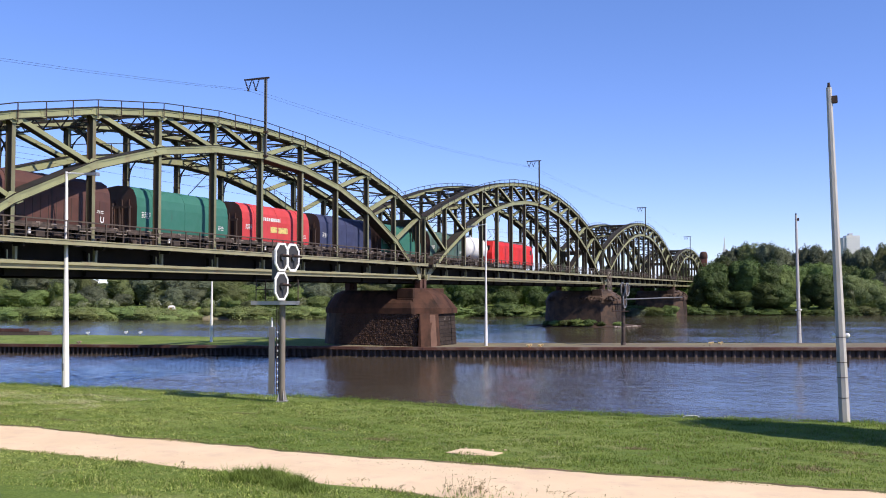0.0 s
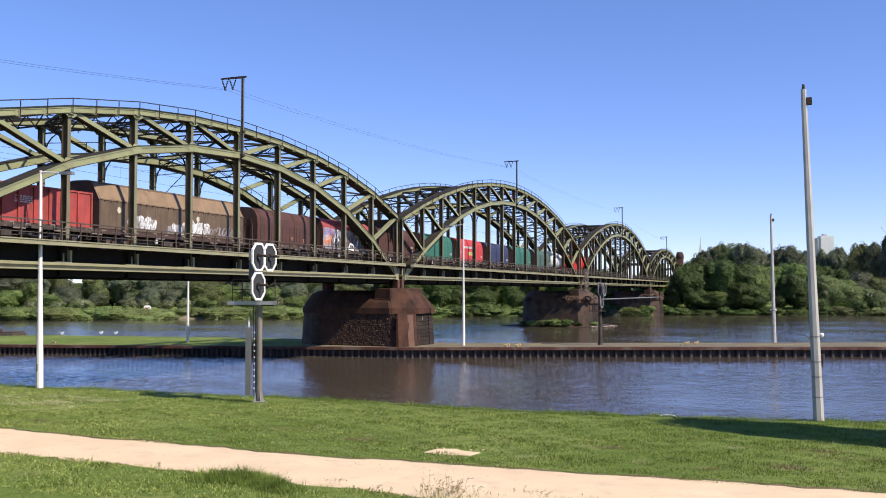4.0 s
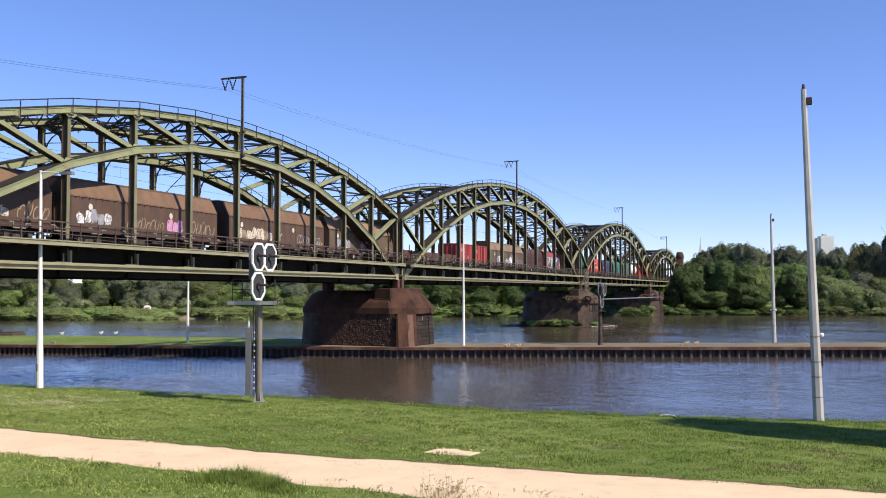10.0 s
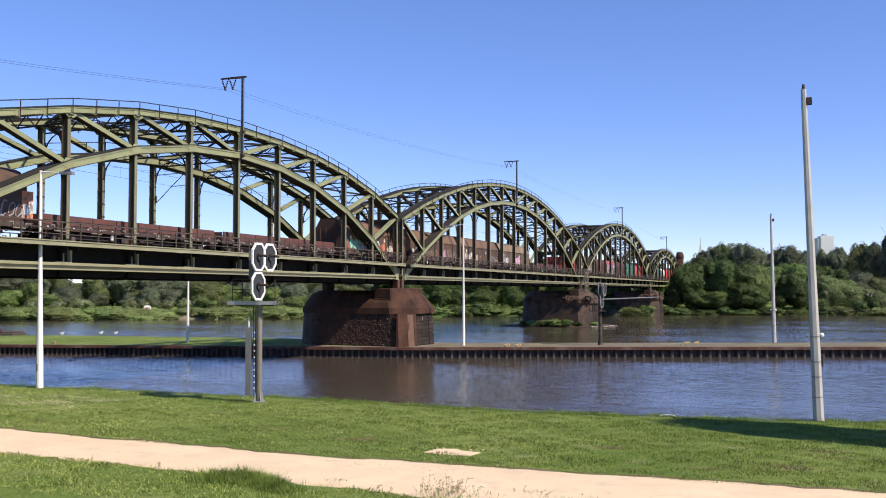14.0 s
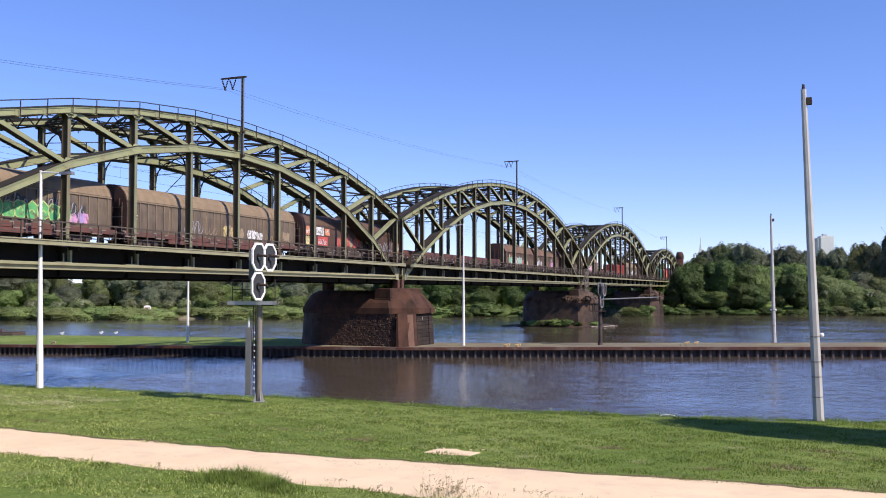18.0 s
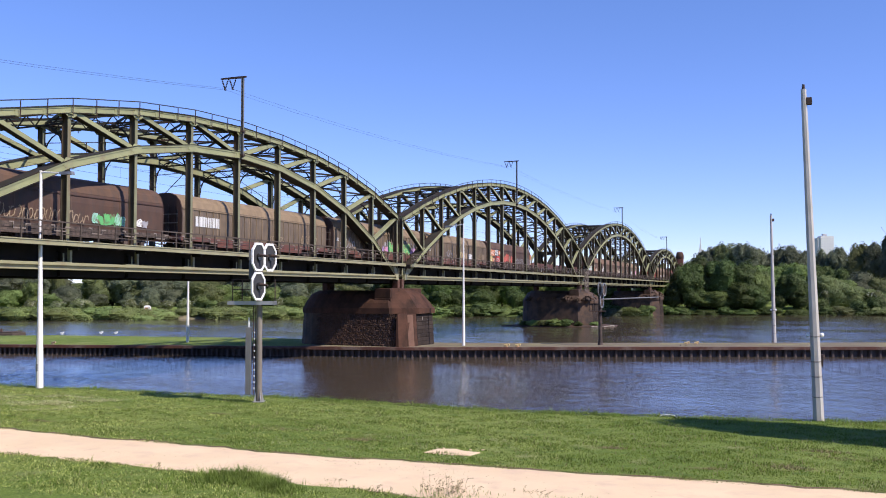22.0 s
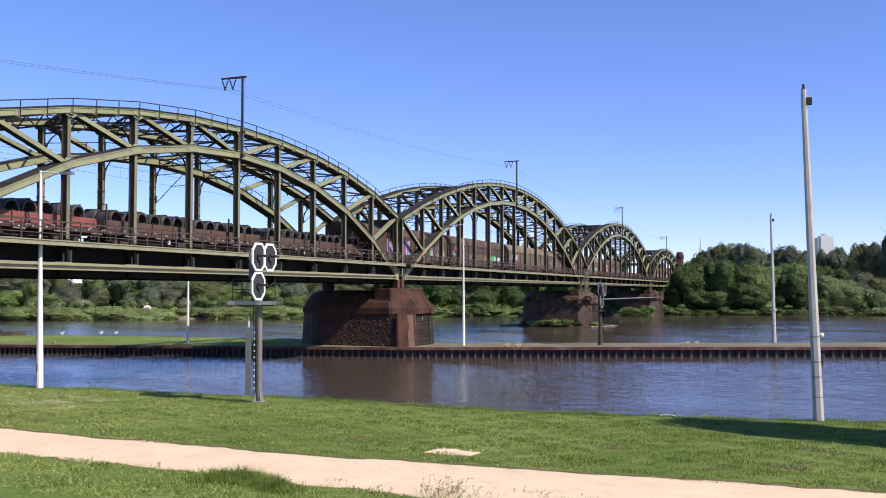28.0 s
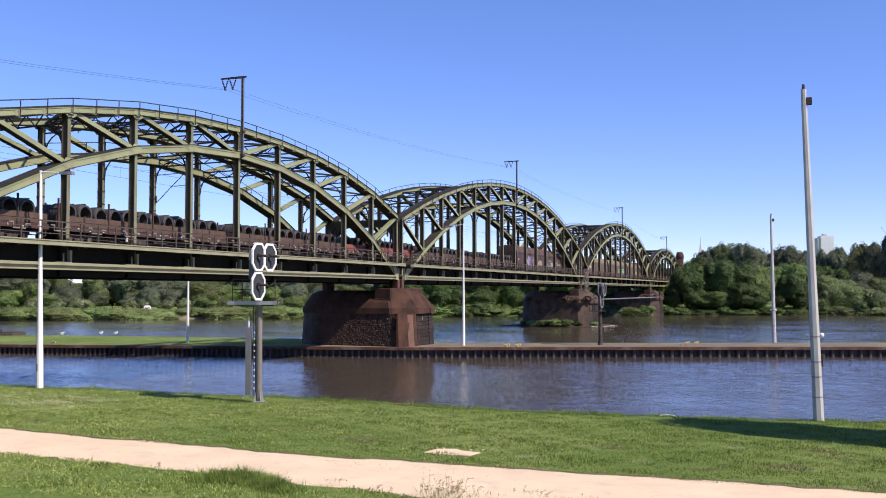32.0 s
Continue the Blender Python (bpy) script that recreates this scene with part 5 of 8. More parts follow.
def bogie(root, y, base=1.8):
    fr = Shape()
    for d in (-1, 1):
        x = d * 1.0
        fr.box(x - 0.05, x + 0.05, y - base / 2 - 0.45, y + base / 2 + 0.45, 0.52, 0.72)
        for dy in (-base / 2, base / 2):
            fr.box(x - 0.12, x + 0.12, y + dy - 0.2, y + dy + 0.2, 0.3, 0.62, 0.02)
            fr.tube((x, y + dy, 0.62), (x, y + dy, 0.85), 0.1, 0.1, 8)
        fr.box(x - 0.06, x + 0.06, y - 0.4, y + 0.4, 0.35, 0.6, 0.03)
    fr.box(-1.0, 1.0, y - 0.25, y + 0.25, 0.5, 0.85)
    b = part("bogie", fr, M_BOGIE, root, "grimy two-axle bogie")
    for dy in (-base / 2, base / 2):
        for d in (-1, 1):
            w = part("wheel", WHEEL, M_RAIL, b)
            w.matrix_basis = pose(d * GAUGE, y + dy, 0.46, 0, 0, 0 if d < 0 else 180)
        part("axle", Shape().tube((-0.72, y + dy, 0.46), (0.72, y + dy, 0.46), 0.08, 0.08, 8), M_BOGIE, b)


def axle_pair(root, y):
    fr = Shape()
    for d in (-1, 1):
        fr.box(d * 1.0 - 0.1, d * 1.0 + 0.1, y - 0.22, y + 0.22, 0.3, 0.62, 0.02).box(d * 1.0 - 0.05, d * 1.0 + 0.05, y - 0.75, y + 0.75, 0.66, 0.78)
    b = part("axle_guard", fr, M_BOGIE, root)
    for d in (-1, 1):
        w = part("wheel", WHEEL, M_RAIL, b)
        w.matrix_basis = pose(d * GAUGE, y, 0.46, 0, 0, 0 if d < 0 else 180)
    part("axle", Shape().tube((-0.72, y, 0.46), (0.72, y, 0.46), 0.08, 0.08, 8), M_BOGIE, b)


def underframe(root, L, mat, z0=0.9, z1=1.2, half=1.35):
    s = Shape()
    for d in (-1, 1):
        s.box(d * half - 0.06, d * half + 0.06, 0.0, L, z0, z1)
        s.box(d * 0.3 - 0.08, d * 0.3 + 0.08, 0.0, L, z0 - 0.05, z1)
    s.box(-half, half, 0.0, 0.16, z0, z1).box(-half, half, L - 0.16, L, z0, z1)
    s.box(-half + 0.06, half - 0.06, 0.1, L - 0.1, z1 - 0.08, z1 - 0.03)
    part("underframe", s, mat, root)
    for y, d in ((0, -1), (L, 1)):
        for x in (-0.875, 0.875):
            part("buffer", BUFFER, M_BOGIE, root).matrix_basis = pose(x, y, 1.04, 0, 0, 0 if d > 0 else 180)
    sill = Shape()
    for d in (-1, 1):
        sill.loft([[(d * 0.62 - 0.05, y, z), (d * 0.62 + 0.05, y, z), (d * 0.62 + 0.05, y, z0), (d * 0.62 - 0.05, y, z0)] for y, z in ((L * 0.16, z0 - 0.05), (L * 0.3, 0.42), (L * 0.7, 0.42), (L * 0.84, z0 - 0.05))], True)
    part("fishbelly_sill", sill, M_BOGIE, root)
    part("tool_box", Shape().box(0.75, 1.2, L * 0.42, L * 0.48, 0.4, 0.85, 0.03), M_BOGIE, root)
    part("air_tank", Shape().tube((0.95, L * 0.53, 0.65), (0.95, L * 0.61, 0.65), 0.2, 0.2, 10), M_BOGIE, root)
    part("brake_rod", Shape().box(0.98, 1.04, L * 0.14, L * 0.86, 0.5, 0.56), M_BOGIE, root)
    part("load_lever", Shape().box(1.22, 1.3, L * 0.36, L * 0.365 + 0.12, 0.55, 0.95), M_PLATE, root, "pale lever plate")
    for y in (0.25, L - 0.65):
        part("step_plate", Shape().box(1.2, 1.42, y, y + 0.4, 0.5, 0.54), M_BOGIE, root)
        for dy in (0.0, 0.36):
            part("step_hanger", Shape().box(1.38, 1.42, y + dy, y + dy + 0.04, 0.54, 1.0), M_BOGIE, root)


def profile_body(root, name, L, prof, mat, label="", y0=0.1, y1=None, end_mat=None):
    y1 = L - 0.1 if y1 is None else y1
    ring = [[(x, y, z) for x, z in prof] for y in (y0, y1)]
    s = Shape().loft(ring, False)
    ob = part(name, s, mat, root, label)
    for y, flip in ((y0, False), (y1, True)):
        e = Shape()
        o = [(x, y, z) for x, z in prof]
        e.add(o, [tuple(range(len(o))) if flip else tuple(reversed(range(len(o))))])
        # ribs on the end wall
        d = -1 if not flip else 1
        for x in (-0.85, -0.3, 0.3, 0.85):
            e.box(x - 0.05, x + 0.05, min(y, y + d * 0.07), max(y, y + d * 0.07), prof[0][1] + 0.05, max(q[1] for q in prof) - 0.9)
        part("end_wall", e, end_mat or mat, root)
    return ob


def rib(root, prof, y, w, grow, mat, name="rib"):
    """A hoop that stands proud of the body, sides and roof."""
    zc = sum(q[1] for q in prof) / len(prof)
    o = [(x * (1 + grow), z + (grow * 1.6 if z > zc else 0)) for x, z in prof]
    s = Shape().loft([[(x, yy, z) for x, z in o] for yy in (y - w / 2, y + w / 2)], True)
    part(name, s, mat, root)


ROUND_PROF = [(1.36, 1.18), (1.42, 1.5), (1.44, 2.6), (1.38, 3.2), (1.22, 3.65), (0.9, 3.98), (0.45, 4.16), (0, 4.2), (-0.45, 4.16), (-0.9, 3.98), (-1.22, 3.65), (-1.38, 3.2), (-1.44, 2.6), (-1.42, 1.5), (-1.36, 1.18)]
COIL_PROF = [(1.38, 1.18), (1.44, 1.4), (1.45, 2.7), (1.38, 3.25), (1.15, 3.72), (0.75, 3.95), (0, 4.03), (-0.75, 3.95), (-1.15, 3.72), (-1.38, 3.25), (-1.45, 2.7), (-1.44, 1.4), (-1.38, 1.18)]
HIP_PROF = [(1.40, 1.18), (1.45, 1.25), (1.45, 3.0), (0.85, 4.12), (-0.85, 4.12), (-1.45, 3.0), (-1.45, 1.25), (-1.40, 1.18)]


def ribbon(s, pts, w, x):
    """A flat painted stroke of even width through points (along, up) on a wall."""
    n = len(pts)
    left, right = [], []
    for i, (a, b) in enumerate(pts):
        p, q = pts[max(0, i - 1)], pts[min(n - 1, i + 1)]
        dx, dz = q[0] - p[0], q[1] - p[1]
        ln = math.hypot(dx, dz) or 1
        ox, oz = -dz / ln * w / 2, dx / ln * w / 2
        left.append((x, a + ox, b + oz))
        right.append((x, a - ox, b - oz))
    s.add(left + right, [(i, i + 1, n + i + 1, n + i) for i in range(n - 1)])
    return s


GAPS = {"white": "silver", "silver": "black", "pink": "violet", "green": "black", "lime": "green", "mint": "green", "orange": "red", "yellow": "tan", "blue": "violet", "violet": "black", "black": "silver", "red": "tan", "tan": "cream", "cream": "tan"}


def tag_patch(root, y, z, w, h, colour, seed, x=1.46, name="graffiti", fill=True):
    """Sprayed letters: uneven filled shapes that run into one another, each with a few darker or paler strokes; small ones are scribbled."""
    rnd = random.Random(seed)
    n = max(2, int(w / (0.58 * h)))
    cell = w / n
    solid = fill and h > 0.65 and colour not in ("tan", "silver")
    for i in range(n):
        cy, k = y + cell * (i + 0.5), rnd.uniform(-0.12, 0.18) * h
        zb, hh = z + rnd.uniform(0, h * 0.1), h * rnd.uniform(0.7, 1.05) * (1 - 0.25 * abs(2 * (i + 0.5) / n - 1) ** 3)
        d = x + 0.004 + 0.0012 * (i % 3)
        if solid:
            body = []
            for j in range(14):
                a = 6.28 * j / 14
                c, q = math.cos(a), math.sin(a)
                g = rnd.uniform(0.72, 1.08) / max(abs(c), abs(q)) ** 0.75
                body.append((d, cy + c * g * cell * 0.58 + k * (q * 0.5 + 0.5), zb + hh * (0.5 + 0.48 * q * g)))
            part(name, Shape().add(body, [tuple(range(14))]), M_TAG[colour if rnd.random() < 0.8 else GAPS[colour]], root, colour + " sprayed graffiti letter")
        s = Shape()
        a0, turns = rnd.uniform(0, 6.28), rnd.uniform(0.55, 1.1)
        pts = []
        for j in range(13):
            a = a0 + turns * 6.28 * j / 12
            pts.append((cy + math.cos(a) * cell * (0.3 if solid else 0.48) + k * 0.5, zb + hh * (0.5 + (0.3 if solid else 0.46) * math.sin(a * rnd.choice((1, 1, 1.05)) + 0.4))))
        ribbon(s, pts, h * (0.05 if solid else 0.09), d + 0.002)
        if rnd.random() < 0.7:
            ribbon(s, [(cy - cell * 0.45, zb), (cy - cell * 0.3 + k, zb + hh * 0.55), (cy - cell * 0.1 + k, zb + hh)], h * 0.07, d + 0.003)
        tone = GAPS[colour] if solid else colour
        part(name + "_stroke", s, M_TAG[tone], root, tone + " sprayed stroke")


def bulk_patch(root, y, z, w, h, colour, edge, seed, x=1.46):
    """Filled bubble letters with a darker or lighter outline stroke."""
    rnd = random.Random(seed)
    n = max(2, int(w / (0.75 * h)))
    cell = w / n
    for i in range(n):
        cy, hh = y + cell * (i + 0.5), h * rnd.uniform(0.8, 1.05)
        k = [rnd.uniform(0.82, 1.12) for _ in range(12)]
        pts = [(cy + cell * 0.58 * k[j] * math.cos(6.28 * j / 12), z + hh * (0.5 + 0.5 * k[j] * math.sin(6.28 * j / 12))) for j in range(12)]
        d = x + 0.004 + 0.002 * (i % 2)
        part("graffiti", Shape().add([(d, a, b) for a, b in pts], [tuple(range(12))]), M_TAG[colour], root, colour + " bubble letter")
        s = Shape()
        ribbon(s, pts + pts[:2], h * 0.06, d + 0.005)
        ribbon(s, [(cy - cell * 0.25, z + hh * 0.45), (cy, z + hh * rnd.uniform(0.5, 0.7)), (cy + cell * 0.22, z + hh * 0.42)], h * 0.07, d + 0.006)
        part("graffiti_outline", s, M_TAG[edge], root, edge + " outline stroke")


def bars(root, y, z, w, rows, x=1.46, mat=None, name="lettering", h=0.055):
    """Small unreadable wagon data, as rows of bars."""
    s = Shape()
    rnd = random.Random(int(y * 31 + z * 7))
    for r in range(rows):
        yy = y
        while yy < y + w - 0.1:
            ln = rnd.uniform(0.1, 0.35)
            d = x + 0.006
            zz = z - r * h * 1.9
            s.add([(d, yy, zz), (d, min(yy + ln, y + w), zz), (d, min(yy + ln, y + w), zz + h), (d, yy, zz + h)], [(0, 1, 2, 3)])
            yy += ln + 0.08
    part(name, s, mat or M_PLATE, root, "small white wagon lettering")


def disc(root, y, z, r, x=1.46, mat=None):
    d = x + 0.006
    part("wagon_mark", Shape().add([(d, y + r * math.cos(a), z + r * math.sin(a)) for a in [j * math.pi / 6 for j in range(12)]], [tuple(range(12))]), mat or M_PLATE, root, "round pale wagon mark")


def text_on(root, word, y, z, size, mat, x=1.47, bold=0.0, name="lettering", squeeze=1.0, label=""):
    cu = bpy.data.curves.new(name, "FONT")
    cu.body, cu.size, cu.offset, cu.extrude = word, size, bold, 0.003
    cu.materials.append(mat)
    tmp = bpy.data.objects.new("tmp", cu)
    scene.collection.objects.link(tmp)
    dg = bpy.context.evaluated_depsgraph_get()
    me = bpy.data.meshes.new_from_object(tmp.evaluated_get(dg))
    bpy.data.objects.remove(tmp)
    me.name = name
    ob = part(name, me, mat, root, label or "sprayed lettering")
    ob.matrix_basis = Matrix.Translation((x, y, z)) @ Matrix(((0, 0, 1, 0), (1, 0, 0, 0), (0, 1, 0, 0), (0, 0, 0, 1))) @ Matrix.Diagonal((squeeze, 1, 1, 1))
    return ob


def wagon(name, label, category="freight wagon"):
    return empty(name, Matrix(), label, category, "wagons of the freight train")


def coil_cover_wagon(L, mat, label, ribs=(0.17, 0.5, 0.83)):
    root = wagon("covered_coil_wagon", label)
    underframe(root, L, M_BOGIE)
    for y in (1.9, L - 1.9):
        bogie(root, y)
    profile_body(root, "tarpaulin_cover", L, COIL_PROF, mat, y0=0.75, y1=L - 0.75, end_mat=M_BROWN_DARK)
    for k in ribs:
        rib(root, COIL_PROF, 0.75 + (L - 1.5) * k, 0.16, 0.012, M_BROWN_DARK if mat in (M_TARP_BROWN,) else mat, "cover_hoop")
    for y in (0.3, L - 0.3):
        e = Shape()
        for x in (-1.2, -0.45, 0.45, 1.2):
            e.box(x - 0.06, x + 0.06, y - 0.06, y + 0.06, 1.2, 2.7)
        e.box(-1.3, 1.3, y - 0.05, y + 0.05, 2.55, 2.7)
        part("end_frame", e, M_STEEL_DARK, root)
    if mat is M_TARP_BROWN:
        seam = Shape().box(1.44, 1.462, -0.02, 0.02, 1.4, 2.7).mesh("side_seam", M_BROWN_DARK)
        for i in range(int((L - 2.2) / 0.62)):
            part("side_seam", seam, M_BROWN_DARK, root).matrix_basis = pose(0, 1.2 + 0.62 * i, 0)
    else:
        bars(root, 1.2, 2.3, 0.9, 4)
        bars(root, L - 2.0, 1.9, 0.8, 3)
    return root


def hip_wagon(L, mat, label, seed, tags):
    root = wagon("swing_roof_wagon", label)
    underframe(root, L, M_BROWN_DARK)
    for y in (2.6, L - 2.6):
        bogie(root, y)
    # roof takes the sunlit copy of the wall paint
    top = M_TAN_TOP if mat is M_BROWN_TAN else M_BROWN_ROOF
    profile_body(root, "body", L, HIP_PROF, mat, y0=0.35, y1=L - 0.35, end_mat=M_BROWN_DARK)
    roof = Shape().loft([[(x * g, y, z + 0.012) for x, z in ((1.5, 2.97), (1.42, 3.1), (1.2, 3.52), (0.98, 3.9), (0.82, 4.1), (0.5, 4.17), (-0.5, 4.17), (-0.82, 4.1), (-0.98, 3.9), (-1.2, 3.52), (-1.42, 3.1), (-1.5, 2.97))]
                         for y, g in ((0.32, 0.97), (0.5, 1.0), (L - 0.5, 1.0), (L - 0.32, 0.97))], closed=False)
    part("swing_roof", roof, top, root, "weathered sheet-metal swing roof, paler for the sun on it")
    for k in (0.0, 0.335, 0.665, 1.0):
        rib(root, HIP_PROF, 0.45 + (L - 0.9) * k, 0.07, 0.01, mat, "wall_seam")
    for i in range(int((L - 1.2) / 0.62)):
        part("eaves_hook", Shape().box(1.47, 1.5, 0.8 + 0.62 * i, 0.86 + 0.62 * i, 2.86, 3.0), M_BROWN_DARK, root)
    s = Shape().box(1.45, 1.475, 0.4, L - 0.4, 2.96, 3.04)
    part("eaves_rail", s, M_BROWN_DARK, root)
    for k in (0.1, 0.6):
        disc(root, 0.5 + L * k, 2.45, 0.2, mat=M_TAG["cream"])
    for args in tags:
        tag_patch(root, *args)
    return root


def slide_wagon(L, kind, label, tags=(), doors=5):
    root = wagon("sliding_wall_wagon", label)
    wall = {"brown": M_BROWN_WALL, "tan": M_TAN_GREY}[kind]
    roof = {"brown": M_BROWN, "tan": M_TAN_ROOF}[kind]
    underframe(root, L, M_OXIDE_DULL if kind == "tan" else M_BOGIE)
    for y in (3.2, L - 3.2):
        bogie(root, y)
    profile_body(root, "body", L, ROUND_PROF, wall, y0=0.45, y1=L - 0.45, end_mat=M_BROWN_DARK)
    up = [(x * 1.006, z + 0.012) for x, z in ROUND_PROF if z > 3.1]
    part("roof", Shape().loft([[(x, y, z) for x, z in up] for y in (0.45, L - 0.45)], closed=False), roof, root, "curved ribbed roof" if kind == "tan" else "curved brown roof")
    n = 5
    for i in range(n + 1):
        rib(root, ROUND_PROF, 0.5 + (L - 1.0) * i / n, 0.09, 0.008, M_BROWN_DARK if i in (0, n) else roof, "roof_rib")
    if kind == "tan":
        me = Shape().box(1.43, 1.47, -0.03, 0.03, 1.4, 3.05).mesh("wall_rib", M_TAN_ROOF)
        mr = Shape().loft([[(x * 1.02, y, z + 0.02) for x, z in ROUND_PROF if z > 3.15 and x > 0.6] for y in (-0.04, 0.04)], closed=False).mesh("roof_slat", M_TAN_ROOF)
        for i in range(int(L / 0.9)):
            y = 0.9 + i * 0.9
            if y < L - 0.6:
                ob = part("wall_rib", me, M_TAN_ROOF, root)
                ob.matrix_basis = pose(0, y, 0)
                ob = part("roof_slat", mr, M_TAN_ROOF, root)
                ob.matrix_basis = pose(0, y, 0)
        part("eaves_rail", Shape().box(1.4, 1.46, 0.5, L - 0.5, 3.08, 3.16), M_TAN_ROOF, root)
    else:
        part("eaves_rail", Shape().box(1.4, 1.455, 0.5, L - 0.5, 3.0, 3.06), M_BROWN_DARK, root)
    for x in (-1.1, -0.4, 0.4, 1.1):
        part("end_stanchion", Shape().box(x - 0.04, x + 0.04, 0.3, 0.4, 1.2, 3.0), M_BOGIE, root)
    for z in (1.5, 2.1, 2.7):
        part("end_bar", Shape().box(-1.2, 1.2, 0.26, 0.3, z - 0.03, z + 0.03), M_CLIP, root)
    part("sill_panel", Shape().box(1.3, 1.38, 5.2, L - 5.2, 0.6, 1.15), M_OXIDE_DULL if kind == "tan" else M_BOGIE, root)
    for args in tags:
        tag_patch(root, *args)
    bars(root, 0.9, 2.2, 0.7, 3)
    return root


def open_wagon(L, label):
    root = wagon("open_box_wagon", label)
    underframe(root, L, M_BOGIE)
    for y in (2.3, L - 2.3):
        bogie(root, y)
    for d in (-1, 1):
        part("side_wall", Shape().box(d * 1.33 - 0.03, d * 1.33 + 0.03, 0.2, L - 0.2, 1.2, 3.2), M_OXIDE, root)
    for y, d in ((0.23, -1), (L - 0.23, 1)):
        part("end_wall", Shape().box(-1.3, 1.3, y - 0.03, y + 0.03, 1.2, 3.2), M_OXIDE, root)
        for x in (-0.9, -0.3, 0.3, 0.9):
            part("end_post", Shape().box(x - 0.06, x + 0.06, y + d * 0.08 - 0.05, y + d * 0.08 + 0.05, 1.2, 3.1), M_OXIDE, root)
    part("floor", Shape().box(-1.3, 1.3, 0.26, L - 0.26, 1.2, 1.26), M_BROWN_DARK, root)
    part("top_rim", Shape().box(1.28, 1.42, 0.15, L - 0.15, 3.2, 3.3).box(-1.42, -1.28, 0.15, L - 0.15, 3.2, 3.3).box(-1.28, 1.28, 0.12, 0.28, 3.2, 3.3).box(-1.28, 1.28, L - 0.28, L - 0.12, 3.2, 3.3), M_OXIDE, root)
    for i in range(11):
        y = 0.25 + (L - 0.5) * i / 10
        for d in (-1, 1):
            part("side_post", Shape().box(d * 1.41 - 0.05, d * 1.41 + 0.05, y - 0.06, y + 0.06, 1.2, 3.2), M_OXIDE, root)
    tag_patch(root, 3.2, 1.5, 1.0, 0.35, "white", 5, 1.362)
    bars(root, 6.2, 2.6, 1.4, 4, 1.362)
    bars(root, 0.8, 2.6, 1.0, 3, 1.362)
    return root


def coil_mesh():
    """One wire-rod coil lying across the wagon: a thick hollow drum with uneven windings."""
    s = Shape()
    rnd = random.Random(17)
    n, R, r, w = 24, 0.61, 0.44, 0.56
    ring = lambda rad, x: [(x, rad * math.cos(2 * math.pi * i / n), rad * math.sin(2 * math.pi * i / n)) for i in range(n)]
    skin = [ring(R - (0.05 if j in (0, 11) else 0.012 * (j % 2) + rnd.uniform(0, 0.015)), -w + 2 * w * j / 11) for j in range(12)]
    s.loft([ring(r, w), ring(r, -w)] + skin + [ring(r, w)], smooth=False)
    for k in range(4):
        a = k * math.pi / 2 + 0.4
        c, d = math.cos(a), math.sin(a)
        s.beam((-w - 0.01, (R + 0.01) * c, (R + 0.01) * d), (w + 0.01, (R + 0.01) * c, (R + 0.01) * d), 0.03, 0.05)
    return s.mesh("wire_coil", M_COIL)


COIL = coil_mesh()


def flat_wagon(L, board_mat, label, coils=0, seed=0, stakes=True):
    rnd = random.Random(seed)
    root = wagon("low_sided_wagon", label)
    underframe(root, L, M_BROWN_DARK)
    for y in (2.5, L - 2.5):
        bogie(root, y)
    part("floor", Shape().box(-1.34, 1.34, 0.1, L - 0.1, 1.2, 1.26), M_TIMBER, root)
    n = 8
    seg = (L - 0.3) / n
    for i in range(n):
        for d in (-1, 1):
            b = Shape().box(d * 1.38 - 0.04, d * 1.38 + 0.04, 0.15 + i * seg + 0.04, 0.15 + (i + 1) * seg - 0.04, 1.22, 1.78)
            b.box(d * 1.43 - 0.02, d * 1.43 + 0.02, 0.15 + i * seg + 0.1, 0.15 + (i + 1) * seg - 0.1, 1.46, 1.52)
            part("drop_side", b, board_mat, root)
            if stakes:
                y = 0.15 + i * seg
                part("stake", Shape().box(d * 1.44 - 0.04, d * 1.44 + 0.04, y - 0.05, y + 0.05, 1.0, 1.85 if rnd.random() < 0.55 else 2.75), M_STEEL_DARK, root)
    for y in (0.1, L - 0.1):
        part("end_board", Shape().box(-1.34, 1.34, y - 0.04, y + 0.04, 1.26, 1.75), board_mat, root)
    ring_me = Shape().box(1.4, 1.45, -0.05, 0.05, 1.0, 1.1, 0.01).mesh("lashing_ring", M_PLATE)
    for i in range(int(L / 1.2)):
        part("lashing_ring", ring_me, M_PLATE, root).matrix_basis = pose(0, 0.7 + i * 1.2 + rnd.uniform(-0.1, 0.1), rnd.uniform(-0.05, 0.03))
    if coils:
        step = (L - 1.6) / coils
        for i in range(coils):
            for x in (-0.62, 0.62):
                ob = part("wire_coil", COIL, M_COIL, root, "dark coil of wire rod")
                ob.matrix_basis = pose(x, 0.8 + (i + 0.5) * step + rnd.uniform(-0.06, 0.06), 1.9 + rnd.uniform(-0.02, 0.08), rnd.uniform(0, 90), rnd.uniform(-2, 2), rnd.uniform(-5, 5))
    return root


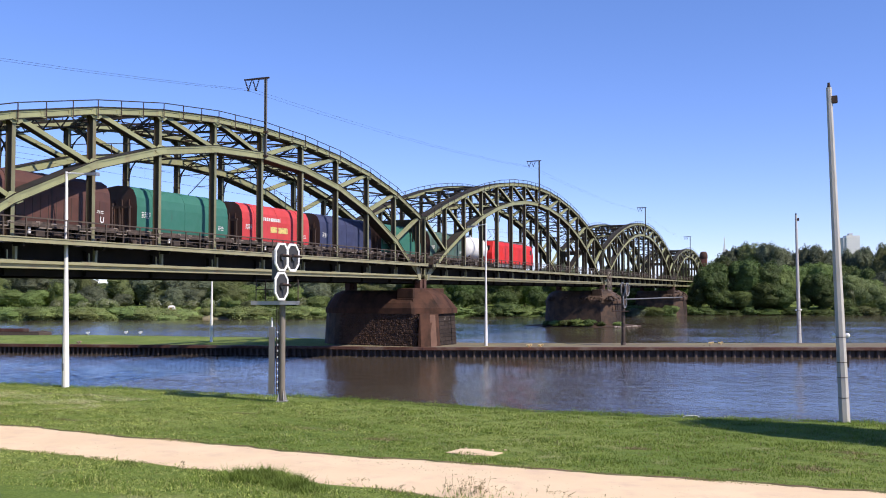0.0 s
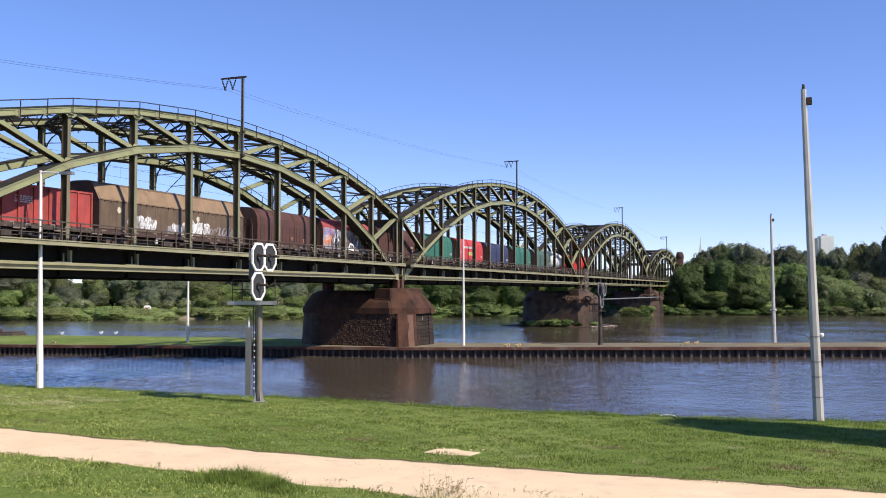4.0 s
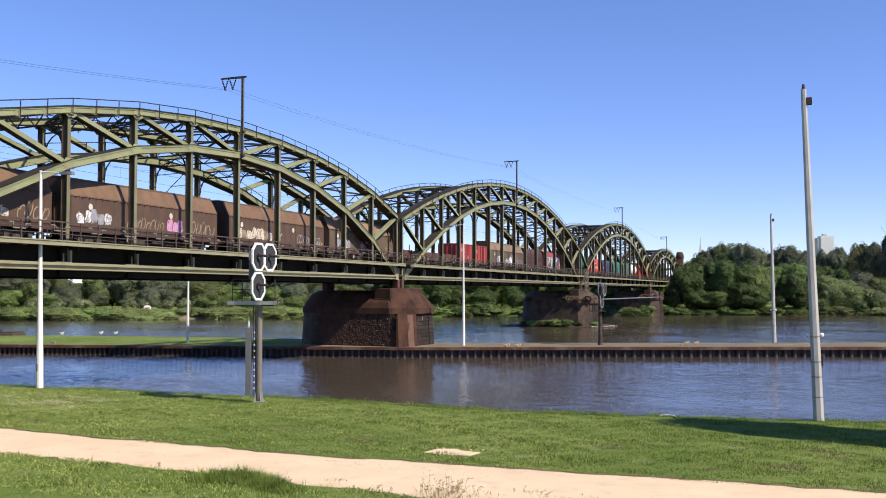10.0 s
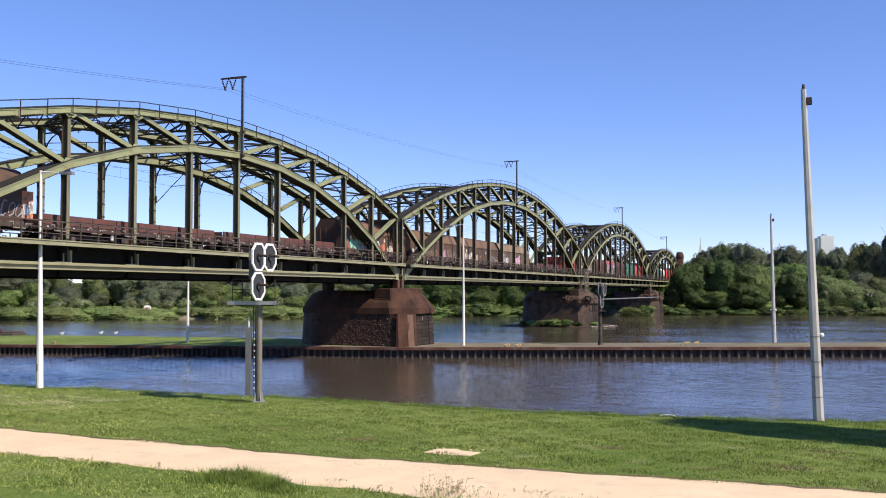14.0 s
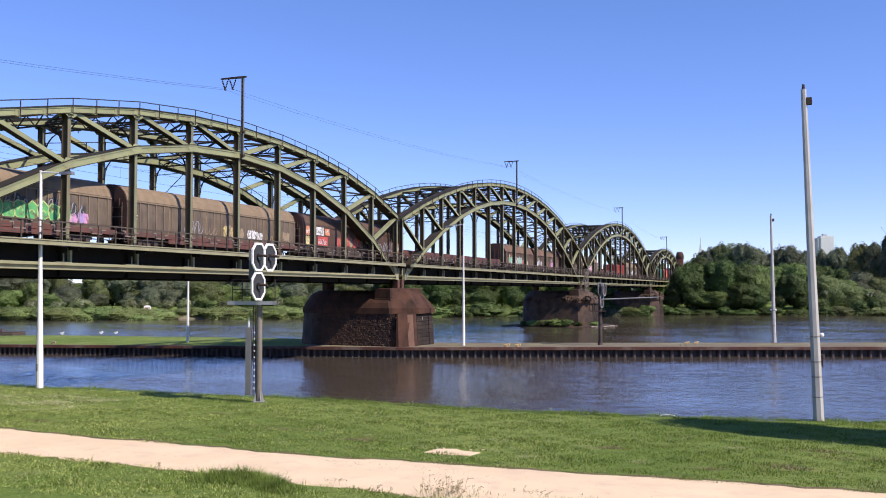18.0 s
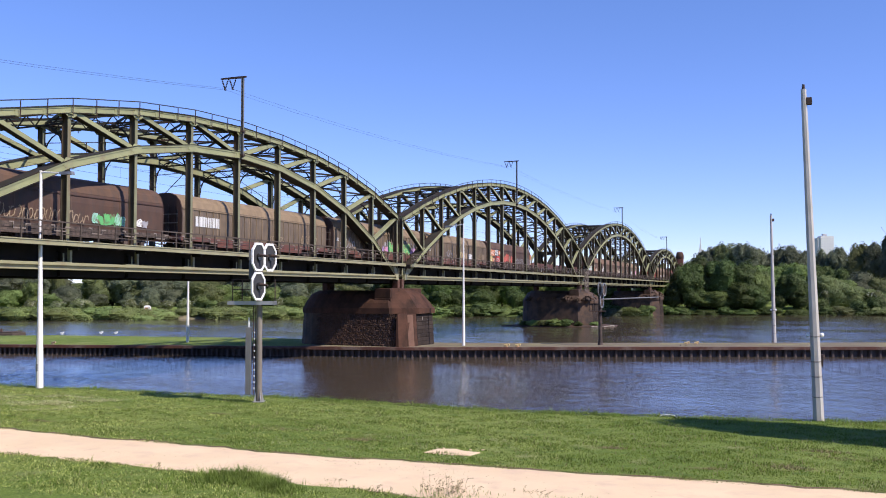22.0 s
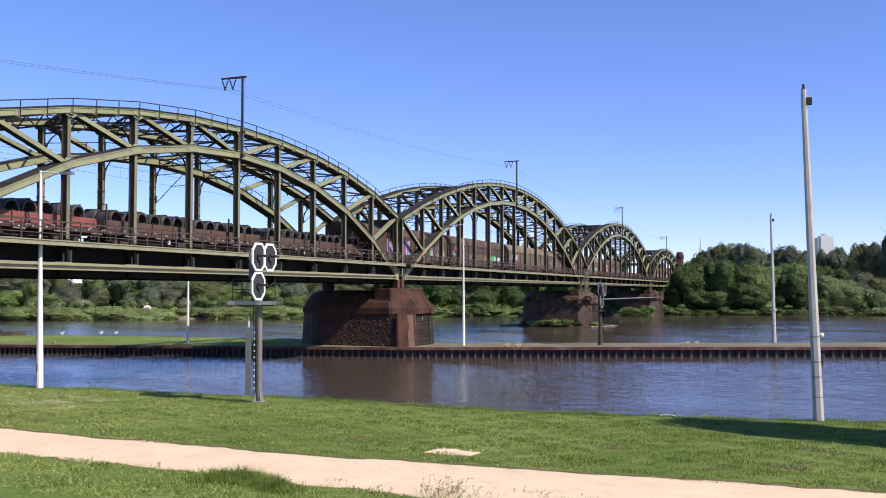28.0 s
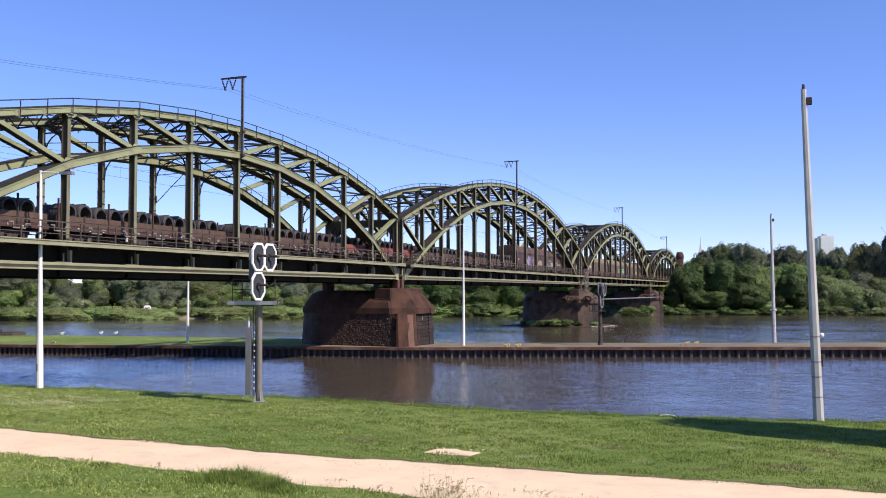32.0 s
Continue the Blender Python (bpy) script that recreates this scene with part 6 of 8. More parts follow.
def tank_wagon(L):
    root = wagon("tank_wagon", "short white tank wagon on two axles")
    underframe(root, L, M_BOGIE)
    for y in (1.6, L - 1.6):
        axle_pair(root, y)
    n = 20
    ring = lambda r, y: [(r * math.cos(2 * math.pi * i / n), y, 2.62 + r * math.sin(2 * math.pi * i / n)) for i in range(n)]
    part("tank", Shape().loft([ring(0.5, 0.25), ring(1.1, 0.4), ring(1.38, 0.75), ring(1.4, 1.0), ring(1.4, L - 1.0), ring(1.38, L - 0.75), ring(1.1, L - 0.4), ring(0.5, L - 0.25)], True, smooth=True), M_TANK_WHITE, root, "white rounded tank")
    part("saddle", Shape().box(-1.1, 1.1, 1.2, 1.5, 1.2, 1.9).box(-1.1, 1.1, L - 1.5, L - 1.2, 1.2, 1.9), M_BOGIE, root)
    part("manhole", Shape().tube((0, L / 2, 3.95), (0, L / 2, 4.2), 0.3, 0.3, 12), M_TANK_WHITE, root)
    return root


def locomotive():
    L = 18.3
    root = empty("electric_locomotive", Matrix(), "bright red electric locomotive with a grey roof, pulling the train", "locomotive", "wagons of the freight train")
    prof = [(1.42, 1.0), (1.48, 1.2), (1.48, 3.3), (1.3, 3.75), (-1.3, 3.75), (-1.48, 3.3), (-1.48, 1.2), (-1.42, 1.0)]
    def ring(y, inset, top):
        return [(x * (1 - inset), y, z if z < 1.3 else min(z, top)) for x, z in prof]
    part("body", Shape().loft([ring(0.0, 0.08, 2.3), ring(0.7, 0.02, 3.75), ring(1.4, 0, 3.75), ring(L - 1.4, 0, 3.75), ring(L - 0.7, 0.02, 3.75), ring(L, 0.08, 2.3)], True), M_LOCO, root, "bright red body")
    part("roof", Shape().box(-1.1, 1.1, 2.0, L - 2.0, 3.75, 3.95, 0.08), M_LOCO_GREY, root, "grey roof equipment")
    for y in (0.28, L - 0.28):
        part("windscreen", Shape().box(-1.0, 1.0, y - 0.2, y + 0.2, 2.62, 3.2), M_LENS, root)
    for y in (1.5, L - 2.0):
        part("cab_window", Shape().box(1.475, 1.49, y, y + 0.6, 2.5, 3.1), M_LENS, root)
    for i in range(4):
        part("vent_grille", Shape().box(1.475, 1.492, 3.7 + i * 2.6, 5.3 + i * 2.6, 2.7, 3.2), M_LOCO, root)
    part("skirt", Shape().box(-1.3, 1.3, 1.0, L - 1.0, 0.55, 1.0), M_LOCO_GREY, root)
    for y in (4.2, L - 4.2):
        bogie(root, y, 2.6)
    pan = Shape()
    for x in (-0.5, 0.5):
        pan.tube((x * 0.8, 3.2, 4.05), (x * 0.5, 4.6, 4.7), 0.035, 0.035, 6).tube((x * 0.5, 4.6, 4.7), (x * 0.6, 3.4, 5.38), 0.03, 0.03, 6)
    pan.box(-0.85, 0.85, 3.3, 3.36, 5.36, 5.4).box(-0.85, 0.85, 3.5, 3.56, 5.36, 5.4)
    part("pantograph", pan, M_STEEL_DARK, root, "raised pantograph")
    pan = Shape().box(-0.8, 0.8, L - 5, L - 3.2, 4.0, 4.25)
    part("folded_pantograph", pan, M_STEEL_DARK, root)
    return root


DRAFT = 0.94          # true length of a wagon over its draft length
TRAIN = []


def couple(thing, rear):
    """Puts a wagon into the train; rear: its place in the draft list, counted in draft lengths."""
    TRAIN.append((thing, DRAFT * rear + 5.0))
    return thing


def shorten(ob):
    """Takes a wagon from its draft length to its true one: plates and sides shrink along it, wheels and loads only move."""
    for child in ob.children:
        at = child.matrix_basis
        if at.translation.length < 1e-6 and child.data is not None and child.data.users == 1:
            child.data.transform(Matrix.Diagonal((1, DRAFT, 1, 1)))
            shorten(child)
        else:
            at = at.copy()
            at.translation.y *= DRAFT
            child.matrix_basis = at


couple(locomotive(), 121.1)
couple(tank_wagon(8.0), 112.0)
couple(coil_cover_wagon(12.2, M_TARP_GREEN_GREY, "covered coil wagon with a faded grey-green tarpaulin, sprayed pale"), 98.2)
couple(coil_cover_wagon(11.9, M_TARP_GREEN, "covered coil wagon with a green tarpaulin"), 85.2)
couple(coil_cover_wagon(12.0, M_TARP_BLUE, "covered coil wagon with a dark blue tarpaulin"), 72.3)
w = couple(coil_cover_wagon(12.0, M_TARP_RED, "covered coil wagon with a bright red tarpaulin"), 59.8)
part("logo_patch", Shape().box(1.452, 1.458, 4.9, 7.6, 1.9, 2.35), M_TAG["yellow"], w, "yellow emblem patch")
bars(w, 3.2, 2.75, 3.2, 1, 1.452, h=0.26)
couple(coil_cover_wagon(12.0, M_TARP_GREEN, "covered coil wagon with a green tarpaulin"), 47.3)
w = couple(coil_cover_wagon(11.6, M_TARP_BROWN, "covered coil wagon with a brown ribbed steel cover"), 34.6)
text_on(w, "U", 9.9, 1.45, 0.5, M_TAG["white"], 1.462, 0.01, label="white letter")
bars(w, 9.6, 2.1, 0.6, 2)
w = couple(coil_cover_wagon(12.2, M_TARP_MAROON, "covered coil wagon with a maroon top and silver graffiti side"), 21.7)
part("silver_ground", Shape().add([(1.457, y, z) for y, z in ((0.77, 1.22), (11.43, 1.22), (11.43, 2.75), (10.4, 2.95), (9.0, 3.08), (7.4, 2.94), (5.4, 3.06), (3.3, 2.96), (1.6, 3.1), (0.77, 3.02))], [tuple(range(10))]), M_TAG["silver"], w, "silver sprayed ground")
for i, (y0, z0, ln, h, c) in enumerate(((0.9, 2.35, 2.6, 0.7, "violet"), (9.0, 2.2, 2.3, 0.7, "violet"), (0.9, 1.45, 1.5, 1.0, "orange"), (10.2, 1.3, 1.1, 1.0, "orange"))):
    tag_patch(w, y0, z0, ln, h, c, 40 + i, 1.459)
tag_patch(w, 2.4, 1.35, 8.2, 1.25, "black", 44, 1.464, fill=False)
tag_patch(w, 2.7, 1.5, 7.6, 0.9, "black", 45, 1.468, fill=False)
# four thin white capitals, one set lower
for stroke in (((3.0, 1.85), (3.45, 2.85), (3.95, 1.95)), ((3.2, 2.25), (3.8, 2.3)), ((3.6, 2.95), (3.85, 2.85)), ((5.0, 1.5), (5.1, 2.75)), ((5.1, 2.75), (5.6, 2.7), (5.65, 2.3), (5.05, 2.15)),
               ((6.2, 1.35), (6.5, 1.8), (7.2, 1.75), (7.6, 1.25), (6.2, 1.35)), ((7.7, 2.6), (9.0, 2.5)), ((8.4, 2.55), (8.1, 1.55))):
    part("graffiti", ribbon(Shape(), list(stroke), 0.17, 1.480), M_SIGN_WHITE, w, "white sprayed capital letter stroke")
couple(coil_cover_wagon(11.4, M_TARP_BROWN, "covered coil wagon with a brown ribbed steel cover", (0.06, 0.3, 0.64, 0.94)), 9.9)
w = TRAIN[-1][0]
text_on(w, "U", 8.6, 1.5, 0.5, M_TAG["orange"], 1.462, 0.01, label="pale orange letter")
disc(w, 6.6, 1.75, 0.17, 1.455, M_TAG["orange"])
couple(hip_wagon(18.0, M_BROWN_TAN, "tan-brown swing-roof wagon with white sprayed graffiti", 1, [(3.2, 1.3, 3.0, 1.0, "white", 1), (7.6, 1.2, 2.6, 0.8, "white", 4), (9.2, 1.25, 3.6, 1.25, "white", 2), (12.8, 1.35, 4.4, 0.75, "silver", 3)]), -9.2)
couple(open_wagon(12.9, "bright oxide-red open box wagon, empty"), -22.2)
couple(flat_wagon(18.7, M_OXIDE_DULL, "empty low-sided wagon with dull red boards and upright stakes", 0, 4), -41.4)
couple(hip_wagon(16.9, M_BROWN_TAN, "rust-brown swing-roof wagon with white and pink graffiti", 2, [(2.0, 1.35, 3.0, 0.9, "white", 11), (13.6, 1.35, 1.8, 0.6, "tan", 13)]), -60.1)
bulk_patch(TRAIN[-1][0], 7.5, 1.3, 3.4, 1.15, "pink", "white", 12)
couple(hip_wagon(16.9, M_BROWN, "rust-brown swing-roof wagon with cream-yellow graffiti", 3, [(1.6, 1.3, 5.4, 1.1, "cream", 21), (7.9, 1.5, 0.8, 0.6, "yellow", 22), (11.3, 1.3, 4.4, 0.9, "silver", 23), (15.2, 1.35, 1.0, 0.4, "yellow", 24)]), -77.4)
couple(hip_wagon(16.9, M_BROWN, "rust-brown swing-roof wagon with pink and white graffiti", 4, [(1.0, 1.35, 3.2, 1.0, "white", 31), (5.8, 1.3, 4.0, 0.8, "tan", 32), (10.2, 1.3, 1.8, 1.0, "pink", 33), (12.5, 1.3, 3.6, 1.0, "tan", 34)]), -95.3)
couple(hip_wagon(16.6, M_BROWN, "rust-brown swing-roof wagon with mint and orange graffiti letters", 5, [(0.7, 1.5, 0.9, 0.9, "tan", 41), (1.5, 1.25, 8.4, 1.0, "red", 42), (2.6, 2.2, 1.6, 0.5, "orange", 48), (9.3, 1.3, 1.3, 0.9, "orange", 45), (11.2, 1.3, 1.6, 0.8, "cream", 49), (13.4, 1.3, 2.6, 1.0, "tan", 46)]), -112.8)
bulk_patch(TRAIN[-1][0], 1.9, 1.35, 2.8, 1.15, "mint", "green", 43, 1.47)
bulk_patch(TRAIN[-1][0], 4.7, 1.35, 1.3, 1.1, "white", "violet", 47, 1.47)
bulk_patch(TRAIN[-1][0], 6.3, 1.35, 2.9, 1.15, "mint", "white", 44, 1.47)
couple(flat_wagon(19.6, M_OXIDE_DULL, "empty low-sided wagon with dull red boards", 0, 5, False), -133.6)
couple(flat_wagon(18.7, M_OXIDE_DULL, "empty low-sided wagon with dull red boards", 0, 6, False), -153.2)
couple(slide_wagon(22.8, "brown", "brown sliding-wall wagon with orange, white panels and pale graffiti", [(7.0, 1.4, 6.0, 1.2, "red", 54), (13.4, 1.35, 9.0, 0.9, "silver", 55)]), -176.5)
w = TRAIN[-1][0]
for i, (ya, yb, za, zb, c) in enumerate(((0.8, 2.7, 2.2, 3.0, "orange"), (0.8, 1.6, 1.35, 2.1, "yellow"), (1.7, 2.6, 1.4, 1.9, "orange"), (2.9, 4.4, 2.3, 3.0, "white"), (3.2, 5.2, 1.35, 2.2, "red"), (4.6, 5.6, 2.35, 2.95, "orange"), (21.9, 22.8, 1.35, 2.9, "orange"))):
    part("sprayed_panel", Shape().box(1.44, 1.466, ya, yb, za, zb), M_TAG[c], w, c + " painted wall panel")
    tag_patch(w, ya + 0.1, za + 0.15, yb - ya - 0.2, (zb - za) * 0.6, "black" if c == "white" else "white", 300 + i, 1.467)
couple(slide_wagon(24.1, "tan", "grey-tan ribbed sliding-wall wagon with sprayed pale letters", [(6.9, 1.4, 2.4, 0.9, "silver", 60), (9.6, 1.4, 1.6, 0.7, "tan", 61), (12.0, 1.35, 3.0, 1.0, "yellow", 62), (15.6, 1.35, 2.4, 0.9, "white", 64), (18.4, 1.35, 2.4, 0.6, "tan", 63), (21.3, 1.35, 1.2, 0.9, "yellow", 65)]), -201.2)
couple(slide_wagon(24.3, "tan", "grey-tan ribbed sliding-wall wagon with a green and pink mural", [(1.8, 1.35, 3.2, 1.1, "silver", 71), (5.0, 1.35, 3.0, 1.0, "tan", 72), (11.9, 1.3, 2.0, 0.8, "pink", 73), (19.6, 1.3, 2.0, 0.8, "pink", 75)]), -226.1)
w = TRAIN[-1][0]
tag_patch(w, 12.4, 1.6, 8.8, 1.15, "black", 76, 1.457)
bulk_patch(w, 13.5, 1.35, 6.4, 1.15, "green", "lime", 74, 1.462)
w = couple(slide_wagon(23.9, "tan", "grey-tan ribbed sliding-wall wagon with a white emblem and faded sprayings", [(18.4, 1.35, 3.0, 0.9, "tan", 81), (13.0, 1.35, 2.4, 0.6, "tan", 82)]), -250.6)
bars(w, 2.1, 1.95, 3.2, 1, 1.475, h=0.7, name="emblem_bars")
couple(slide_wagon(24.3, "brown", "brown sliding-wall wagon with small white sprayings", [(6.6, 1.35, 9.4, 0.8, "tan", 91), (16.4, 1.4, 3.2, 0.9, "mint", 92), (20.2, 1.4, 1.8, 0.8, "white", 93)]), -276.2)
w = TRAIN[-1][0]
part("emblem_patch", Shape().box(1.45, 1.468, 1.9, 2.6, 2.35, 2.8), M_TAG["red"], w, "red emblem patch")
disc(w, 3.4, 2.6, 0.2, 1.456)
for y0 in (0.7, 1.4, 2.4):
    bars(w, y0, 1.95, 0.6 if y0 < 2 else 1.1, 3, 1.456)
w = couple(slide_wagon(24.6, "brown", "brown sliding-wall wagon with white, blue and violet graffiti letters", [(13.3, 1.35, 2.5, 1.0, "cream", 103), (18.1, 1.32, 5.0, 1.3, "silver", 102), (18.0, 1.3, 0.9, 0.8, "lime", 105), (22.2, 1.3, 1.0, 0.9, "lime", 104)]), -301.5)
along_wall = 5.2
for word, colour in (("N", "violet"), ("i", "navy"), ("H", "plum"), ("i", "pink"), ("L", "blue")):
    for tone, depth, bold in (("silver", 1.466, 0.10), (colour, 1.476, 0.03)):
        ob = text_on(w, word, along_wall, 1.36, 1.9, M_TAG[tone], depth, bold, squeeze=1.52, label=tone + (" outline of a graffiti letter" if tone == "silver" else " graffiti letter"))
    along_wall += (1.52 * max(q.co.x for q in ob.data.vertices) + 0.12) / DRAFT
couple(flat_wagon(19.7, M_BROWN, "low-sided wagon loaded with dark coils of wire rod", 13, 7), -321.8)
couple(flat_wagon(19.6, M_BROWN, "low-sided wagon loaded with dark coils of wire rod", 13, 8), -342.0)
couple(flat_wagon(19.6, M_RED_DULL, "red low-sided wagon loaded with dark coils of wire rod", 13, 9), -362.2)
couple(flat_wagon(19.6, M_BROWN, "low-sided wagon loaded with dark coils of wire rod", 13, 10), -382.4)
couple(flat_wagon(18.8, M_BROWN, "low-sided wagon loaded with dark coils of wire rod", 12, 11), -402.0)
couple(flat_wagon(19.6, M_BROWN, "low-sided wagon loaded with dark coils of wire rod", 13, 12), -422.2)

for thing, rear in TRAIN[1:]:
    shorten(thing)


# ---- trees, shrubs and grass ----
def soft_noise(p, seed):
    """Smooth value between about -1 and 1 from a few crossed waves."""
    r = np.random.default_rng(seed)
    out = np.zeros(len(p))
    for i in range(5):
        k = r.normal(size=3)
        k /= np.linalg.norm(k)
        out += np.sin(p @ (k * r.uniform(0.8, 1.3)) + r.uniform(0, 6.28))
    return out / 2.2


def crown_radius(d, seed, lump):
    """Distance from the crown's middle to its skin, lumpy at three sizes."""
    return 1.0 + lump * (0.55 * soft_noise(d * 3.0, seed) + 0.38 * soft_noise(d * 7.0, seed + 1) + 0.2 * soft_noise(d * 15.0, seed + 2))


def skin_normal(d, axes, seed, lump):
    """Outward normal of the lumpy crown skin in the directions d."""
    a = np.cross(d, np.array([0.31, 0.52, 0.79]))
    a /= np.linalg.norm(a, axis=1, keepdims=True)
    b = np.cross(d, a)
    r = crown_radius(d, seed, lump)
    out = d.copy()
    for t in (a, b):
        out -= t * ((crown_radius(d + 0.04 * t, seed, lump) - r) / 0.04 / r)[:, None]
    out /= axes
    return out / np.linalg.norm(out, axis=1, keepdims=True)


def crown(mesh_name, w, h, z0, leaves, size, seed, mat, lump=0.26, low=0.75, droop=0.0, airy=0.0, heads=4, heart=True):
    """Leaf clumps in the outer shell of a few merged, lumpy heads, over a closed dark heart in each."""
    rng = np.random.default_rng(seed)
    sh = Shape()
    zc = (z0 + h) / 2
    parts = [(np.zeros(3), np.array([w * 0.42, w * 0.42, (h - z0) * 0.46]))]
    for i in range(heads):
        a = 6.28 * (i + rng.uniform(0, 0.7)) / max(1, heads)
        s = rng.uniform(0.4, 0.62)
        parts.append((np.array([math.cos(a) * w * 0.27, math.sin(a) * w * 0.27, (h - z0) * rng.uniform(-0.22, 0.25)]), np.array([w * 0.42 * s * 1.15, w * 0.42 * s * 1.15, (h - z0) * 0.42 * s])))
    area = [np.prod(q[1]) ** (2 / 3) for q in parts]
    verts, faces, base = [], [], 0
    for j, (c, ax) in enumerate(parts):
        m = int(leaves * area[j] / sum(area))
        d = rng.normal(size=(m, 3))
        d /= np.linalg.norm(d, axis=1, keepdims=True)
        rad = crown_radius(d, seed * 7 + j, lump) * (1.0 - np.abs(rng.normal(0, 0.08 + airy, m)))
        taper = np.where(d[:, 2] < 0, 1 - (1 - low) * (-d[:, 2]), 1 - 0.12 * d[:, 2])
        p = c + d * rad[:, None] * ax * np.stack([taper, taper, np.ones(m)], 1) + np.array([0, 0, zc])
        p[:, 2] = np.maximum(p[:, 2], rng.uniform(0.0, 0.35, m) + min(z0, 0))
        nrm = skin_normal(d, ax, seed * 7 + j, lump) + rng.normal(0, 0.34, (m, 3)) + np.array([0, 0, 0.1])
        nrm /= np.linalg.norm(nrm, axis=1, keepdims=True)
        t = np.cross(nrm, rng.normal(size=(m, 3)))
        t /= np.linalg.norm(t, axis=1, keepdims=True)
        b = np.cross(nrm, t)
        s = (size * rng.uniform(0.5, 1.3, m))[:, None]
        q = np.stack([p - t * s - b * s * 0.5, p + t * s * 0.3 - b * s * 0.8, p + t * s + b * s * 0.3, p - t * s * 0.3 + b * s * 0.9 - np.array([0, 0, droop]) * s], 1)
        verts.append(q.reshape(-1, 3))
        faces.append(np.arange(m * 4).reshape(-1, 4) + base)
        base += m * 4
        if not heart:
            continue
        n, k = 14, 8
        rings = []
        for i in range(1, k):
            ph = math.pi * i / k
            dd = np.array([(math.sin(ph) * math.cos(2 * math.pi * u / n), math.sin(ph) * math.sin(2 * math.pi * u / n), -math.cos(ph)) for u in range(n)])
            rr = crown_radius(dd, seed * 7 + j, lump) * (0.86 - airy)
            tp = np.where(dd[:, 2] < 0, 1 - (1 - low) * (-dd[:, 2]), 1 - 0.12 * dd[:, 2])
            pp = c + dd * rr[:, None] * ax * np.stack([tp, tp, np.ones(n)], 1) + np.array([0, 0, zc])
            rings.append([tuple(x) for x in pp.tolist()])
        sh.loft(rings, True)
    o = len(sh.v)
    v = np.concatenate(verts)
    f = np.concatenate(faces) + o
    sh.v.extend([tuple(x) for x in v.tolist()])
    sh.f.extend([tuple(x) for x in f.tolist()])
    sh.s.extend([False] * len(f))
    return sh.mesh(mesh_name, mat)


def trunk_mesh(name, h, r, seed, lean=0.3):
    rng = random.Random(seed)
    s = Shape()
    pts = [Vector((lean * math.sin(i * 0.9 + seed) * i / 6, lean * math.cos(i * 0.7 + seed) * i / 6, h * 0.78 * i / 6)) for i in range(7)]
    rings = []
    for i, q in enumerate(pts):
        rad = r * (1.25 if i == 0 else 1 - 0.13 * i)
        rings.append([(q.x + rad * math.cos(2 * math.pi * j / 8), q.y + rad * math.sin(2 * math.pi * j / 8), q.z - (0.4 if i == 0 else 0)) for j in range(8)])
    s.loft(rings, True, smooth=True)
    for i in range(7):
        k = rng.uniform(0.3, 0.95)
        a = pts[min(5, int(k * 6))].lerp(pts[min(6, int(k * 6) + 1)], 0.5)
        ang = rng.uniform(0, 6.28)
        b = a + Vector((math.cos(ang), math.sin(ang), rng.uniform(0.5, 1.1))) * h * 0.22
        s.tube(a, b, r * 0.42 * (1.2 - k), r * 0.12, 6)
    return s.mesh(name, M_BARK)


def tree_kind(name, label, category, w, h, z0, leaves, leaf, mat, seed, group, trunk=0.28, lump=0.26, low=0.75, droop=0.0, airy=0.0, heads=4):
    root = empty(name, pose(0, -600, 0), label, category, group)
    root["wide"], root["high"] = w, h
    part("trunk" if trunk > 0.1 else "stem", trunk_mesh("trunk", h, trunk, seed), M_BARK, root)
    part("crown", crown("crown", w, h, z0, leaves, leaf, seed, mat, lump, low, droop, airy, heads), mat, root)
    return root


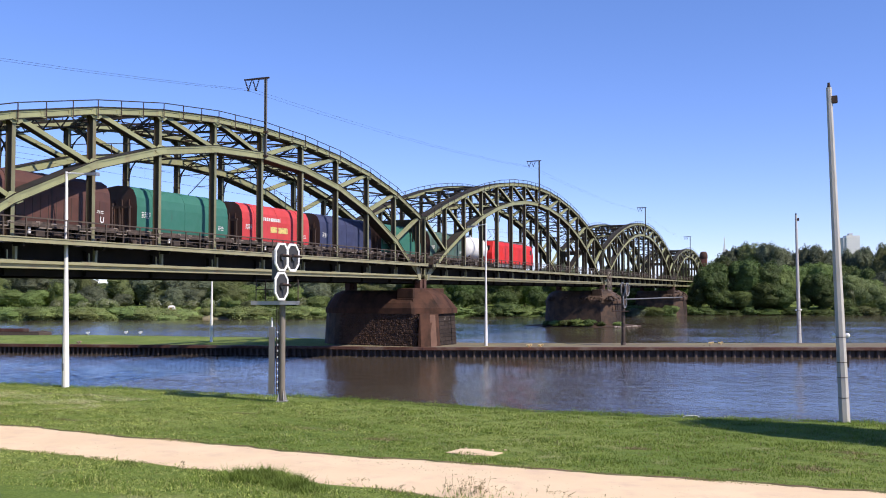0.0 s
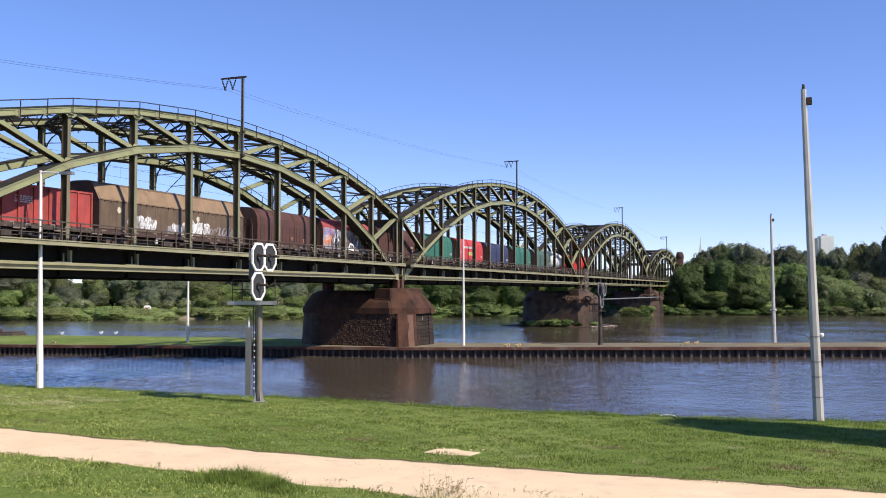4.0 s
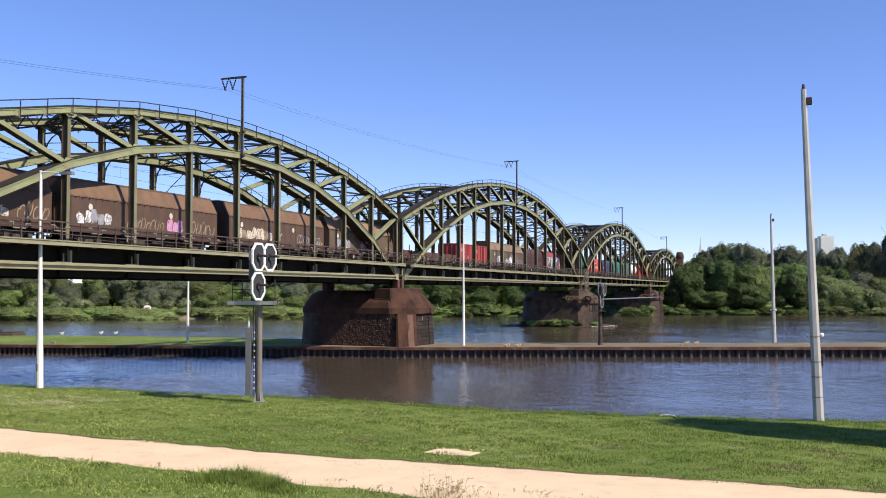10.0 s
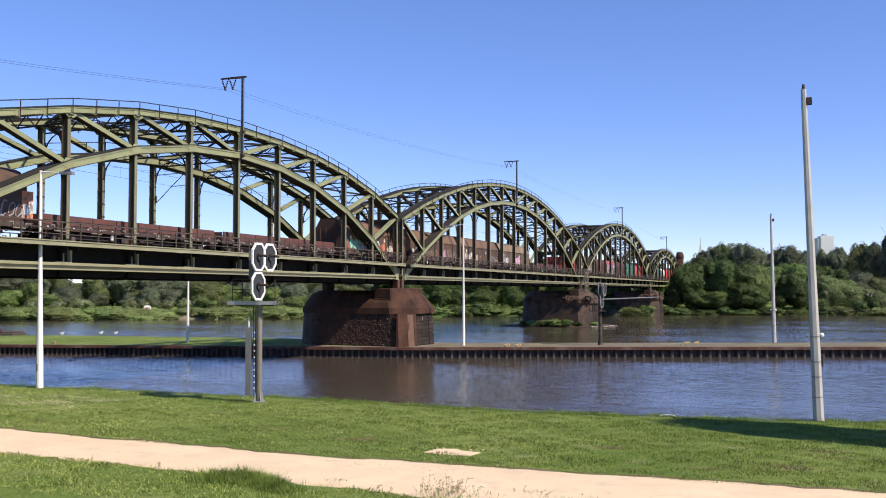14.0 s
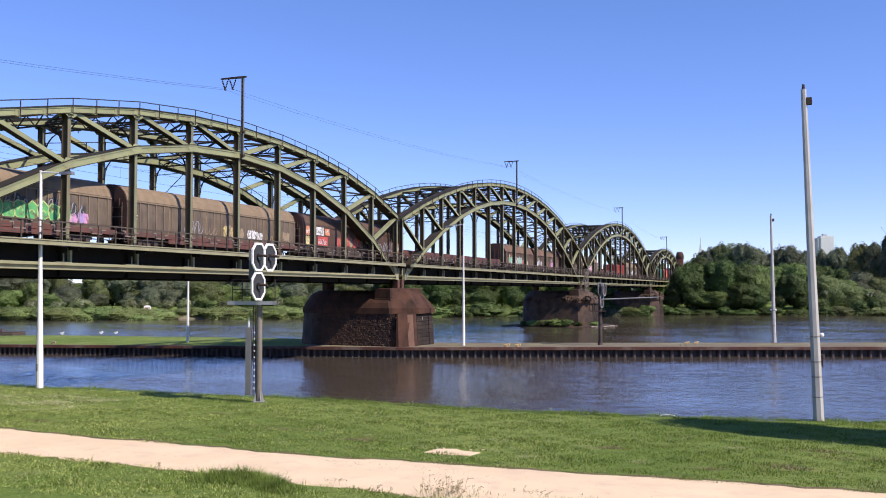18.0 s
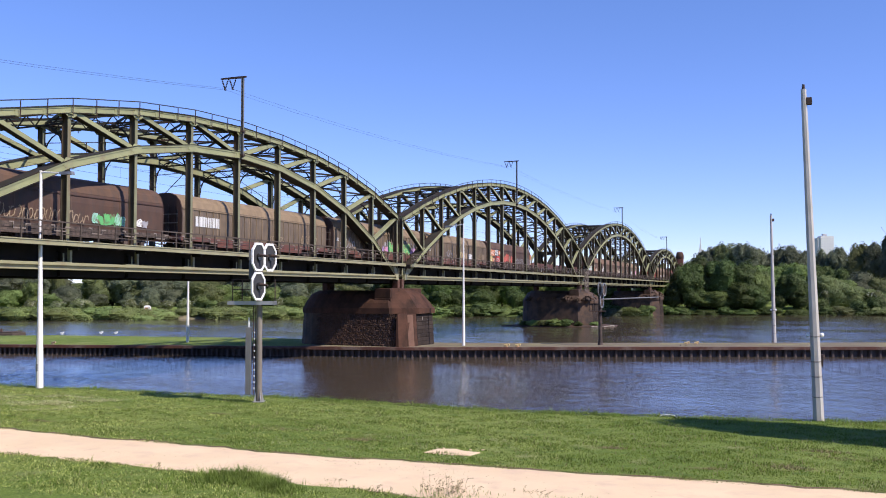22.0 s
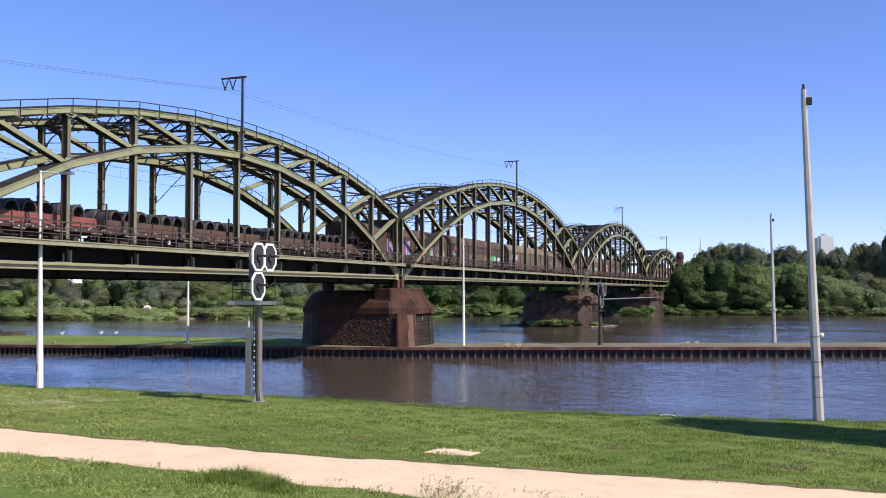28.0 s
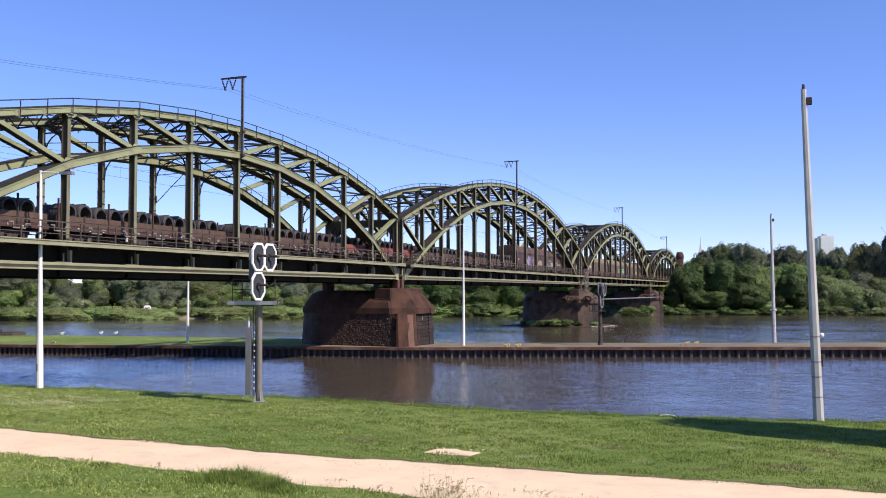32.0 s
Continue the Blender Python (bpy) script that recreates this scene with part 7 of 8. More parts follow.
KINDS = {
    "broad": [tree_kind("broadleaf_tree", "dense dark green broadleaf tree on the far bank", "tree", 11, 14, 0.4, 15300, 0.178, M_LEAF_DEEP, 11, "trees on the far bank", low=0.9, heads=6),
              tree_kind("broadleaf_tree", "dense deep green broadleaf tree on the far bank", "tree", 10, 13, 0.4, 15300, 0.172, M_LEAF_DEEP, 12, "trees on the far bank", low=0.9, heads=6),
              tree_kind("broadleaf_tree", "fresh green broadleaf tree on the far bank", "tree", 10, 13, 0.4, 15300, 0.172, M_LEAF_FRESH, 13, "trees on the far bank", low=0.9, heads=6)],
    "tall": [tree_kind("poplar_tree", "tall grey-green tree with an airy rounded crown", "tree", 10, 20, 2.0, 12750, 0.198, M_LEAF_GREY, 21, "tall trees behind the bank", 0.36, 0.34, 0.6, heads=6),
             tree_kind("poplar_tree", "tall green tree with an uneven rounded crown", "tree", 10, 20, 2.0, 12750, 0.198, M_LEAF_MID, 22, "tall trees behind the bank", 0.36, 0.34, 0.65, heads=6),
             tree_kind("poplar_tree", "tall dark grey-green tree with gaps in its crown", "tree", 9, 20, 2.5, 11050, 0.198, M_LEAF_GREY, 23, "tall trees behind the bank", 0.32, 0.36, 0.6, airy=0.03, heads=7)],
    "round": [tree_kind("willow_shrub", "rounded light grey-green willow by the water", "shrub", 9, 6.5, -0.5, 11900, 0.132, M_LEAF_MID, 31, "willows by the water", 0.09, 0.2, 1.0, 0.5),
              tree_kind("willow_shrub", "rounded fresh green willow by the water", "shrub", 8, 5.5, -0.5, 10200, 0.125, M_LEAF_FRESH, 32, "willows by the water", 0.09, 0.2, 1.0, 0.5),
              tree_kind("willow_shrub", "rounded grey-green bush on the meadow", "shrub", 7, 5.0, -0.5, 9350, 0.119, M_LEAF_GREY, 33, "willows by the water", 0.09, 0.22, 1.0)],
    "low": [tree_kind("bank_shrub", "low leafy shrub at the water's edge", "shrub", 6, 2.4, -0.6, 4420, 0.099, M_LEAF_MID, 41, "low growth on the bank", 0.05, 0.4, 1.0, heads=5),
            tree_kind("bank_shrub", "low green shrub and reeds at the water's edge", "shrub", 7, 2.2, -0.6, 4760, 0.099, M_LEAF_FRESH, 42, "low growth on the bank", 0.05, 0.4, 1.0, heads=6),
            tree_kind("bank_shrub", "low dark shrub at the water's edge", "shrub", 5.5, 2.4, -0.6, 4080, 0.099, M_LEAF_DEEP, 43, "low growth on the bank", 0.05, 0.4, 1.0, heads=5)],
    "reed": [tree_kind("reed_bed", "bed of pale green reeds and tall herbs at the water's edge", "reeds", 8, 2.4, -0.6, 7000, 0.09, M_LEAF_REED, 44, "reeds along the far waterline", 0.04, 0.3, 1.0, heads=7),
             tree_kind("reed_bed", "bed of fresh green reeds and herbs at the water's edge", "reeds", 8, 2.2, -0.6, 7000, 0.09, M_LEAF_FRESH, 45, "reeds along the far waterline", 0.04, 0.3, 1.0, heads=7)],
}


def blossom_bush():
    root = empty("flowering_bush", pose(0, -600, 0), "bush covered in cream-white blossom on the far bank", "shrub", "flowering bushes")
    root["wide"], root["high"] = 6.0, 4.2
    part("stem", trunk_mesh("trunk", 4, 0.06, 51), M_BARK, root)
    part("crown", crown("crown", 6, 4.2, -0.4, 3600, 0.17, 51, M_LEAF_MID, 0.3, 1.0), M_LEAF_MID, root)
    part("blossom", crown("blossom", 6.3, 4.5, -0.3, 300, 0.2, 51, M_BLOSSOM, 0.3, 1.0, heart=False), M_BLOSSOM, root, "clusters of cream-white blossom")
    return root


BLOSSOM = blossom_bush()
planted = {}


def plant(proto, x, y, z, scale, turn):
    """The first of a kind is moved into place, every further one is a copy."""
    m = pose(x, y, z, 0, 0, turn)
    ob = proto if proto.name not in planted else copy_thing(proto, m)
    planted[proto.name] = True
    ob.matrix_basis = m @ Matrix.Diagonal((*scale, 1))
    return ob


def bank_z(x, y):
    off = y - far_bank(x)
    return float(np.interp(off, [-2.5, 0, 1.5, 5, 30, 120, 500, 4300], [-1.8, -1.0, 0.1, 0.7, 1.0, 1.2, 3.0, 6.0]))


def belt(kind, a, b, count, off, height, seed, width=1.0, only=None, skip=(), sink=0.1):
    """Plants in a loose row from x = a to x = b, a stretch behind the far waterline."""
    rng = random.Random(seed)
    for i in range(count):
        x = a + (b - a) * (i + rng.uniform(0.1, 0.9)) / count
        y = far_bank(x) + rng.uniform(*off)
        if any(lo < x < hi for lo, hi in skip):
            continue
        protos = KINDS[kind]
        proto = protos[rng.randrange(len(protos)) if only is None else only[rng.randrange(len(only))]]
        h = rng.uniform(*height) / proto["high"]
        w = h * rng.uniform(0.85, 1.2) * width
        plant(proto, x, y, bank_z(x, y) - sink, (w, w, h), rng.uniform(0, 360))


def grove(kind, rows, seed, only=None):
    """Plants at set places: x, distance behind the waterline, width, height."""
    rng = random.Random(seed)
    for i, (x, off, w, h) in enumerate(rows):
        protos = KINDS[kind] if kind != "blossom" else [BLOSSOM]
        proto = protos[only[i % len(only)] if only else i % len(protos)]
        y = far_bank(x) + off
        k = w / proto["wide"]
        if kind == "low":
            h, sink = h + 0.8, 0.85
        else:
            sink = 0.15
        plant(proto, x, y, bank_z(x, y) - sink, (k, k * rng.uniform(0.9, 1.1), h / proto["high"]), rng.uniform(0, 360))


# dense wood beyond the end of the bridge
grove("broad", [(8.0, 5.0, 11.2, 12.9), (11.3, 8.0, 10.6, 13.9), (17.3, 6.0, 12.0, 13.7), (22.8, 6.0, 10.0, 12.3), (26.7, 6.0, 7.6, 10.9), (35.2, 5.0, 9.0, 9.8)], 1, (0, 1, 0, 1, 2, 0))
grove("broad", [(20.4, 3.0, 9.3, 7.4), (9.7, 3.0, 8.0, 7.4), (15.0, 2.5, 9.3, 5.4), (25.8, 3.0, 7.7, 6.0), (36.7, 3.0, 7.0, 6.0), (31.6, 3.5, 5.0, 4.2), (4.6, 4.0, 6, 6.5)], 2, (1, 0, 2, 1, 0, 1))
grove("low", [(7, 0.8, 7, 1.2), (13, 0.4, 10, 1.0), (18, 0.8, 6, 1.5), (23, 0.5, 8, 1.0), (29, 0.9, 8, 1.3), (36, 0.5, 9, 1.0), (-1, 0.8, 8, 2.0), (3.5, 0.6, 7, 1.4)], 3, (2,))
grove("round", [(-0.5, -8.0, 5.5, 3.6), (-4, -9.0, 6, 3.2), (-7.5, -8, 5, 2.8)], 33, (1, 1, 2))
# tall trees standing behind
grove("tall", [(9.2, 70.0, 11.5, 19.2), (14.4, 66.0, 12.5, 20.4), (21.6, 62.0, 12.6, 20.0), (25.0, 72.0, 8.0, 18.2), (31.1, 60.0, 10.4, 19.0), (35.7, 58.0, 9.6, 19.1), (43.5, 60.0, 9.6, 18.0), (46.7, 55.0, 7.6, 18.4),
               (52.7, 48.0, 8.4, 19.3), (59.3, 45.0, 9.0, 19.4), (62.4, 30.0, 8.0, 24.0), (3, 75, 9, 15)], 4, (0, 1, 0, 2, 2, 0, 2))
grove("broad", [(33.8, 50.0, 13.0, 13.8), (41.7, 48.0, 12.4, 12.9), (26, 50, 12, 13), (47.5, 44.0, 10.4, 11.6)], 5, (2, 0))
# willows and blossom upstream
grove("round", [(44.6, 8.0, 10.6, 9.0), (48.9, 9.0, 9.6, 6.0), (53.8, 30.0, 12.4, 10.0), (58.8, 22.0, 9.0, 8.3), (47.6, 16.0, 8.4, 8.0), (55.3, 10.0, 8.2, 5.2), (61.4, 12.0, 10.0, 7.2), (52, 20, 10, 7)], 6, (0, 0, 2, 0, 1))
grove("low", [(43.5, 0.5, 6, 1.6), (47.5, 0.6, 7, 1.5), (52, 0.5, 7, 1.8), (56.5, 0.6, 7, 2.0), (61, 0.5, 7, 2.0)], 34, (2, 0))
grove("low", [(51.1, 2.0, 6.8, 2.5), (55.3, 3.0, 7.2, 3.2), (58.9, 3.0, 6.4, 3.8), (41.9, 3.0, 5.0, 2.8), (40.0, 2.5, 4.4, 2.0), (46, 1.5, 6, 1.3), (63, 2, 7, 3)], 7, (2, 2, 0))
grove("blossom", [(42.9, 5.0, 2.8, 5.2), (56.1, 6.0, 4.6, 4.8), (53.8, 9.0, 3.0, 3.9)], 8)
belt("low", 64, 110, 12, (-0.4, 2), (1.6, 3), 6)
belt("tall", 66, 120, 8, (30, 60), (17, 21), 9)
belt("tall", -30, 90, 22, (150, 190), (13, 16), 19)
# growth below the middle spans
belt("broad", -58, -10, 13, (3, 8), (4.0, 5.6), 11, 1.5, (0, 1, 0, 2))
belt("low", -60, -4, 16, (-0.3, 1.4), (2.6, 3.6), 12, 1.1, (2, 2, 1), (), 0.9)
belt("broad", -66, -2, 13, (16, 34), (8.0, 10.0), 13, 1.35, (0, 1, 2, 0))
belt("broad", -70, 0, 12, (50, 75), (9, 11), 27, 1.4)
# meadow and wood downstream
belt("reed", -190, -60, 46, (-0.3, 0.7), (3.6, 4.6), 15, 0.75, (0, 0, 1), ((-96.5, -87),), 1.75)
belt("reed", -190, -60, 16, (2.0, 4), (2.4, 2.8), 16, 0.9, (0, 1), (), 1.3)
grove("tall", [(-165.6, 70, 12, 14.5), (-160.5, 75, 12, 15), (-155.8, 70, 5.2, 13.5), (-145.8, 72, 7.2, 14), (-142.8, 70, 11, 15), (-138, 74, 11.5, 15.5), (-132.1, 72, 11, 14.5), (-125.1, 70, 11, 15), (-120.2, 72, 11, 15), (-114.2, 70, 11, 14.5),
               (-108.5, 73, 11.5, 15), (-102.5, 70, 11, 15), (-96, 70, 11, 15), (-89, 68, 11, 15)], 18, (1, 2, 1, 0))
grove("tall", [(-172, 62, 11, 11), (-161, 60, 10, 10), (-153.9, 60, 7, 9), (-141.3, 60, 8, 9), (-136, 62, 11, 9.5), (-128, 60, 11, 10), (-118, 62, 11, 10), (-108, 60, 11, 10), (-98, 60, 11, 10), (-88, 58, 11, 10), (-79, 56, 11, 10), (-70, 54, 11, 10)], 21, (1, 0, 2))
belt("round", -185, -58, 36, (58, 84), (5.0, 8.0), 36, 1.7, (0, 2, 0, 1), ((-159, -147),))
belt("tall", -330, -206, 16, (120, 160), (13, 16), 24, 1.4)
belt("tall", -168, -40, 19, (115, 150), (13, 16), 25, 1.4)
belt("round", -168, -58, 20, (52, 60), (3.2, 5.2), 35, 1.35, (0, 2, 1))
grove("round", [(-141.1, 48.0, 9.6, 5.6), (-146.4, 45.0, 6.5, 6.8), (-149.5, 42.0, 7.4, 4.8), (-123.7, 50.0, 8.0, 5.2), (-118.0, 48.0, 7.2, 4.8), (-110.9, 46.0, 12.0, 7.0), (-107.5, 50.0, 8.2, 6.2), (-103.8, 52.0, 10, 6.4),
                (-96.6, 48.0, 8.4, 5.6), (-139.4, 40.0, 5.6, 3.8), (-90, 45, 9, 6), (-82, 40, 9, 5.5), (-74, 36, 9, 6)], 26, (2, 1, 1, 2, 2, 0, 1))
grove("round", [(-95.4, 12.0, 4.0, 3.6), (-92, 9.0, 4.4, 2.4), (-88.5, 7.0, 5.4, 2.6), (-85, 8.0, 5.4, 2.8), (-76, 9, 6, 3.6), (-69, 8, 6, 3.4), (-64, 7, 6, 4)], 28, (1, 1, 0))
grove("blossom", [(-125.3, 9.0, 2.8, 2.6), (-121.1, 10.0, 3.4, 2.3), (-119.5, 14.0, 3.8, 2.9), (-117.6, 14.0, 3.0, 2.5), (-109.2, 12.0, 3.4, 2.8), (-107.6, 14.0, 2.8, 2.2), (-102.8, 13.0, 3.6, 2.4), (-99.0, 12.0, 3.2, 2.9),
                  (-97.2, 13.0, 2.8, 2.6), (-80.3, 12.0, 3.4, 3.0), (-78.6, 9.0, 3.0, 2.2), (-72, 11, 3.2, 2.8)], 29)
rng = random.Random(23)
# the tree upstream of the meadow whose shade lies on the grass
plant(KINDS["broad"][0], 48.8, 37.2, 0.0, (0.5, 0.46, 1.08), 0)
plant(KINDS["broad"][1], 54.5, 35.8, 0.0, (0.6, 0.6, 1.08), 0)
# growth on the apron of the second pier
for x, y, s in ((-7.2, 172.6, 0.4), (-5, 172.2, 0.42), (-3.2, 172.5, 0.5), (-1.2, 172.4, 0.45), (1.0, 172.6, 0.3), (3.6, 175, 0.3), (-9, 172.8, 0.3)):
    plant(KINDS["low"][rng.randrange(3)], x, y, -0.9, (s, s, s), rng.uniform(0, 360))
single("pier_apron", Shape().loft([[(x * k, y * k, z) for x, y in ((-13, -5.6), (-4, -6.6), (4, -6.2), (6.6, -2), (6.4, 3), (3, 6), (-12, 6))] for k, z in ((1.03, -1.6), (1.0, -1.02), (0.8, -0.9))], True), M_STONE_BLACK,
       "low stony apron round the foot of the river pier", "apron", kind="structure", m=pose(0, PIER_Y + 1.5 * GAP + 14 * PANEL, 0))
apron_stones = Shape()
for i in range(70):
    a = rng.uniform(-1.3, 0.5)
    apron_stones.blob((3.2 + 3.4 * math.cos(a) * rng.uniform(0.8, 1.05), 174.4 + 6.0 * math.sin(a) * rng.uniform(0.8, 1.0), -0.98), rng.uniform(0.1, 0.24), 6, 0.3, 0.55, i)
single("apron_stones", apron_stones, M_RUBBLE, "pale rubble stones at the tip of the pier's apron", "rubble", kind="stuff")


def blades(name, count, area, height, width, mat, seed, label, clump=None, keep=None, lean=0.35):
    """Single grass blades as slim triangles; kind stuff."""
    rng = np.random.default_rng(seed)
    x = rng.uniform(area[0], area[1], count)
    y = rng.uniform(area[2], area[3], count)
    if clump is not None:
        x, y = clump(rng, count)
    if keep is not None:
        k = keep(x, y, rng)
        x, y = x[k], y[k]
    n = len(x)
    h = (height[0] + (height[1] - height[0]) * rng.random(n) ** 1.6) * np.clip(0.8 + 0.45 * patchy(x, y) + 0.5 * patchy(x * 2.3 + 5, y * 2.9), 0.25, 2.1)
    a = rng.uniform(0, 2 * np.pi, n)
    lx, ly = rng.normal(0, lean, n) * h, rng.normal(0, lean, n) * h
    dx, dy = np.cos(a) * width, np.sin(a) * width
    z = np.zeros(n) - 0.01
    v = np.stack([np.stack([x - dx, y - dy, z], 1), np.stack([x + dx, y + dy, z], 1), np.stack([x + lx, y + ly, h], 1)], 1).reshape(-1, 3)
    f = np.arange(n * 3).reshape(-1, 3)
    sh = Shape()
    sh.v, sh.f, sh.s = v.tolist(), [tuple(q) for q in f.tolist()], [False] * n
    return single(name, sh, mat, label, "grass", kind="stuff")


def patchy(x, y):
    return np.sin(x * 1.1 + 0.7 * np.sin(y * 0.9)) * np.sin(y * 1.4 + 0.8 * np.sin(x * 0.6)) + 0.6 * np.sin(x * 2.9 + y * 1.7) * np.sin(y * 3.3 - x)


def off_path(x, y, r):
    lo, hi = np.interp(x, *zip(*PATH_NEAR)), np.interp(x, *zip(*PATH_FAR))
    edge = r.uniform(-0.25, 0.15, len(x))
    on_land = y < np.interp(x, *zip(*NEAR_EDGE)) + 0.15
    bare = on_land & ~((x > 27.75) & (x < 29.0) & (y > 30.1) & (y < 30.75))
    return ((y < lo - edge) | (y > hi + edge)) & bare


blades("meadow_grass", 330000, (-6, 46, 20.0, 43.3), (0.02, 0.09), 0.016, M_BLADE, 5, "short green meadow grass", keep=lambda x, y, r: off_path(x, y, r) & (r.random(len(x)) < np.interp(x, [6, 26], [0.55, 1.0])))
blades("meadow_straw", 16000, (-12, 50, 20.0, 43.3), (0.05, 0.16), 0.01, M_STRAW, 6, "dry straw among the meadow grass", keep=off_path)
blades("bank_grass", 30000, (-12, 52, 41.0, 43.9), (0.05, 0.20), 0.012, M_BLADE, 7, "longer grass along the bank edge", keep=lambda x, y, r: np.abs(y - np.interp(x, *zip(*NEAR_EDGE)) + 0.3) < 0.55)
blades("tall_grass", 14000, (14, 48, 21.5, 24.6), (0.05, 0.17), 0.010, M_BLADE, 8, "longer grass beside the path", keep=lambda x, y, r: (np.sin(x * 1.7) + np.sin(x * 0.6 + 1) + r.uniform(-0.6, 0.6, len(x))) > 0.6)


def tuft(rng, count):
    k = rng.integers(0, 5, count)
    cx = np.array([24.1, 24.5, 24.9, 25.4, 26.2])[k] + rng.normal(0, 0.3, count)
    cy = np.array([23.7, 24.0, 23.9, 23.6, 23.1])[k] + rng.normal(0, 0.22, count)
    return cx, cy


blades("grass_tuft", 12000, (0, 1, 0, 1), (0.08, 0.34), 0.013, M_TUFT, 9, "thick leafy tuft of weeds and grass beside the path", clump=tuft, lean=0.6)


def weeds():
    rng = random.Random(12)
    sh = Shape()
    bunches = ((30.3, 23.9, 0.28), (30.8, 24.1, 0.3), (30.55, 24.3, 0.25), (32.6, 24.55, 0.3), (33.2, 24.4, 0.3), (21.7, 24.45, 0.3), (27.6, 24.15, 0.4), (29.0, 23.6, 0.5), (35.0, 24.0, 0.8))
    for i in range(84):
        bx, by, spread = bunches[i % (len(bunches) if i % 2 else 3)]
        x, y = bx + rng.gauss(0, spread), by + rng.gauss(0, 0.16)
        h = rng.uniform(0.1, 0.26) if i % 4 else rng.uniform(0.25, 0.5)
        lx, ly = rng.gauss(0, 0.1), rng.gauss(0, 0.1)
        sh.tube((x, y, 0), (x + lx, y + ly, h), 0.003, 0.002, 3)
        for j in range(rng.randrange(4, 9)):
            k = rng.uniform(0.55, 1.0)
            px, py, pz = x + lx * k, y + ly * k, h * k
            ax, ay = rng.gauss(0, 0.05), rng.gauss(0, 0.05)
            sh.add([(px, py, pz), (px + ax + 0.009, py + ay, pz + 0.035), (px + ax - 0.009, py + ay, pz + 0.045)], [(0, 1, 2)])
    return single("seeding_weeds", sh, M_STRAW, "thin seeding weed stems at the path's edge", "weeds", kind="stuff")


weeds()


# ---- small things ----
def slab():
    root = empty("concrete_slab", pose(28.4, 30.5, 0), "flat pale concrete slab with broken edges, sunk in the grass", "slab")
    s = Shape().loft([[(x * k, y * k, z) for x, y in ((-0.85, -0.5), (-0.2, -0.62), (0.75, -0.55), (0.9, 0.1), (0.3, 0.2), (-0.1, 0.5), (-0.7, 0.35))] for k, z in ((1.0, -0.1), (1.0, 0.01), (0.95, 0.025))], True)
    part("top_slab", s, M_PATH, root, "pale concrete slab")
    rng = random.Random(2)
    for i in range(16):
        part("rubble_stone", Shape().blob((rng.uniform(-0.9, 0.9), rng.choice((rng.uniform(0.3, 0.65), rng.uniform(-0.7, -0.5))), 0.015), rng.uniform(0.025, 0.06), 6, 0.25, 0.6, i), M_PATH, root)
    return root


slab()


def bollard(x, y, mat, label):
    root = empty("mooring_bollard", pose(x, y, -0.24) @ Matrix.Scale(0.6, 4), label, "bollard", "bollards on the spit")
    part("post", Shape().tube((0, 0, 0), (0, 0, 0.3), 0.26, 0.2, 12), mat, root)
    part("cap", Shape().tube((-0.42, 0, 0.26), (0.42, 0, 0.4), 0.14, 0.17, 10), mat, root)
    return root


bollard(11.6, 93.0, M_BOLLARD, "small yellow mooring bollard on the spit")
bollard(12.6, 93.4, M_BOLLARD, "small yellow mooring bollard on the spit")
bollard(27.5, 103.6, M_BOLLARD, "small yellow mooring bollard on the spit")
bollard(28.4, 104.0, M_BOLLARD, "small yellow mooring bollard on the spit")
bollard(-33.0, 81.5, M_TAG["tan"], "small tan mooring bollard on the grassy spit")
bollard(-48.5, 100.5, M_WHITE, "white mooring bollard at the grass edge")
bollard(-45.0, 103.5, M_WHITE, "white mooring bollard at the grass edge")
bollard(-43.0, 103.8, M_WHITE, "white mooring bollard at the grass edge")


def pontoon():
    root = empty("pontoon", pose(-62, 107, WATER_Z, 0, 0, 16), "low brown moored pontoon beyond the grassy spit", "pontoon")
    part("hull", Shape().box(-9, 0.5, -1.8, 1.8, -0.4, 0.7, 0.08), M_TIMBER, root, "rust-brown hull")
    part("deck", Shape().box(-8.8, 0.3, -1.7, 1.7, 0.75, 0.83), M_TIMBER, root)
    part("rail_beam", Shape().box(-8.8, -1.0, -1.75, -1.6, 0.83, 1.25), M_CAP, root)
    return root


pontoon()


def shelter():
    root = empty("awning_tent", pose(-105.5, 193.8, 0.75, 0, 0, 20) @ Matrix.Scale(0.6, 4), "small white tent with an orange flap on the far bank", "tent")
    part("canvas", Shape().loft([[(-1.3, -1, 0), (1.3, -1, 0), (1.3, 1, 0), (-1.3, 1, 0)], [(-1.2, -0.9, 1.1), (1.2, -0.9, 1.1), (1.2, 0.9, 1.1), (-1.2, 0.9, 1.1)], [(-0.9, -0.1, 1.75), (0.9, -0.1, 1.75), (0.9, 0.1, 1.75), (-0.9, 0.1, 1.75)]], True), M_TAG["white"], root, "white canvas")
    part("door_flap", Shape().box(-0.5, 0.5, -1.04, -0.98, 0, 1.0), M_TAG["orange"], root, "orange flap")
    return root


shelter()
part_of_bank = Shape().loft([[(x, far_bank(x) + o, z) for o, z in ((-1.6, -1.5), (-0.4, -0.7), (1.2, 0.05), (2.2, 0.35), (4.0, 0.55))] for x in (-96.5, -94, -91, -88, -87)], closed=False)
single("bare_bank", part_of_bank, M_GRAVEL, "bare brown earth where the far bank is worn", "bank", kind="structure")


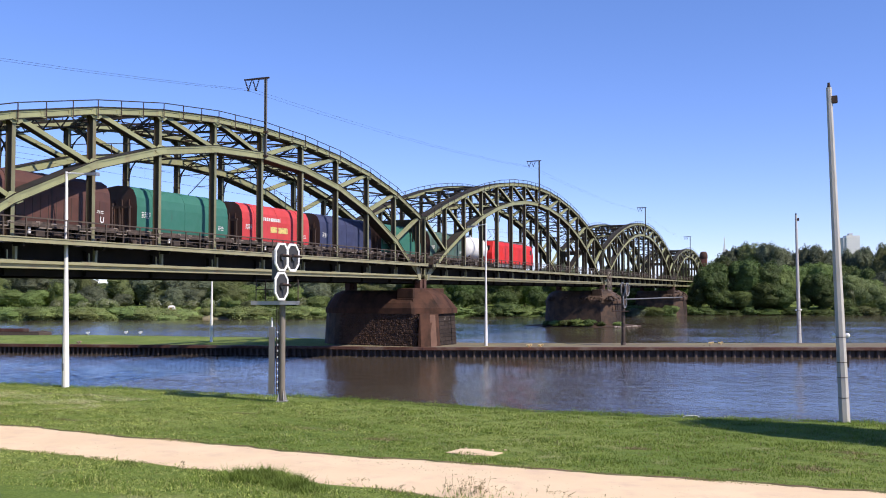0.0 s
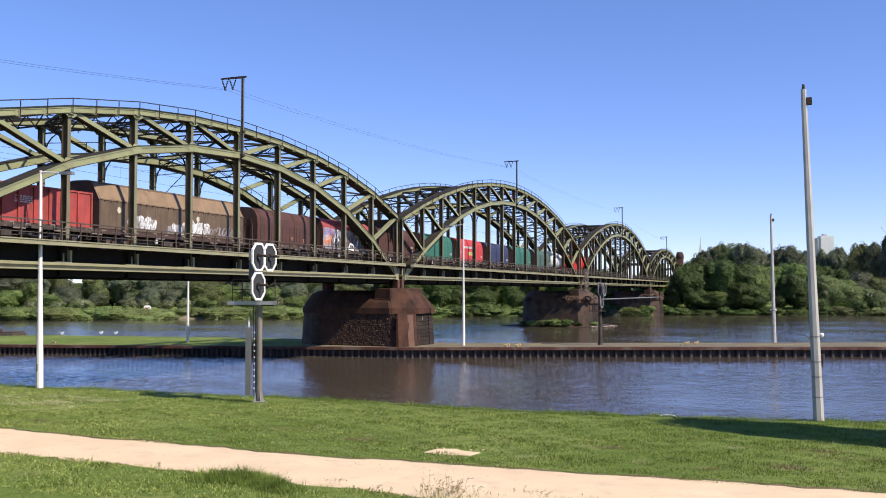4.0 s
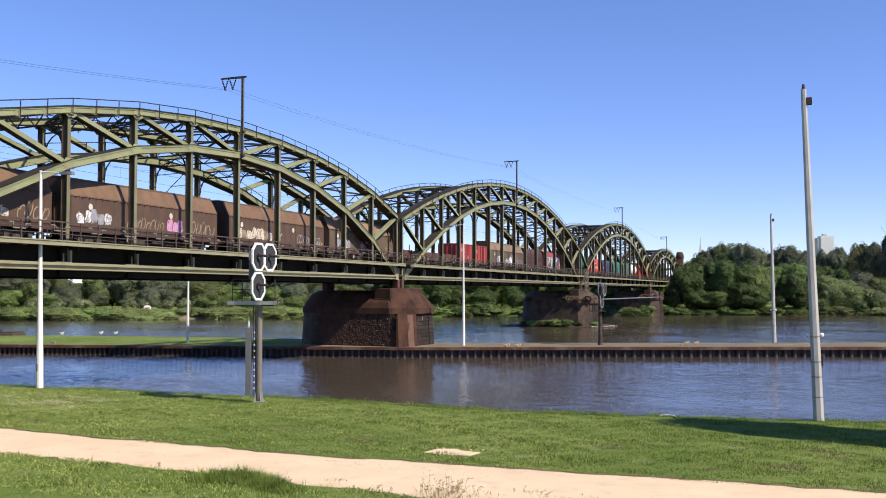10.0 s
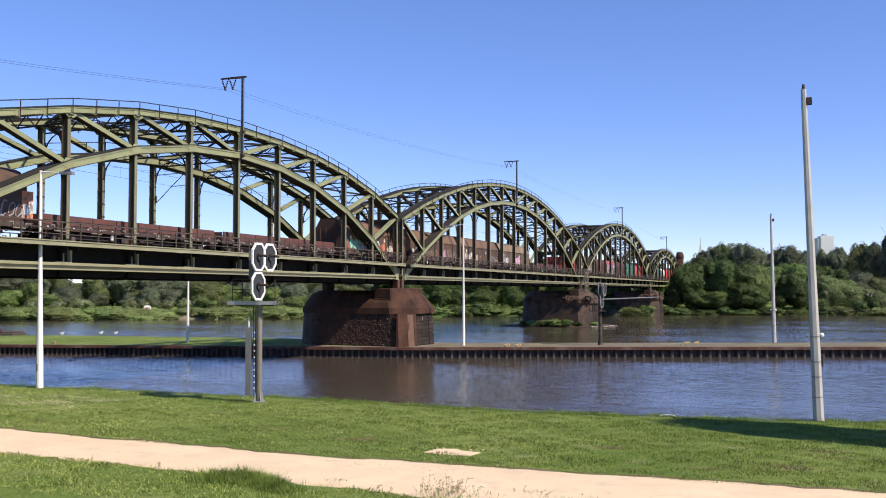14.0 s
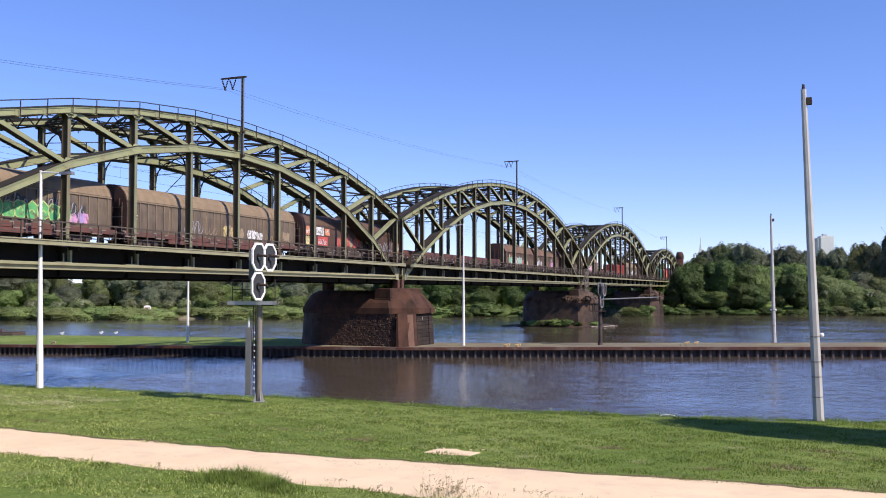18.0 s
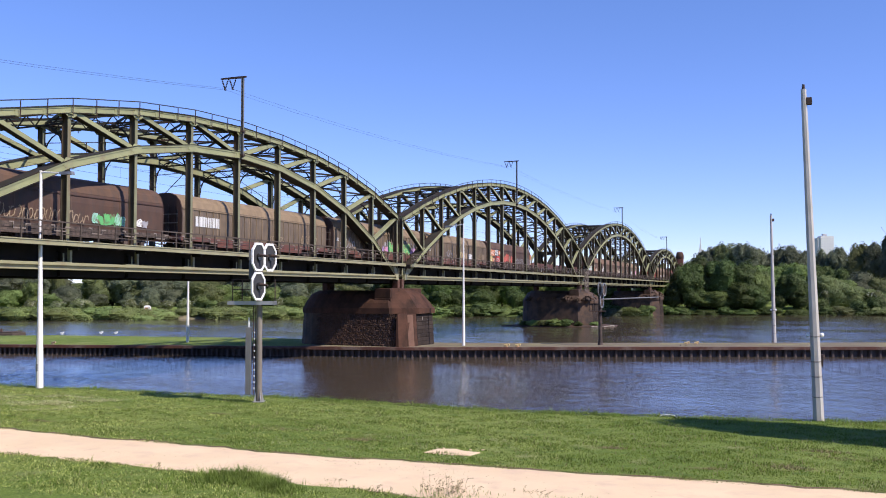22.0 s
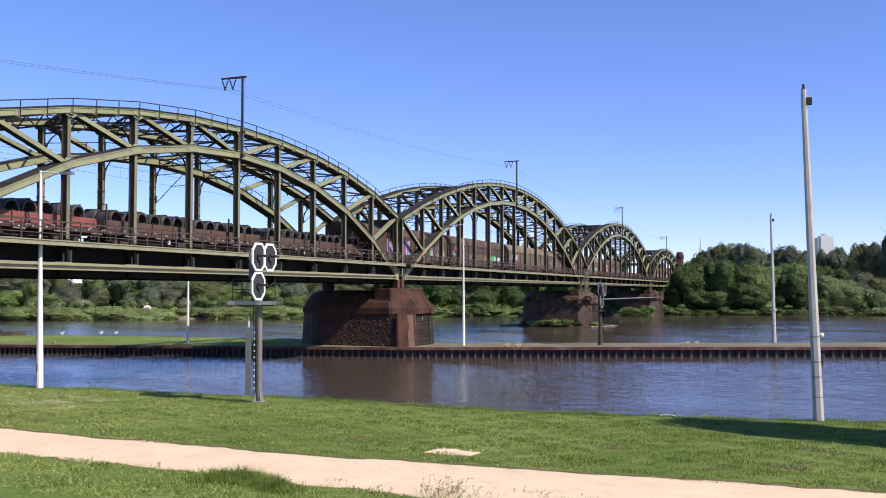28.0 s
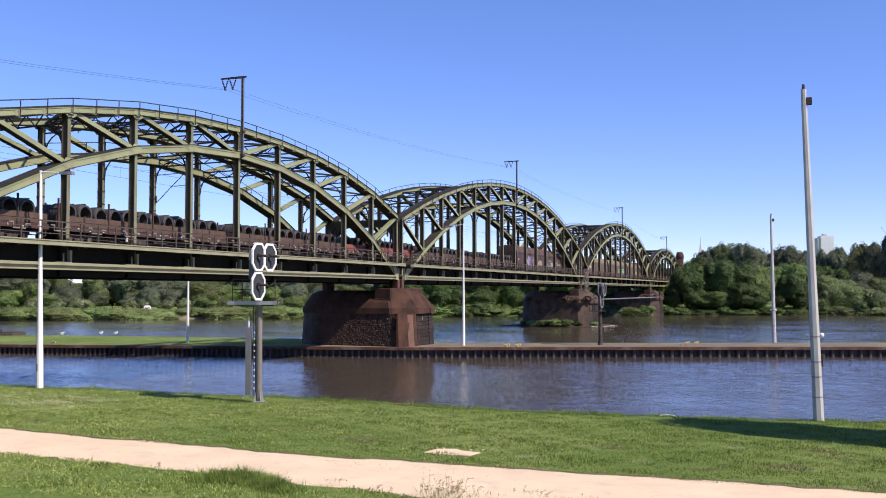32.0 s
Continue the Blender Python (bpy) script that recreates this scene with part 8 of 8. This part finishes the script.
# ---- distance ----
def tower_block():
    root = empty("tower_block", pose(54.0, 1176, -1.5, 0, 0, 14), "pale high-rise block beyond the trees", "tower block")
    part("pale_wing", Shape().box(-4.5, 9.5, -7, 7, 0, 67), M_TOWER, root, "pale sunlit facade")
    # shaded left side of the block, drawn as a greyer wing
    part("grey_wing", Shape().box(-7.5, -4.5, -6, 8, 0, 65), M_TOWER_SIDE, root, "facade coloured grey for its shaded side")
    part("lift_house", Shape().box(-1, 3, -3, 3, 67, 69.5), M_TOWER_SIDE, root)
    me = Shape().box(-0.7, 0.7, -0.05, 0.05, -0.65, 0.65).mesh("window", M_GLASS_FAR)
    for f in range(7):
        for c in range(5):
            ob = part("window", me, M_GLASS_FAR, root)
            ob.matrix_basis = pose(-3 + c * 2.8, -7.03, 64 - f * 2.9)
    return root


tower_block()


def lattice_tower():
    root = empty("transmitter_tower", pose(-114.7, 1542, 0), "far slender lattice transmitter tower", "tower")
    s = Shape()
    for z0, z1, w0, w1 in ((0, 55, 6.5, 3.6), (55, 60, 5, 4.5), (60, 68, 3.0, 2.2), (68, 76, 1.6, 1.1), (76, 86, 0.7, 0.4)):
        s.loft([[(-w0, -w0, z0), (w0, -w0, z0), (w0, w0, z0), (-w0, w0, z0)], [(-w1, -w1, z1), (w1, -w1, z1), (w1, w1, z1), (-w1, w1, z1)]], True)
    part("lattice_mast", s, M_TOWER, root)
    return root


lattice_tower()


def bridge_house():
    root = empty("gate_tower", pose(-2.3, 347, 6.8), "red brick gate tower with a dark dome beyond the bridge", "tower")
    part("tower_wall", Shape().box(-1.15, 1.15, -1.15, 1.15, -6, 9.3, 0.05), M_BRICK, root, "red brick wall")
    n = 14
    part("dome", Shape().loft([[(r * math.cos(2 * math.pi * i / n), r * math.sin(2 * math.pi * i / n), z) for i in range(n)] for r, z in ((1.2, 9.3), (1.4, 9.5), (1.35, 10.5), (1.1, 11.3), (0.75, 11.7))], True, smooth=True), M_STONE, root, "dark rounded dome")
    return root


bridge_house()


def far_ridge():
    sh = Shape()
    rng = random.Random(8)
    rings = []
    for i in range(0, 140):
        x = -1500 + i * 20
        h = 8 + 3 * noise.noise((x * 0.01, 3.1, 0)) + rng.uniform(0, 1.5)
        rings.append([(x, 780, 0), (x, 784, h * 0.8), (x, 795, h), (x, 840, h * 0.9)])
    sh.loft(rings, closed=False, smooth=True)
    return single("far_woods", sh, M_FARHILL, "hazy wooded strip in the far distance", "woods", kind="stuff")


far_ridge()


blades("clover_leaves", 26000, (-12, 50, 20.0, 43.3), (0.03, 0.09), 0.022, M_TUFT, 35, "paler leafy clover patches in the meadow grass", keep=lambda x, y, r: off_path(x, y, r) & (patchy(x * 0.6 + 3, y * 0.9) + r.uniform(-0.6, 0.6, len(x)) > 0.25), lean=1.0)


def drier(x, y, r):
    """Thinner, paler grass towards the bridge and on the strip below the path."""
    k = np.interp(x, [-8, 10, 22, 30], [1.0, 0.85, 0.45, 0.1]) * np.clip(0.7 + 0.5 * patchy(x * 0.7 + 1, y * 0.8), 0, 1.4)
    k = np.where(y < 25.5, np.maximum(k, np.interp(x, [20, 28, 36], [1.0, 0.7, 0.3])), k)
    return off_path(x, y, r) & (r.random(len(x)) < k)


blades("dry_sward", 190000, (-10, 32, 20.0, 43.0), (0.03, 0.08), 0.013, M_SWARD, 38, "yellow-green thinning grass in the drier meadow", keep=drier, lean=1.3)
blades("slab_straw", 2600, (20, 31, 29.2, 34), (0.03, 0.08), 0.012, M_HAY, 36, "pale dry grass round the slab", keep=lambda x, y, r: off_path(x, y, r) & (patchy(x * 1.1, y * 1.5) + r.uniform(-0.5, 0.5, len(x)) > 0.35), lean=1.0)


def by_path(x, y, r):
    lo, hi = np.interp(x, *zip(*PATH_NEAR)), np.interp(x, *zip(*PATH_FAR))
    return (np.minimum(np.abs(y - lo), np.abs(y - hi)) < np.abs(r.normal(0.0, 0.16, len(x)))) & off_path(x, y, r)


blades("edge_straw", 260000, (2, 46, 23.0, 30.2), (0.015, 0.07), 0.014, M_DRY, 37, "trodden dry grass along the path's edges", keep=by_path, lean=0.9)
def worn_spots(rng, count):
    spots = np.array([(40.3, 33.5, 0.7), (38.8, 31.1, 0.6), (39.6, 34.6, 0.5), (20.8, 33.3, 0.6), (15.8, 36.4, 0.25), (24.5, 31.8, 0.4), (33.0, 33.0, 0.3), (36.2, 30.2, 0.4), (10.5, 32.0, 0.4)])
    k = spots[rng.integers(0, len(spots), count)]
    return k[:, 0] + rng.normal(0, 1, count) * k[:, 2], k[:, 1] + rng.normal(0, 0.35, count) * k[:, 2]


blades("worn_grass", 3400, (0, 1, 0, 1), (0.03, 0.08), 0.016, M_DRY, 39, "brown worn spots in the meadow grass", clump=worn_spots, keep=off_path, lean=1.2)
# pale mown patch near the lamp pole
blades("mown_straw", 13000, (-2, 8.6, 34.6, 40.0), (0.04, 0.12), 0.015, M_HAY, 31, "pale mown grass lying on the meadow", lean=1.2, keep=lambda x, y, r: patchy(x * 0.8, y * 1.3) + r.uniform(-0.5, 0.5, len(x)) > 0.1)


def path_grit():
    rng = random.Random(61)
    sh = Shape()
    for i in range(260):
        cx, cy, sx = ((26.7, 27.4, 1.0), (28.6, 26.8, 1.2), (33.0, 25.8, 2.5), (20.0, 26.6, 3.0))[i % 4]
        sh.blob((cx + rng.gauss(0, sx), cy + rng.gauss(0, 0.3), 0.045), rng.uniform(0.006, 0.014), 4, 0.3, 0.6, i)
    return single("path_grit", sh, M_SOIL, "loose brown grit and small stones on the path", "grit", kind="stuff")


path_grit()


def loose_hoop():
    arc = [(0.32 * math.cos(a), 0.05 * math.sin(3 * a), 0.02 + 0.07 * math.sin(a)) for a in [math.pi * j / 12 for j in range(13)]]
    return single("plastic_hoop", Shape().polyline(arc, 0.018, 6), M_WHITE, "bent white plastic hoop lying in the bank grass", "hoop", m=pose(33.7, 41.95, 0.0, 0, 0, 20))


loose_hoop()


# ---- the train runs over the bridge, the river drifts ----
def motions():
    for thing, rear in TRAIN:
        walk(thing, [(t, pose(TRACK_X, rear + SPEED * t, RAIL_Z)) for t in (0, 8, 16, 24, 32)])
    walk(RIVER, [(t, pose(-0.3 * t, 0, 0)) for t in (0, 8, 16, 24, 32)])


motions()
